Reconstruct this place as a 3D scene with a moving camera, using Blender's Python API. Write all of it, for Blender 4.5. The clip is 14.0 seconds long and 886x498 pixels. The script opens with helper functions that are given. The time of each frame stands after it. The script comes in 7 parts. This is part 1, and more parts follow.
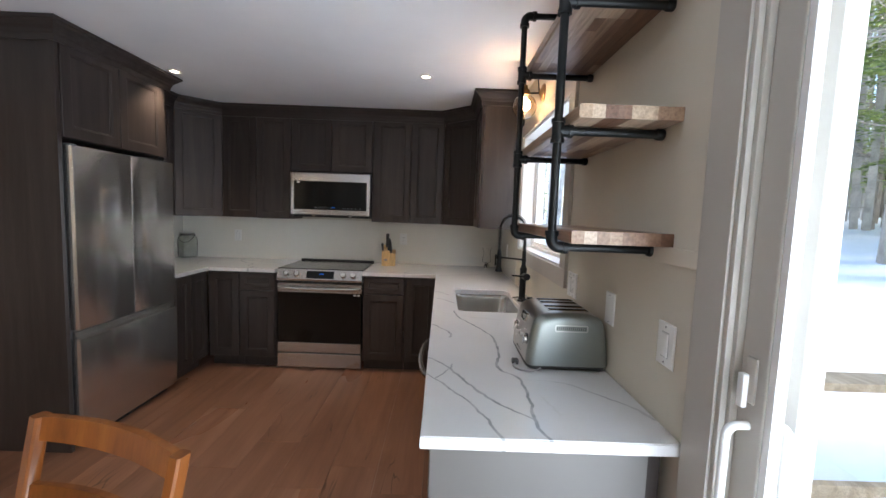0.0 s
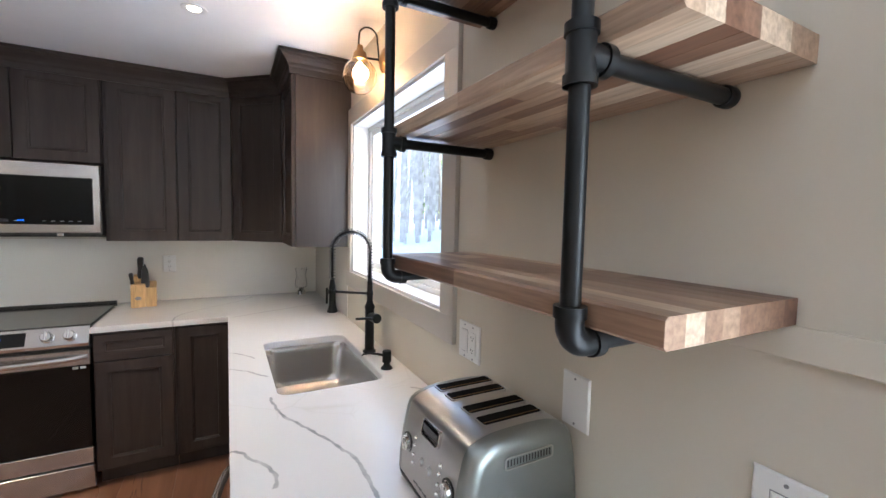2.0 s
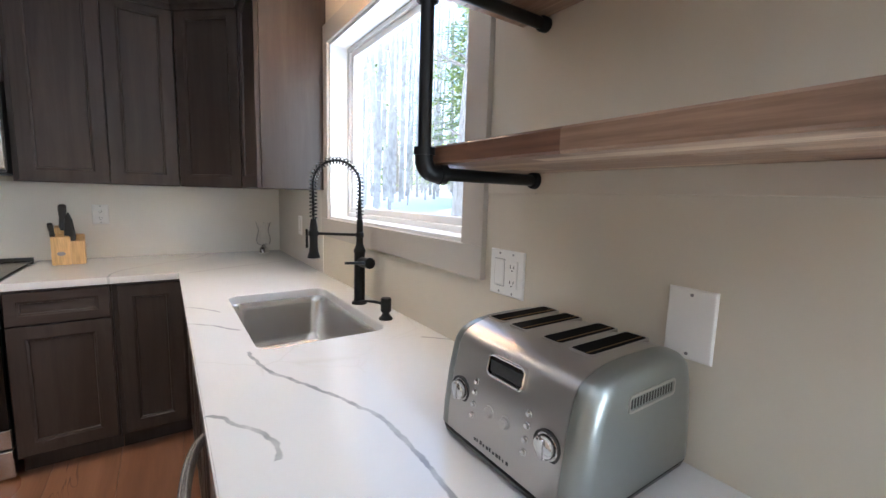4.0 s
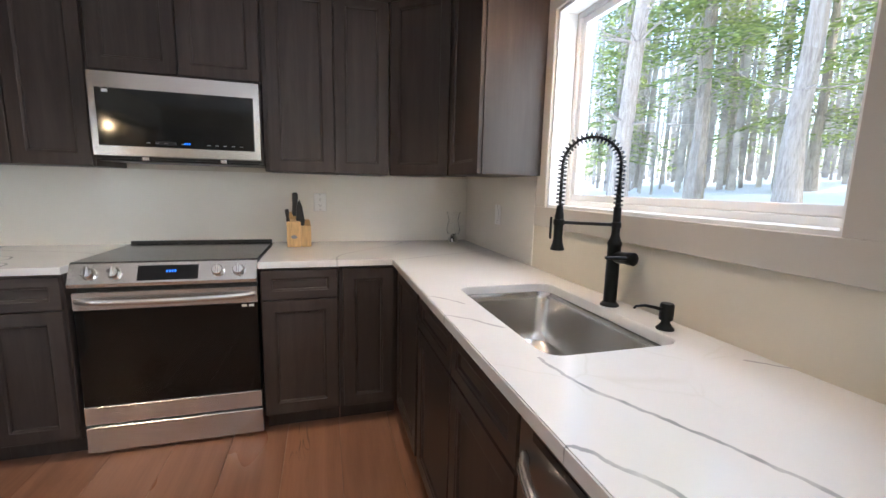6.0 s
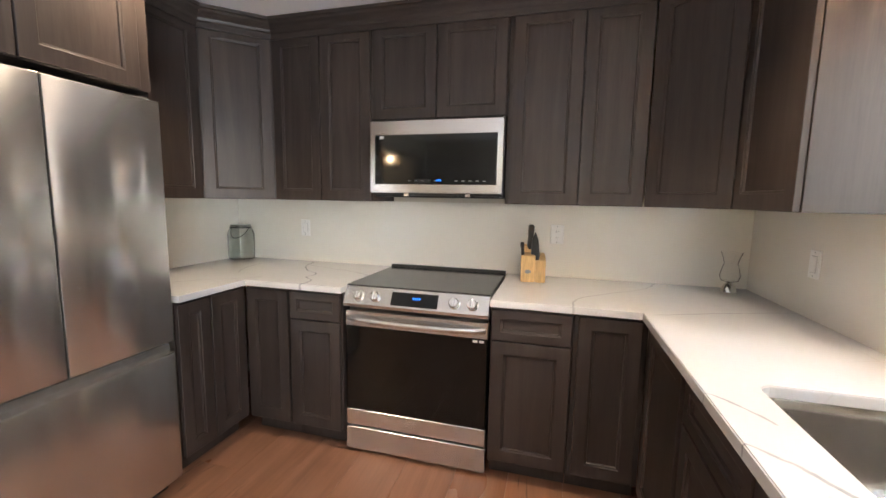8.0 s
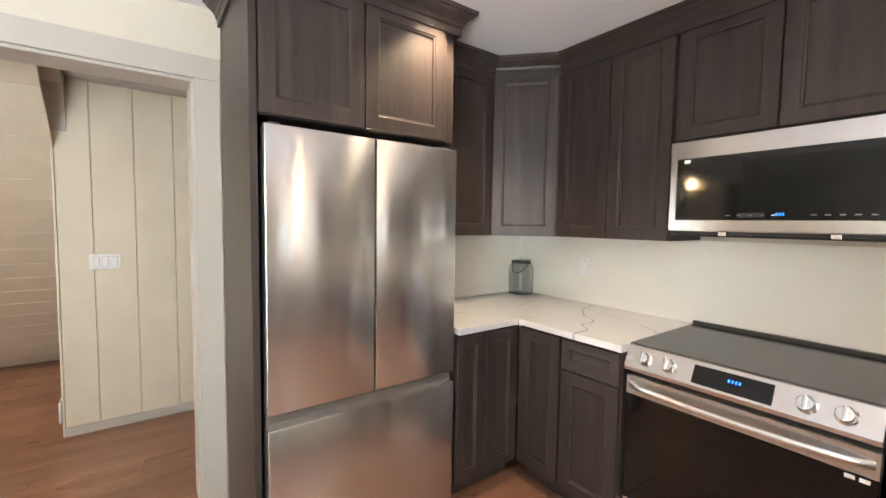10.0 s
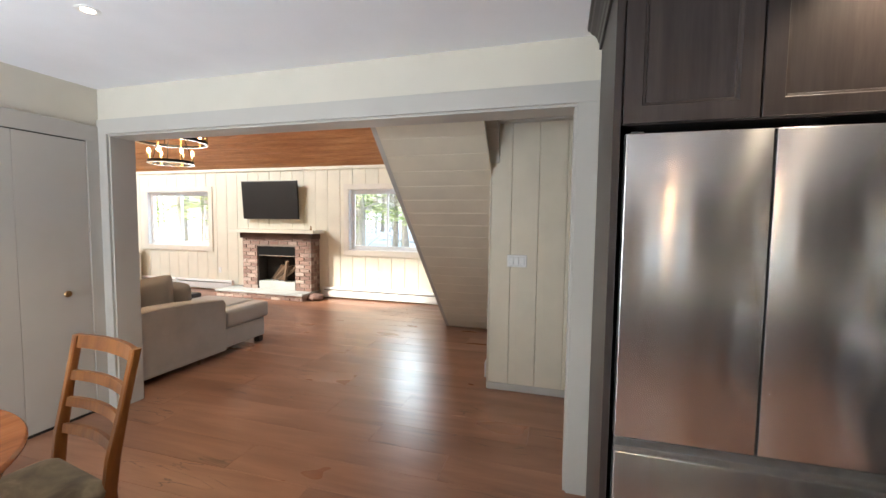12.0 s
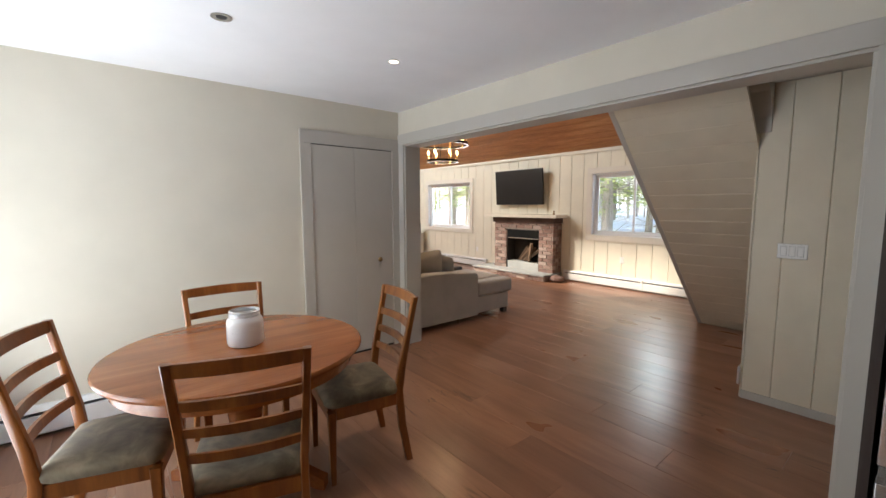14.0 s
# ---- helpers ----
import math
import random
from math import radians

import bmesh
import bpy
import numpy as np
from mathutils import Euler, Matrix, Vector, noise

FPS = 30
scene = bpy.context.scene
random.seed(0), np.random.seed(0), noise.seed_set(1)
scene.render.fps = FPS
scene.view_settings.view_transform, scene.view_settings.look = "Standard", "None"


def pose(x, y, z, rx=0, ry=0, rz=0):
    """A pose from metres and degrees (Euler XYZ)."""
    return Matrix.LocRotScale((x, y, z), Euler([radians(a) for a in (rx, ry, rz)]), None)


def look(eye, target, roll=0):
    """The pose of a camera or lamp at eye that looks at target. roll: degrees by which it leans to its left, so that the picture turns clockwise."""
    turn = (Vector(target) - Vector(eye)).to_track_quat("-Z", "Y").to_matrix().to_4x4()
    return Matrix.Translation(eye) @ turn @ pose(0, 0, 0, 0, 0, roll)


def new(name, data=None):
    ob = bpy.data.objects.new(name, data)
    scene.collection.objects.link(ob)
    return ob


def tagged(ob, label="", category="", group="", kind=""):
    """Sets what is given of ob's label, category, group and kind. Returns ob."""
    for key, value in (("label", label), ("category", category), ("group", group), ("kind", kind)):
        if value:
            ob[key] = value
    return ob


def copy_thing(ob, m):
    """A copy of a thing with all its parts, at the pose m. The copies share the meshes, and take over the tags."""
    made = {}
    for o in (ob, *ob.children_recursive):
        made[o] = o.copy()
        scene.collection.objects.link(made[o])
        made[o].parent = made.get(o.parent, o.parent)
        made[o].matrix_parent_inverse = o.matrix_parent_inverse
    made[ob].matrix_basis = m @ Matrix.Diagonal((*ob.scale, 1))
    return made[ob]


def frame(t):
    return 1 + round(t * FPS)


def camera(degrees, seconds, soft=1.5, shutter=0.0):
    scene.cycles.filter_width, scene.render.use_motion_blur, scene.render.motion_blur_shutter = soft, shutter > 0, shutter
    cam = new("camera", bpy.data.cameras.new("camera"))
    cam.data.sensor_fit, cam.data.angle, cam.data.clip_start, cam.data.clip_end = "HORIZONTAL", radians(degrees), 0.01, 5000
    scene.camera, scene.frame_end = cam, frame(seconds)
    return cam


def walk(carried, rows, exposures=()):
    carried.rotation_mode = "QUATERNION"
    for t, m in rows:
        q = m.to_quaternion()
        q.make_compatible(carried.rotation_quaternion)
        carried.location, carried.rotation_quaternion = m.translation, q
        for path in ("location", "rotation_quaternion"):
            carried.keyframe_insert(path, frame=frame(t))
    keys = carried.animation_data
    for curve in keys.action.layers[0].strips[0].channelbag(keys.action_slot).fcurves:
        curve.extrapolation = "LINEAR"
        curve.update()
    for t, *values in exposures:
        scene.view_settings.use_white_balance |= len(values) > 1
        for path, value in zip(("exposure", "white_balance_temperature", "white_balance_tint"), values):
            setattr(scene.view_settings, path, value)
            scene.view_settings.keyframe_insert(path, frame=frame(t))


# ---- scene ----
cam = camera(94.8, 14.0, 1.5)
PATH = [
    (0, (-0.006, -0.214, 1.463), (0.006, 1.779, 1.288), 2.1),
    (0.5, (0.007, 0.076, 1.498), (0.221, 2.058, 1.343), 2.2),
    (1, (0.013, 0.273, 1.494), (0.461, 2.217, 1.35), 1.9),
    (1.5, (0.0, 0.454, 1.498), (0.706, 2.319, 1.358), 1.6),
    (2, (-0.038, 0.615, 1.519), (0.898, 2.377, 1.382), 1.2),
    (4.5, (-0.11, 0.999, 1.295), (1.006, 2.636, 1.023), 1.9),
    (5, (-0.213, 1.106, 1.283), (0.755, 2.832, 0.99), 1.9),
    (5.5, (-0.323, 1.209, 1.286), (0.46, 3.025, 0.989), 1.6),
    (6, (-0.377, 1.278, 1.291), (0.179, 3.175, 0.992), 1.4),
    (6.5, (-0.412, 1.319, 1.308), (-0.092, 3.272, 1.022), 1.2),
    (7, (-0.408, 1.388, 1.326), (-0.371, 3.37, 1.06), 1.0),
    (9.5, (-0.47, 1.693, 1.434), (-1.82, 3.16, 1.272), 0.9),
    (10, (-0.541, 1.738, 1.424), (-2.151, 2.918, 1.299), 0.8),
    (10.5, (-0.599, 1.763, 1.443), (-2.427, 2.562, 1.315), 0.9),
    (11, (-0.61, 1.807, 1.453), (-2.576, 2.154, 1.33), 0.9),
    (11.5, (-0.591, 1.848, 1.465), (-2.583, 1.718, 1.338), 0.8),
    (12, (-0.55, 1.877, 1.459), (-2.468, 1.323, 1.33), 0.7),
    (12.5, (-0.468, 1.911, 1.458), (-2.244, 1.001, 1.318), 0.5),
    (13, (-0.39, 1.995, 1.453), (-1.994, 0.812, 1.292), 0.3),
    (13.5, (-0.347, 2.062, 1.456), (-1.777, 0.676, 1.272), 0.1),
    (14, (-0.398, 2.125, 1.459), (-1.673, 0.598, 1.251), -0.2),
]
LIGHTING = [
    (0, 2.85, 6150, 10), (0.5, 3.15, 6150, 10), (1.5, 3.4, 6000, 10), (4.5, 3.5, 6000, 10), (7, 3.65, 6450, 11),
    (9.5, 4.35, 6900, 10), (11, 3.8, 6500, 9), (12, 3.5, 6350, 9), (14, 2.85, 6600, 11),
]
walk(cam, [(t, look(eye, target, roll)) for t, eye, target, roll in PATH], LIGHTING)

# ---- plan (metres): north wall, east wall, west walls, south wall, ceiling ----
N, E, WK, WO, S, CEIL = 4.08, 0.612, -2.72, -2.80, -1.46, 2.412
LRW, LRS, LRE = -7.40, -9.2, -2.97

# ---- world, sun, exposure ----
SUN_DIR = Vector((-0.55, 0.60, -0.62)).normalized()
world = bpy.data.worlds.new("sky")
scene.world = world
world.use_nodes = True
wn = world.node_tree.nodes
sky = wn.new("ShaderNodeTexSky")
sky.sky_type = "NISHITA"
sky.sun_disc = False
sky.sun_elevation = math.asin(-SUN_DIR.z)
sky.sun_rotation = math.atan2(-SUN_DIR.x, -SUN_DIR.y)
wn["Background"].inputs["Strength"].default_value = 0.10
world.node_tree.links.new(sky.outputs[0], wn["Background"].inputs[0])
sun = new("sun", bpy.data.lights.new("sun", "SUN"))
sun.data.energy, sun.data.angle, sun.data.color = 1.4, radians(3.0), (1.0, 0.96, 0.91)
sun.matrix_world = look((20, -20, 25), Vector((20, -20, 25)) + SUN_DIR)


def point_lamp(name, where, watts, radius, colour):
    ob = new(name, bpy.data.lights.new(name, "POINT"))
    ob.location, ob.data.energy, ob.data.shadow_soft_size, ob.data.color = where, watts, radius, colour
    return ob


def spot_lamp(name, where, watts, degrees, colour):
    ob = new(name, bpy.data.lights.new(name, "SPOT"))
    ob.location, ob.data.energy, ob.data.shadow_soft_size, ob.data.color = where, watts, 0.03, colour
    ob.data.spot_size, ob.data.spot_blend = radians(degrees), 0.6
    return ob


WARM = (1.0, 0.72, 0.42)
top = new("sink_window_daylight", bpy.data.lights.new("sink_window_daylight", "AREA"))
top.data.shape, top.data.size, top.data.size_y, top.data.energy, top.data.color = "RECTANGLE", 1.05, 0.34, 1.6, (0.90, 0.96, 1.0)
top.matrix_world = look((1.0, 2.39, 2.48), (0.30, 2.39, 0.90)) @ pose(0, 0, 0, 0, 0, 90)
snow = new("sink_window_snow_light", bpy.data.lights.new("sink_window_snow_light", "AREA"))
snow.data.shape, snow.data.size, snow.data.size_y, snow.data.energy, snow.data.color = "RECTANGLE", 0.28, 1.05, 1.4, (0.90, 0.96, 1.0)
snow.matrix_world = look((1.03, 2.39, 0.96), (-0.2, 2.39, 2.41)) @ pose(0, 0, 0, 0, 0, 90)
day = new("patio_door_daylight", bpy.data.lights.new("patio_door_daylight", "AREA"))
day.data.shape, day.data.size, day.data.size_y, day.data.energy, day.data.color = "RECTANGLE", 1.45, 1.9, 11.5, (0.86, 0.94, 1.0)
day.matrix_world = look((0.612 + 0.30, -0.50, 1.0), (-2.0, 0.2, 3.3))
for y, w in ((-6.04, 1.5), (-1.195, 1.35)):
    lamp = new("living_window_daylight", bpy.data.lights.new("living_window_daylight", "AREA"))
    lamp.data.shape, lamp.data.size, lamp.data.size_y, lamp.data.energy, lamp.data.color = "RECTANGLE", w, 1.3, 20.0, (0.80, 0.93, 1.0)
    lamp.matrix_world = look((-9.6, y, 2.95), (-4.0, y, 0.6))
# fill lamp added in the unseen gable opening to brighten the living room
lamp = new("gable_daylight", bpy.data.lights.new("gable_daylight", "AREA"))
lamp.data.shape, lamp.data.size, lamp.data.size_y, lamp.data.energy, lamp.data.color = "RECTANGLE", 3.6, 1.7, 58.0, (0.88, 0.95, 1.0)
lamp.matrix_world = look((-2.92, -7.05, 5.0), (-7.4, -5.5, 3.2))
DOWNLIGHTS = [(-1.97, 2.83), (-0.15, 2.74), (-1.95, -0.235)]
for x, y in DOWNLIGHTS:
    spot_lamp("downlight_lamp", (x, y, CEIL - 0.012), 4.2, 110, (1.0, 0.80, 0.58))
point_lamp("sconce_lamp", (0.495, 2.43, 2.165), 0.85, 0.04, (1.0, 0.58, 0.32))
point_lamp("chandelier_lamp", (-3.6, -1.71, 2.12), 3, 0.05, WARM)


# ---- materials ----
class Mat:
    """Small helper to wire a principled material."""

    def __init__(self, name):
        self.m = bpy.data.materials.new(name)
        self.m.use_nodes = True
        self.nt = self.m.node_tree
        self.p = self.nt.nodes["Principled BSDF"]

    def node(self, kind, **values):
        n = self.nt.nodes.new(kind)
        for k, v in values.items():
            n.inputs[k.replace("_", " ")].default_value = v
        return n

    def link(self, a, b):
        self.nt.links.new(a, b)

    def coords(self, scale=(1, 1, 1), space="Object", shift=True):
        tc = self.nt.nodes.new("ShaderNodeTexCoord")
        mp = self.nt.nodes.new("ShaderNodeMapping")
        mp.inputs["Scale"].default_value = scale
        self.link(tc.outputs[space], mp.inputs["Vector"])
        if shift:
            oi = self.nt.nodes.new("ShaderNodeObjectInfo")
            mul = self.nt.nodes.new("ShaderNodeMath")
            mul.operation = "MULTIPLY"
            mul.inputs[1].default_value = 37.0
            self.link(oi.outputs["Random"], mul.inputs[0])
            self.link(mul.outputs[0], mp.inputs["Location"])
        return mp.outputs[0]

    def noise(self, vec, scale, detail=4.0, rough=0.55, distort=0.0):
        n = self.node("ShaderNodeTexNoise", Scale=scale, Detail=detail, Roughness=rough, Distortion=distort)
        self.link(vec, n.inputs["Vector"])
        return n.outputs["Fac"]

    def ramp(self, fac, *stops):
        r = self.nt.nodes.new("ShaderNodeValToRGB")
        while len(r.color_ramp.elements) < len(stops):
            r.color_ramp.elements.new(0.5)
        for e, (pos, col) in zip(r.color_ramp.elements, stops):
            e.position = pos
            e.color = (*col, 1) if len(col) == 3 else col
        self.link(fac, r.inputs[0])
        return r.outputs["Color"]

    def mix(self, fac, a, b, mode="MIX"):
        n = self.nt.nodes.new("ShaderNodeMix")
        n.data_type, n.blend_type = "RGBA", mode
        for sock, v in ((n.inputs[0], fac), (n.inputs[6], a), (n.inputs[7], b)):
            if isinstance(v, (int, float)):
                sock.default_value = v
            elif isinstance(v, tuple):
                sock.default_value = (*v, 1)
            else:
                self.link(v, sock)
        return n.outputs[2]

    def bump(self, height, strength=0.2, distance=0.002):
        b = self.node("ShaderNodeBump", Strength=strength, Distance=distance)
        self.link(height, b.inputs["Height"])
        self.link(b.outputs[0], self.p.inputs["Normal"])

    def math(self, op, a, b=0.0, c=0.0):
        n = self.nt.nodes.new("ShaderNodeMath")
        n.operation = op
        for sock, v in zip(n.inputs, (a, b, c)):
            if isinstance(v, (int, float)):
                sock.default_value = v
            else:
                self.link(v, sock)
        return n.outputs[0]

    def set(self, colour=None, rough=None, metal=None, **more):
        for key, v in (("Base Color", colour), ("Roughness", rough), ("Metallic", metal)):
            if v is None:
                continue
            if isinstance(v, tuple):
                v = (*v, 1)
            if isinstance(v, (int, float)) or isinstance(v, tuple):
                self.p.inputs[key].default_value = v
            else:
                self.link(v, self.p.inputs[key])
        for k, v in more.items():
            self.p.inputs[k.replace("_", " ")].default_value = v
        return self.m


def plain(name, colour, rough=0.5, metal=0.0, vary=0.06, grain=60.0, **more):
    """A nearly even surface with faint mottling and fine relief."""
    m = Mat(name)
    v = m.coords()
    big, fine = m.noise(v, 3.0, 3), m.noise(v, grain, 3)
    lo, hi = tuple(c * (1 - vary) for c in colour), tuple(min(1, c * (1 + vary)) for c in colour)
    col = m.ramp(big, (0.3, lo), (0.7, hi))
    m.bump(fine, 0.04, 0.0008)
    r = m.nt.nodes.new("ShaderNodeMapRange")
    r.inputs["To Min"].default_value, r.inputs["To Max"].default_value = max(0.02, rough - 0.05), min(1, rough + 0.06)
    m.link(fine, r.inputs["Value"])
    return m.set(col, r.outputs[0], metal, **more)


def wood(name, dark, mid, light, along="z", rough=0.4, stretch=14.0, scale=4.0, streaks=0.8, gloss=0.5, bump=0.15):
    """Wood with the grain running along an axis of the object."""
    m = Mat(name)
    sc = {"x": (1 / stretch * 4, 4, 4), "y": (4, 1 / stretch * 4, 4), "z": (4, 4, 1 / stretch * 4)}[along]
    v = m.coords(sc)
    a, b = m.noise(v, scale, 6, 0.6, 0.6), m.noise(v, scale * 9, 3, 0.6)
    col = m.ramp(a, (0.28, dark), (0.5, mid), (0.72, light))
    streak = m.ramp(b, (0.35, (0.72, 0.70, 0.68)), (0.6, (1.05, 1.05, 1.05)))
    col = m.mix(streaks, col, streak, "MULTIPLY")
    oi = m.nt.nodes.new("ShaderNodeObjectInfo")
    tone = m.ramp(oi.outputs["Random"], (0.0, (0.80, 0.80, 0.80)), (1.0, (1.2, 1.16, 1.12)))
    col = m.mix(0.6, col, tone, "MULTIPLY")
    m.bump(b, bump, 0.001)
    return m.set(col, rough, 0.0, **{"Specular IOR Level": gloss})


MAT_WALL = plain("wall_paint", (0.63, 0.585, 0.49), 0.85, vary=0.03, grain=300)
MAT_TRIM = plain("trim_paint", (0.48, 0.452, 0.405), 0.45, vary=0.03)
MAT_LRPANEL = plain("living_wall_paint", (0.77, 0.735, 0.62), 0.5, vary=0.04)
MAT_PANEL = plain("panel_paint", (0.68, 0.615, 0.485), 0.5, vary=0.05)
MAT_CEIL = plain("ceiling_paint", (0.87, 0.87, 0.885), 0.9, vary=0.02, grain=400)
MAT_WHITE = plain("white_vinyl", (0.80, 0.80, 0.79), 0.35, vary=0.02)
MAT_PLATE = plain("white_plate", (0.82, 0.82, 0.80), 0.3, vary=0.01)
MAT_CAB = wood("stained_cabinet_wood", (0.034, 0.0262, 0.0235), (0.047, 0.0365, 0.033), (0.063, 0.050, 0.045), "z", 0.38, streaks=0.30, gloss=0.32, bump=0.03)
MAT_CABX = wood("stained_cabinet_wood_across", (0.034, 0.0262, 0.0235), (0.047, 0.0365, 0.033), (0.063, 0.050, 0.045), "x", 0.38, streaks=0.30, gloss=0.32, bump=0.03)
MAT_GROOVE = plain("cabinet_shadow_line", (0.012, 0.010, 0.009), 0.5)
MAT_BLACK = plain("matt_black_metal", (0.013, 0.014, 0.015), 0.38, 0.6, vary=0.1)
MAT_BLACKPLASTIC = plain("black_plastic", (0.02, 0.02, 0.02), 0.35)
MAT_TABLE = wood("cherry_table_wood", (0.19, 0.054, 0.015), (0.31, 0.100, 0.027), (0.42, 0.155, 0.044), "x", 0.25, 10, 2, streaks=0.4)
MAT_CHAIR = wood("honey_chair_wood", (0.14, 0.042, 0.010), (0.25, 0.082, 0.018), (0.38, 0.145, 0.034), "z", 0.28, 10, 2, streaks=0.45)
MAT_PINE = wood("pine_ceiling_boards", (0.30, 0.12, 0.045), (0.44, 0.20, 0.08), (0.56, 0.29, 0.13), "y", 0.45, 16, 3)
MAT_BLOCK = wood("light_beech", (0.60, 0.38, 0.16), (0.68, 0.45, 0.20), (0.74, 0.51, 0.25), "z", 0.4)
MAT_SNOW = plain("snow", (0.86, 0.88, 0.92), 0.8, vary=0.05, grain=8)


def brushed(name, colour, rough, along="z", aniso=0.0, metal=0.85):
    m = Mat(name)
    v = m.coords({"x": (0.6, 20, 20), "y": (20, 0.6, 20), "z": (20, 20, 0.6)}[along])
    streak = m.noise(v, 6, 3)
    big = m.noise(m.coords((1, 1, 1)), 2.0, 2)
    col = m.ramp(big, (0.3, tuple(c * 0.93 for c in colour)), (0.7, colour))
    col = m.mix(0.1, col, m.ramp(streak, (0.3, (0.96, 0.96, 0.96)), (0.7, (1.03, 1.03, 1.03))), "MULTIPLY")
    if aniso:
        tg = m.nt.nodes.new("ShaderNodeTangent")
        tg.direction_type, tg.axis = "RADIAL", "Z"
        m.link(tg.outputs[0], m.p.inputs["Tangent"])
        m.p.inputs["Anisotropic"].default_value = aniso
        m.p.inputs["Anisotropic Rotation"].default_value = 0.25
    return m.set(col, rough, metal)


MAT_STEEL = brushed("brushed_steel", (0.60, 0.58, 0.56), 0.25, "x")
MAT_STEELV = brushed("brushed_steel_upright", (0.68, 0.67, 0.655), 0.21, "x", 0.9, 0.92)
MAT_SINK = brushed("sink_steel", (0.62, 0.60, 0.57), 0.22, "y", 0.0, 1.0)
MAT_TOAST = brushed("toaster_steel", (0.52, 0.505, 0.48), 0.28, "x")
# toaster ends: steel with a green reflection put into its colour
MAT_TOASTEND = plain("steel_green_reflection", (0.28, 0.30, 0.285), 0.30, 0.75, vary=0.03)
MAT_CHROME = plain("polished_metal", (0.72, 0.71, 0.69), 0.12, 1.0, vary=0.02)
MAT_BRONZE = plain("aged_brass", (0.30, 0.19, 0.09), 0.35, 1.0)
MAT_BLACKGLASS = plain("black_glass", (0.006, 0.006, 0.006), 0.05, vary=0.02, grain=2, **{"Specular IOR Level": 0.35})


def glass(name, colour=(1, 1, 1), rough=0.0, alpha_like=False):
    m = Mat(name)
    return m.set(colour, rough, 0.0, **{"Transmission Weight": 1.0, "IOR": 1.45})


MAT_GLASS = glass("clear_glass")
MAT_GLOBE = glass("amber_tinted_glass", (1.0, 0.90, 0.78), 0.02)


def pane_material():
    """Thin glazing: clear, with a faint mirror that grows at a glancing angle."""
    m = Mat("window_glass")
    nt = m.nt
    t, g, lw, mx = (nt.nodes.new(k) for k in ("ShaderNodeBsdfTransparent", "ShaderNodeBsdfGlossy", "ShaderNodeLayerWeight", "ShaderNodeMixShader"))
    g.inputs["Roughness"].default_value = 0.01
    lw.inputs["Blend"].default_value = 0.3
    gloss = m.math("MULTIPLY_ADD", m.math("POWER", lw.outputs["Facing"], 4.0), 0.35, 0.03)
    nt.links.new(gloss, mx.inputs[0])
    nt.links.new(t.outputs[0], mx.inputs[1])
    nt.links.new(g.outputs[0], mx.inputs[2])
    nt.links.new(mx.outputs[0], nt.nodes["Material Output"].inputs["Surface"])
    return m.m


MAT_PANE = pane_material()


def glow(name, colour, strength):
    m = Mat(name)
    return m.set(tuple(0.4 * c for c in colour), 0.5, 0.0, **{"Emission Color": (*colour, 1), "Emission Strength": strength})


MAT_BULB = glow("lamp_filament", WARM, 5.0)
MAT_DOWN = glow("downlight_lens", (1.0, 0.80, 0.58), 2.5)
MAT_BLUE = glow("blue_display", (0.01, 0.20, 1.0), 0.13)


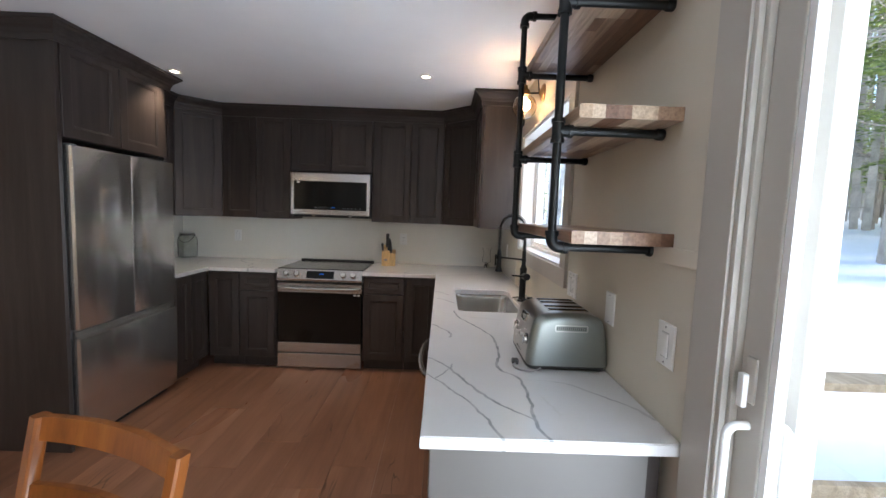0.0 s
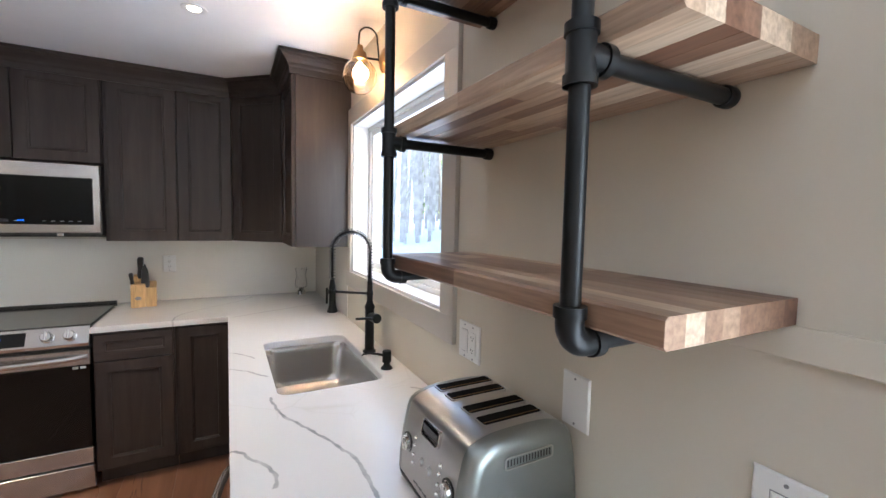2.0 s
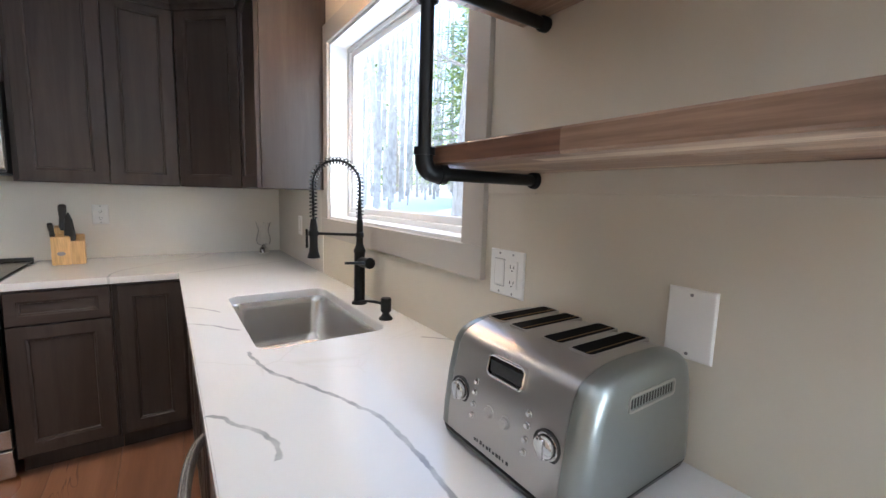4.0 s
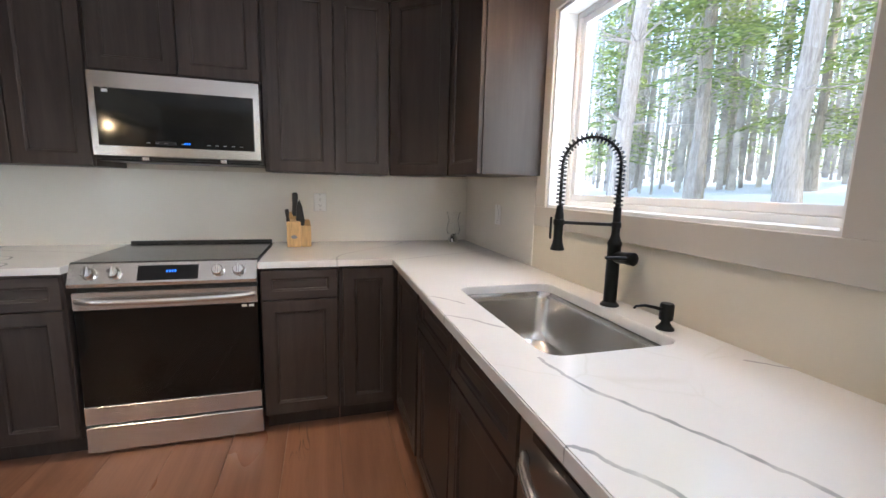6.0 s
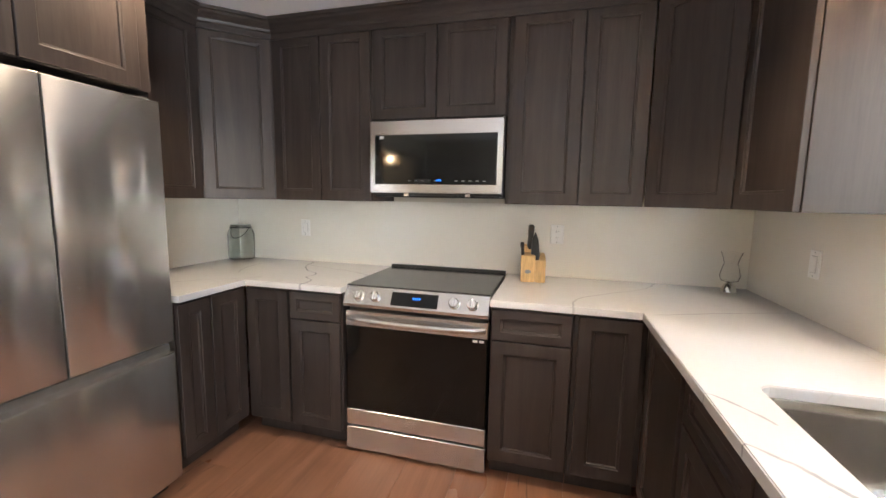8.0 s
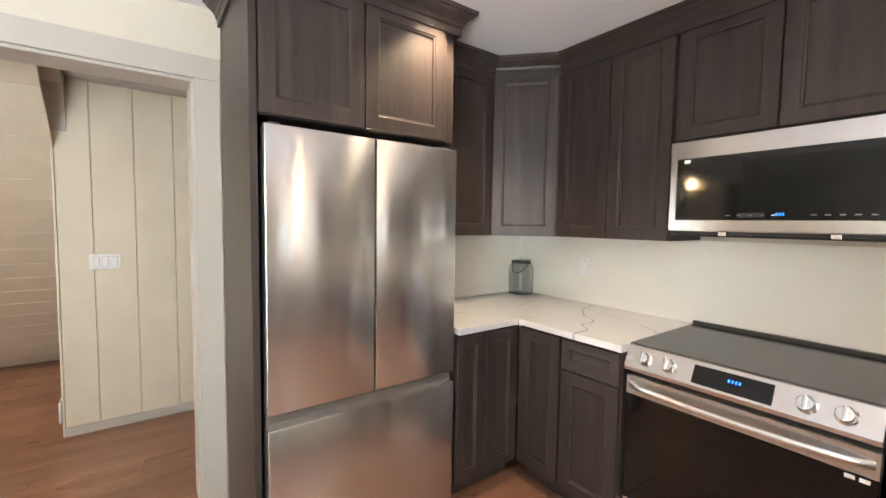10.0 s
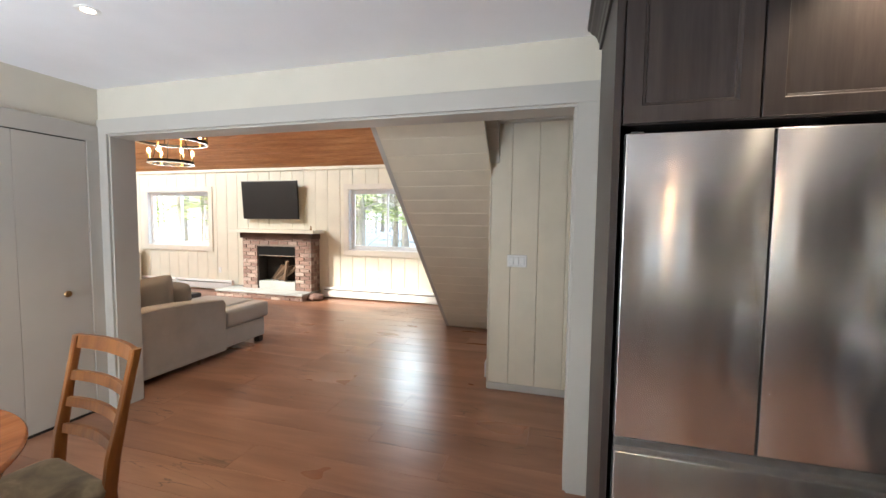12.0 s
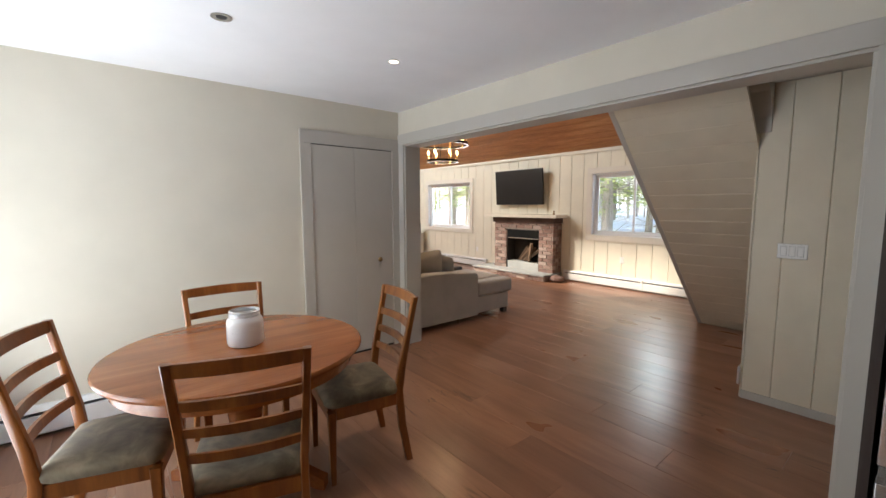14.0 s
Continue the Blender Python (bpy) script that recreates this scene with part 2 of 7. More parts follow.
def floor_material():
    m = Mat("hickory_floor")
    grain = m.noise(m.coords((4.0, 0.55, 4.0)), 1.3, 3, 0.5, 1.2)
    fine = m.noise(m.coords((30, 1.6, 30)), 3.0, 4, 0.55)
    cloud = m.noise(m.coords((1.2, 0.5, 1.2)), 2.2, 2)
    col = m.ramp(grain, (0.22, (0.188, 0.090, 0.053)), (0.5, (0.275, 0.140, 0.086)), (0.78, (0.352, 0.190, 0.122)))
    col = m.mix(0.40, col, m.ramp(fine, (0.3, (0.80, 0.77, 0.75)), (0.6, (1.04, 1.03, 1.02))), "MULTIPLY")
    col = m.mix(0.7, col, m.ramp(cloud, (0.3, (0.72, 0.67, 0.64)), (0.7, (1.18, 1.15, 1.12))), "MULTIPLY")
    oi = m.nt.nodes.new("ShaderNodeObjectInfo")
    col = m.mix(0.8, col, m.ramp(oi.outputs["Random"], (0.0, (0.72, 0.65, 0.60)), (0.15, (0.90, 0.87, 0.85)), (0.6, (1, 1, 1)), (1.0, (1.18, 1.16, 1.12))), "MULTIPLY")
    # knots, and splits that run with the grain
    vo = m.node("ShaderNodeTexVoronoi", Scale=1.35)
    m.link(m.coords((1.0, 0.6, 1.0)), vo.inputs["Vector"])
    wob = m.math("ADD", vo.outputs["Distance"], m.math("MULTIPLY", m.math("SUBTRACT", m.noise(m.coords((1, 0.5, 1)), 26, 3), 0.5), 0.12))
    halo = m.ramp(wob, (0.02, (1, 1, 1)), (0.15, (0, 0, 0)))
    knot = m.ramp(wob, (0.016, (1, 1, 1)), (0.042, (0, 0, 0)))
    col = m.mix(m.math("MULTIPLY", halo, 0.45), col, (0.085, 0.034, 0.018))
    crack = m.noise(m.coords((1.0, 0.16, 1.0)), 7.0, 3, 0.5, 0.9)
    line = m.ramp(m.math("ABSOLUTE", m.math("SUBTRACT", crack, 0.5)), (0.0, (1, 1, 1)), (0.010, (0, 0, 0)))
    some = m.ramp(m.noise(m.coords((1, 0.5, 1)), 2.6, 2), (0.57, (0, 0, 0)), (0.64, (1, 1, 1)))
    dark = m.math("MAXIMUM", knot, m.math("MULTIPLY", m.math("MULTIPLY", line, some), 0.85))
    col = m.mix(dark, col, (0.030, 0.014, 0.009))
    m.bump(fine, 0.05, 0.0006)
    return m.set(col, m.ramp(cloud, (0.3, (0.36, 0.36, 0.36)), (0.7, (0.27, 0.27, 0.27))), 0.0, **{"Specular IOR Level": 0.62})


MAT_FLOOR = floor_material()


VEINS = [  # half width, shade depth, then (y, x) along each vein
    (0.0065, 1.0, (0.74, 0.285), (0.85, 0.266), (0.94, 0.277), (1.11, 0.278), (1.22, 0.218), (1.37, 0.242), (1.57, 0.243), (1.64, 0.225), (1.75, 0.180), (1.89, 0.115), (1.97, 0.092), (2.06, 0.085)),
    (0.0055, 0.9, (0.85, 0.265), (0.927, 0.184), (1.062, 0.102), (1.227, 0.020), (1.308, -0.055)),
    (0.0050, 0.9, (0.74, 0.168), (0.875, 0.121), (1.015, 0.046), (1.142, -0.044)),
    (0.0050, 0.6, (0.862, 0.603), (0.935, 0.575), (1.011, 0.505), (1.089, 0.422), (1.115, 0.281)),
    (0.0060, 0.9, (1.555, 0.050), (1.607, 0.055), (1.69, 0.014), (1.746, -0.020), (1.76, -0.040)),
    (0.0060, 0.8, (2.255, 0.090), (2.327, 0.040), (2.383, -0.015), (2.40, -0.045)),
    (0.0050, 0.7, (2.499, 0.058), (2.591, -0.005), (2.62, -0.045)),
    (0.0045, 0.8, (1.10, -0.005), (1.165, 0.030), (1.235, 0.053)),
    (0.0050, 0.7, (1.875, 0.612), (1.89, 0.594), (1.939, 0.544)),
    (0.0050, 0.5, (3.34, 0.000), (3.443, 0.233), (3.536, 0.476), (3.58, 0.61)),
    (0.0055, 0.6, (3.36, -0.320), (3.498, -0.305), (3.68, -0.156), (3.898, 0.070), (4.07, 0.15)),
    (0.0065, 0.9, (3.36, -1.702), (3.46, -1.700), (3.56, -1.790), (3.62, -1.780), (3.75, -1.92), (3.93, -2.03), (4.07, -2.05)),
    (0.0050, 0.6, (3.70, -1.47), (3.793, -1.614), (3.882, -1.905), (3.93, -2.02)),
    (0.0050, 0.5, (3.53, -2.240), (3.62, -2.30), (3.776, -2.348), (3.86, -2.35)),
    (0.0050, 0.5, (3.00, -2.40), (3.2, -2.34), (3.40, -2.09), (3.47, -2.02)),
]


def quartz_material():
    m = Mat("veined_white_quartz")
    v = m.coords((1, 1, 1), shift=False)
    warp = m.node("ShaderNodeTexNoise", Scale=22.0, Detail=3.0)
    m.link(v, warp.inputs["Vector"])
    vm = m.nt.nodes.new("ShaderNodeVectorMath")
    vm.operation = "MULTIPLY_ADD"
    m.link(warp.outputs["Color"], vm.inputs[0])
    vm.inputs[1].default_value = (0.022, 0.022, 0.0)
    m.link(v, vm.inputs[2])
    sep = m.nt.nodes.new("ShaderNodeSeparateXYZ")
    m.link(vm.outputs[0], sep.inputs[0])
    x, y = m.math("SUBTRACT", sep.outputs["X"], 0.011), m.math("SUBTRACT", sep.outputs["Y"], 0.011)
    total = 0.0
    for half, depth, *pts in VEINS:
        ys, xs = [p[0] for p in pts], [p[1] for p in pts]
        y0, y1, x0, x1 = min(ys), max(ys), min(xs) - 0.01, max(xs) + 0.01
        u = m.math("DIVIDE", m.math("SUBTRACT", y, y0), y1 - y0)
        fc = m.nt.nodes.new("ShaderNodeFloatCurve")
        curve = fc.mapping.curves[0]
        norm = sorted(((b - y0) / (y1 - y0), (a - x0) / (x1 - x0)) for b, a in pts)
        curve.points[0].location, curve.points[1].location = norm[0], norm[-1]
        for q in norm[1:-1]:
            curve.points.new(*q)
        fc.mapping.update()
        m.link(u, fc.inputs["Value"])
        gx = m.math("MULTIPLY_ADD", fc.outputs["Value"], x1 - x0, x0)
        slope = (max(xs) - min(xs)) / (y1 - y0)
        wide = half * math.sqrt(1 + slope * slope)
        near = m.math("SUBTRACT", 1.0, m.math("DIVIDE", m.math("ABSOLUTE", m.math("SUBTRACT", x, gx)), wide))
        soft = m.nt.nodes.new("ShaderNodeClamp")
        m.link(m.math("MULTIPLY", near, 2.2), soft.inputs["Value"])
        inside = m.math("LESS_THAN", m.math("ABSOLUTE", m.math("SUBTRACT", u, 0.5)), 0.5)
        total = m.math("MAXIMUM", total, m.math("MULTIPLY", m.math("MULTIPLY", soft.outputs[0], inside), depth))
    patch = m.ramp(m.noise(v, 14, 3), (0.32, (0.45, 0.45, 0.45)), (0.6, (1, 1, 1)))
    col = m.ramp(m.noise(v, 1.6, 4), (0.3, (0.68, 0.68, 0.675)), (0.7, (0.73, 0.73, 0.73)))
    vo = m.node("ShaderNodeTexVoronoi", Scale=3.4)
    vo.feature = "DISTANCE_TO_EDGE"
    m.link(vm.outputs[0], vo.inputs["Vector"])
    faint = m.ramp(vo.outputs["Distance"], (0.0, (1, 1, 1)), (0.012, (0, 0, 0)))
    keep = m.ramp(m.noise(v, 2.2, 2), (0.55, (0, 0, 0)), (0.62, (0.35, 0.35, 0.35)))
    col = m.mix(m.math("MULTIPLY", faint, keep), col, (0.55, 0.54, 0.50))
    col = m.mix(m.math("MULTIPLY", total, patch), col, (0.30, 0.31, 0.32))
    return m.set(col, 0.12, 0.0)


MAT_QUARTZ = quartz_material()


# ---- mesh helpers ----
def box(bm, x0, x1, y0, y1, z0, z1, bevel=0.0):
    r = bmesh.ops.create_cube(bm, size=1.0)
    vs = r["verts"]
    bmesh.ops.scale(bm, vec=(x1 - x0, y1 - y0, z1 - z0), verts=vs)
    bmesh.ops.translate(bm, vec=((x0 + x1) / 2, (y0 + y1) / 2, (z0 + z1) / 2), verts=vs)
    if bevel:
        es = list({e for v in vs for e in v.link_edges})
        bmesh.ops.bevel(bm, geom=es, offset=bevel, segments=2, affect="EDGES", profile=0.6)
    return bm


def boxed(*args, bevel=0.0):
    return box(bmesh.new(), *args, bevel=bevel)


def rings(bm, loops, cap0=True, cap1=True, closed=True):
    """Skins a list of point loops of one length."""
    made = [[bm.verts.new(p) for p in loop] for loop in loops]
    n = len(made[0])
    for a, b in zip(made, made[1:]):
        for i in range(n if closed else n - 1):
            j = (i + 1) % n
            bm.faces.new((a[i], a[j], b[j], b[i]))
    if cap0:
        bm.faces.new(made[0][::-1])
    if cap1:
        bm.faces.new(made[-1])
    return bm


def slab(bm, x0, x1, z0, z1, steps):
    """A panel that faces -y, skinned from (inset, y) steps, back to front."""
    return rings(bm, [[(x0 + i, y, z0 + i), (x1 - i, y, z0 + i), (x1 - i, y, z1 - i), (x0 + i, y, z1 - i)] for i, y in steps])


def lathe(bm, profile, segs=32, m=Matrix()):
    return rings(bm, [[m @ Vector((r * math.cos(2 * math.pi * k / segs), r * math.sin(2 * math.pi * k / segs), z)) for k in range(segs)] for r, z in profile])


def tube(bm, pts, r, segs=12, caps=True):
    pts = [Vector(p) for p in pts]
    rs = r if isinstance(r, (list, tuple)) else [r] * len(pts)
    loops, up = [], None
    for i, p in enumerate(pts):
        d = (pts[min(i + 1, len(pts) - 1)] - pts[max(i - 1, 0)]).normalized()
        if up is None:
            up = d.orthogonal().normalized()
        up = (up - d * up.dot(d)).normalized()
        side = d.cross(up)
        loops.append([p + rs[i] * (math.cos(2 * math.pi * k / segs) * up + math.sin(2 * math.pi * k / segs) * side) for k in range(segs)])
    return rings(bm, loops, caps, caps)


def arc(centre, a, b, r, t0, t1, n=10):
    """Points on a circle in the plane of unit vectors a and b."""
    c, a, b = Vector(centre), Vector(a), Vector(b)
    return [c + r * (math.cos(radians(t0 + (t1 - t0) * k / n)) * a + math.sin(radians(t0 + (t1 - t0) * k / n)) * b) for k in range(n + 1)]


def smooth_mesh(me, angle=40):
    for p in me.polygons:
        p.use_smooth = True
    me.set_sharp_from_angle(angle=radians(angle))


def mesh_of(name, bm, material, smooth=False):
    bmesh.ops.recalc_face_normals(bm, faces=bm.faces)
    me = bpy.data.meshes.new(name)
    bm.to_mesh(me)
    bm.free()
    me.materials.append(material)
    if smooth:
        smooth_mesh(me)
    return me


def part(name, bm, material, parent, label="", smooth=False, at=None):
    ob = new(name, mesh_of(name, bm, material, smooth))
    ob.parent = parent
    if at is not None:
        ob.matrix_basis = at
    if label:
        tagged(ob, label)
    return ob


def thing(name, label, category, where=(0, 0, 0), turn=0.0, group=""):
    ob = new(name)
    ob.empty_display_size = 0.1
    ob.matrix_world = pose(*where, 0, 0, turn)
    return tagged(ob, label, category, group)


def single(name, bm, material, label, category, where=(0, 0, 0), turn=0.0, group="", smooth=False):
    ob = new(name, mesh_of(name, bm, material, smooth))
    ob.matrix_world = pose(*where, 0, 0, turn)
    return tagged(ob, label, category, group)


def structure(name, bm, material, label="", smooth=False):
    ob = new(name, mesh_of(name, bm, material, smooth))
    return tagged(ob, label, kind="structure")


def wall_boxes(bm, along, fixed0, fixed1, a0, a1, z0, z1, holes=()):
    """A wall along x or y from a0 to a1 with rectangular holes (from, to, bottom, top)."""
    def put(u0, u1, w0, w1):
        if u1 - u0 > 1e-4 and w1 - w0 > 1e-4:
            if along == "x":
                box(bm, u0, u1, fixed0, fixed1, w0, w1)
            else:
                box(bm, fixed0, fixed1, u0, u1, w0, w1)
    at = a0
    for h0, h1, b, t in sorted(holes):
        put(at, h0, z0, z1)
        put(h0, h1, z0, b)
        put(h0, h1, t, z1)
        at = h1
    put(at, a1, z0, z1)
    return bm


# ---- large structure ----
WIN = (1.82, 2.955, 1.21, 2.06)          # kitchen window opening: y0, y1, z0, z1
SLD = (-1.25, 0.62, 0.03, 2.06)          # sliding door opening
LW1, LW2 = (-6.88, -5.20, 0.90, 2.05), (-1.94, -0.45, 0.92, 2.055)
GABLE = (-9.0, -5.15, 4.1, 5.9)           # unseen high glazing of the living room, placed to throw the sun patch
OPEN = (-1.36, 1.94, 0.0, 2.08)

structure("wall_north", boxed(WK, E, N, N + 0.14, 0, CEIL), MAT_WALL, "warm greige painted wall behind the range")
MAT_SPLASH = plain("cream_quartz_backsplash", (0.80, 0.775, 0.71), 0.16, vary=0.02, grain=12)
structure("backsplash_1", boxed(WK + 0.004, E - 0.004, N - 0.004, N + 0.001, 0.9155, 1.354), MAT_SPLASH, "glossy cream backsplash slab behind the range")
structure("backsplash_2", boxed(WK - 0.001, WK + 0.0035, 2.955, N - 0.005, 0.9155, 1.354), MAT_SPLASH, "glossy cream backsplash slab")
structure("backsplash_3", boxed(E - 0.0035, E + 0.001, 3.07, N - 0.005, 0.9155, 1.354), MAT_SPLASH, "glossy cream backsplash slab")
structure("wall_east", wall_boxes(bmesh.new(), "y", E, E + 0.16, S - 0.14, N + 0.14, 0, CEIL, [SLD, WIN]), MAT_WALL, "warm greige painted wall with the sink window and sliding door")
structure("wall_south", boxed(WO, E, S - 0.14, S, 0, CEIL), MAT_WALL, "warm cream painted wall with the closet")
structure("wall_west", boxed(WK - 0.14, WK, 2.06, N + 0.14, 0, CEIL), MAT_WALL, "painted wall behind the refrigerator")
structure("wall_opening", wall_boxes(bmesh.new(), "y", LRE, WO, S - 0.14, 2.06, 0, CEIL, [OPEN]), MAT_WALL, "cream painted wall with the wide cased opening")
structure("ceiling", boxed(LRE, E + 0.16, S - 0.14, N + 0.14, CEIL, CEIL + 0.2), MAT_CEIL, "smooth white ceiling")
structure("floor", boxed(LRW - 0.15, E + 0.16, LRS - 0.15, N + 0.14, -0.2, -0.012), MAT_GROOVE, "reddish brown wide plank wooden floor")

# living room shell
structure("wall_living_west", wall_boxes(bmesh.new(), "y", LRW - 0.14, LRW - 0.02, LRS, N, 0, 2.75, [LW1, LW2]), MAT_LRPANEL)
structure("wall_living_south", boxed(LRW, LRE, LRS - 0.14, LRS, 0, 7.0), MAT_PANEL)
structure("wall_living_north", boxed(LRW, WK - 0.14, N, N + 0.14, 0, 7.0), MAT_PANEL)
structure("wall_living_east", wall_boxes(bmesh.new(), "y", LRE, LRE + 0.14, LRS, S - 0.14, 0, 7.0, [GABLE]), MAT_PANEL)
structure("wall_loft", boxed(LRE, LRE + 0.14, S - 0.14, N, CEIL + 0.2, 7.0), MAT_PANEL)
# sloped pine roof
SLOPE = math.tan(radians(40))
roof = bmesh.new()
cs, sn = math.cos(radians(40)), math.sin(radians(40))
for i in range(46):
    a, b = i * 0.135, i * 0.135 + 0.1335
    pts = []
    for y in (LRS, N):
        for d, up in ((a, 0.0), (a + 0.004, -0.008), (b - 0.004, -0.008), (b, 0.0), (b, 0.03), (a, 0.03)):
            pts.append((LRW - 0.04 + d * cs - up * sn, y, 2.475 + d * sn + up * cs))
    rings(roof, [pts[:6], pts[6:]])
structure("ceiling_pine", roof, MAT_PINE, "sloped ceiling of honey brown pine boards")
structure("roof_outer", rings(bmesh.new(), [[(LRW - 0.4, y, 2.26), (LRW + 6.4 * cs, y, 2.60 + 6.4 * sn), (LRW + 6.4 * cs, y, 2.75 + 6.4 * sn), (LRW - 0.4, y, 2.41)] for y in (LRS - 0.2, N + 0.2)]), MAT_GROOVE)
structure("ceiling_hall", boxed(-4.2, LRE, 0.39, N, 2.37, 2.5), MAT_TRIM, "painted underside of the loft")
PW = -4.06
structure("wall_hall", boxed(PW - 0.12, PW - 0.02, 1.29, N, 0, 2.37), MAT_PANEL, "cream painted tongue and groove wall")


def trim(name, *pieces, mat=None, label="grey greige painted trim"):
    bm = bmesh.new()
    for p in pieces:
        box(bm, *p, bevel=0.002)
    return structure(name, bm, mat or MAT_TRIM, label)


y0, y1 = OPEN[0], OPEN[1]
trim("trim_opening", (WO, WO + 0.018, y0 - 0.092, y0, 0, 2.08), (WO, WO + 0.018, y1, y1 + 0.105, 0, 2.08), (WO, WO + 0.02, y0 - 0.092, y1 + 0.105, 2.0805, 2.185))
trim("jamb_opening", (LRE - 0.015, WO, y0, y0 + 0.015, 0, 2.065), (LRE - 0.015, WO, y1 - 0.015, y1, 0, 2.065), (LRE - 0.015, WO, y0, y1, 2.066, 2.08))
# stairs
SX, SZ = -6.05, 0.0
ux, uz = 0.731, 0.682
soffit = structure("stair_soffit", rings(bmesh.new(), [[(SX + d * ux - up * uz, y, SZ + d * uz + up * ux) for d, up in ((0.0, 0.012), (3.32, 0.012), (3.32, 0.03), (0.0, 0.03))] for y in (0.39, 1.29)]), MAT_PANEL, "cream painted boarded underside of the stairs")
sb_mesh = mesh_of("board", rings(bmesh.new(), [[(d * ux - up * uz, y, d * uz + up * ux) for d, up in ((0.0, 0.0025), (0.004, 0.0), (0.169, 0.0), (0.173, 0.0025), (0.173, 0.0115), (0.0, 0.0115))] for y in (0.39, 1.29)]), MAT_PANEL)
for i in range(19):
    ob = new("board", sb_mesh)
    ob.parent = soffit
    ob.location = (SX + i * 0.175 * ux, 0, SZ + i * 0.175 * uz)
structure("stair_stringer", rings(bmesh.new(), [[(SX - 0.28, y, 0), (SX + 0.0, y, 0), (SX + 3.5 * 0.731, y, 3.5 * 0.682), (SX - 0.28 + 3.5 * 0.731, y, 3.5 * 0.682)] for y in (0.345, 0.388)]), MAT_TRIM, "greige painted stair stringer")



# ---- doors and windows ----
def sash_window(name, x_in, x_out, y0, y1, z0, z1, label, mullion=True, lap=0.09, casing=None, t=0.035, w=0.038):
    """A vinyl sliding window in a wall across x: frame, sashes and panes as structure."""
    side = 1 if x_out > x_in else -1
    lo, hi = sorted((x_in, x_out))
    fx0, fx1 = sorted((x_out - side * 0.075, x_out - side * 0.005))
    bm = bmesh.new()
    box(bm, fx0, fx1, y0, y1, z0, z0 + t, 0.003)
    box(bm, fx0, fx1, y0, y1, z1 - t, z1, 0.003)
    box(bm, fx0, fx1, y0, y0 + t, z0 + t, z1 - t, 0.003)
    box(bm, fx0, fx1, y1 - t, y1, z0 + t, z1 - t, 0.003)
    root = structure(name, bm, MAT_WHITE, label)
    a0, a1, b0, b1 = y0 + t, y1 - t, z0 + t, z1 - t
    spans = [(a0, a1)] if not mullion else [(a0, (a0 + a1) / 2 + 0.025), ((a0 + a1) / 2 - 0.025, a1)]
    for k, (s0, s1) in enumerate(spans):
        sx0 = x_out - side * (0.065 - 0.028 * k)
        sx0, sx1 = sorted((sx0, sx0 + side * 0.024))
        sb = bmesh.new()
        for p in ((s0, s1, b0, b0 + w), (s0, s1, b1 - w, b1), (s0, s0 + w, b0 + w, b1 - w), (s1 - w, s1, b0 + w, b1 - w)):
            box(sb, sx0, sx1, *p, 0.004)
        fr = part("window_frame", sb, MAT_WHITE, root)
        pn = part("pane", boxed((sx0 + sx1) / 2 - 0.002, (sx0 + sx1) / 2 + 0.002, s0 + w - 0.003, s1 - w + 0.003, b0 + w - 0.003, b1 - w + 0.003), MAT_PANE, root)
        pn.visible_shadow = False
    # reveal lining between the wall face and the frame
    rx0, rx1 = sorted((x_in - side * 0.004, x_out - side * 0.077))
    lin = bmesh.new()
    h = 0.012
    for p in ((y0 - h, y1 + h, z0 - h, z0), (y0 - h, y1 + h, z1, z1 + h), (y0 - h, y0, z0, z1), (y1, y1 + h, z0, z1)):
        box(lin, rx0, rx1, *p)
    part("window_sill", lin, MAT_WHITE, root, "white painted window reveal")
    cas = bmesh.new()
    cx0, cx1 = sorted((x_in - side * 0.001, x_in - side * 0.018))
    o = h
    for p in ((y0 - o - lap, y1 + o + lap, z1 + o, z1 + o + lap), (y0 - o - lap, y1 + o + lap, z0 - o - lap, z0 - o), (y0 - o - lap, y0 - o, z0 - o, z1 + o), (y1 + o, y1 + o + lap, z0 - o, z1 + o)):
        box(cas, cx0, cx1, *p, 0.002)
    part("window_casing", cas, casing or MAT_TRIM, root, "painted flat window casing")
    return root


WALL_CUT = 0.014
MAT_CREAMTRIM = plain("cream_window_casing", (0.74, 0.70, 0.62), 0.45, vary=0.03)
sash_window("window_1", E, E + 0.16, WIN[0] + WALL_CUT, WIN[1] - WALL_CUT, WIN[2] + WALL_CUT, WIN[3] - WALL_CUT, "white vinyl window over the sink, forest outside", False, t=0.022, w=0.028)
for i, w in enumerate((LW1, LW2)):
    sash_window("window_%d" % (i + 2), LRW + 0.004, LRW - 0.14, w[0] + WALL_CUT, w[1] - WALL_CUT, w[2] + WALL_CUT, w[3] - WALL_CUT, "white vinyl sliding window in the living room", True, 0.10, MAT_CREAMTRIM)


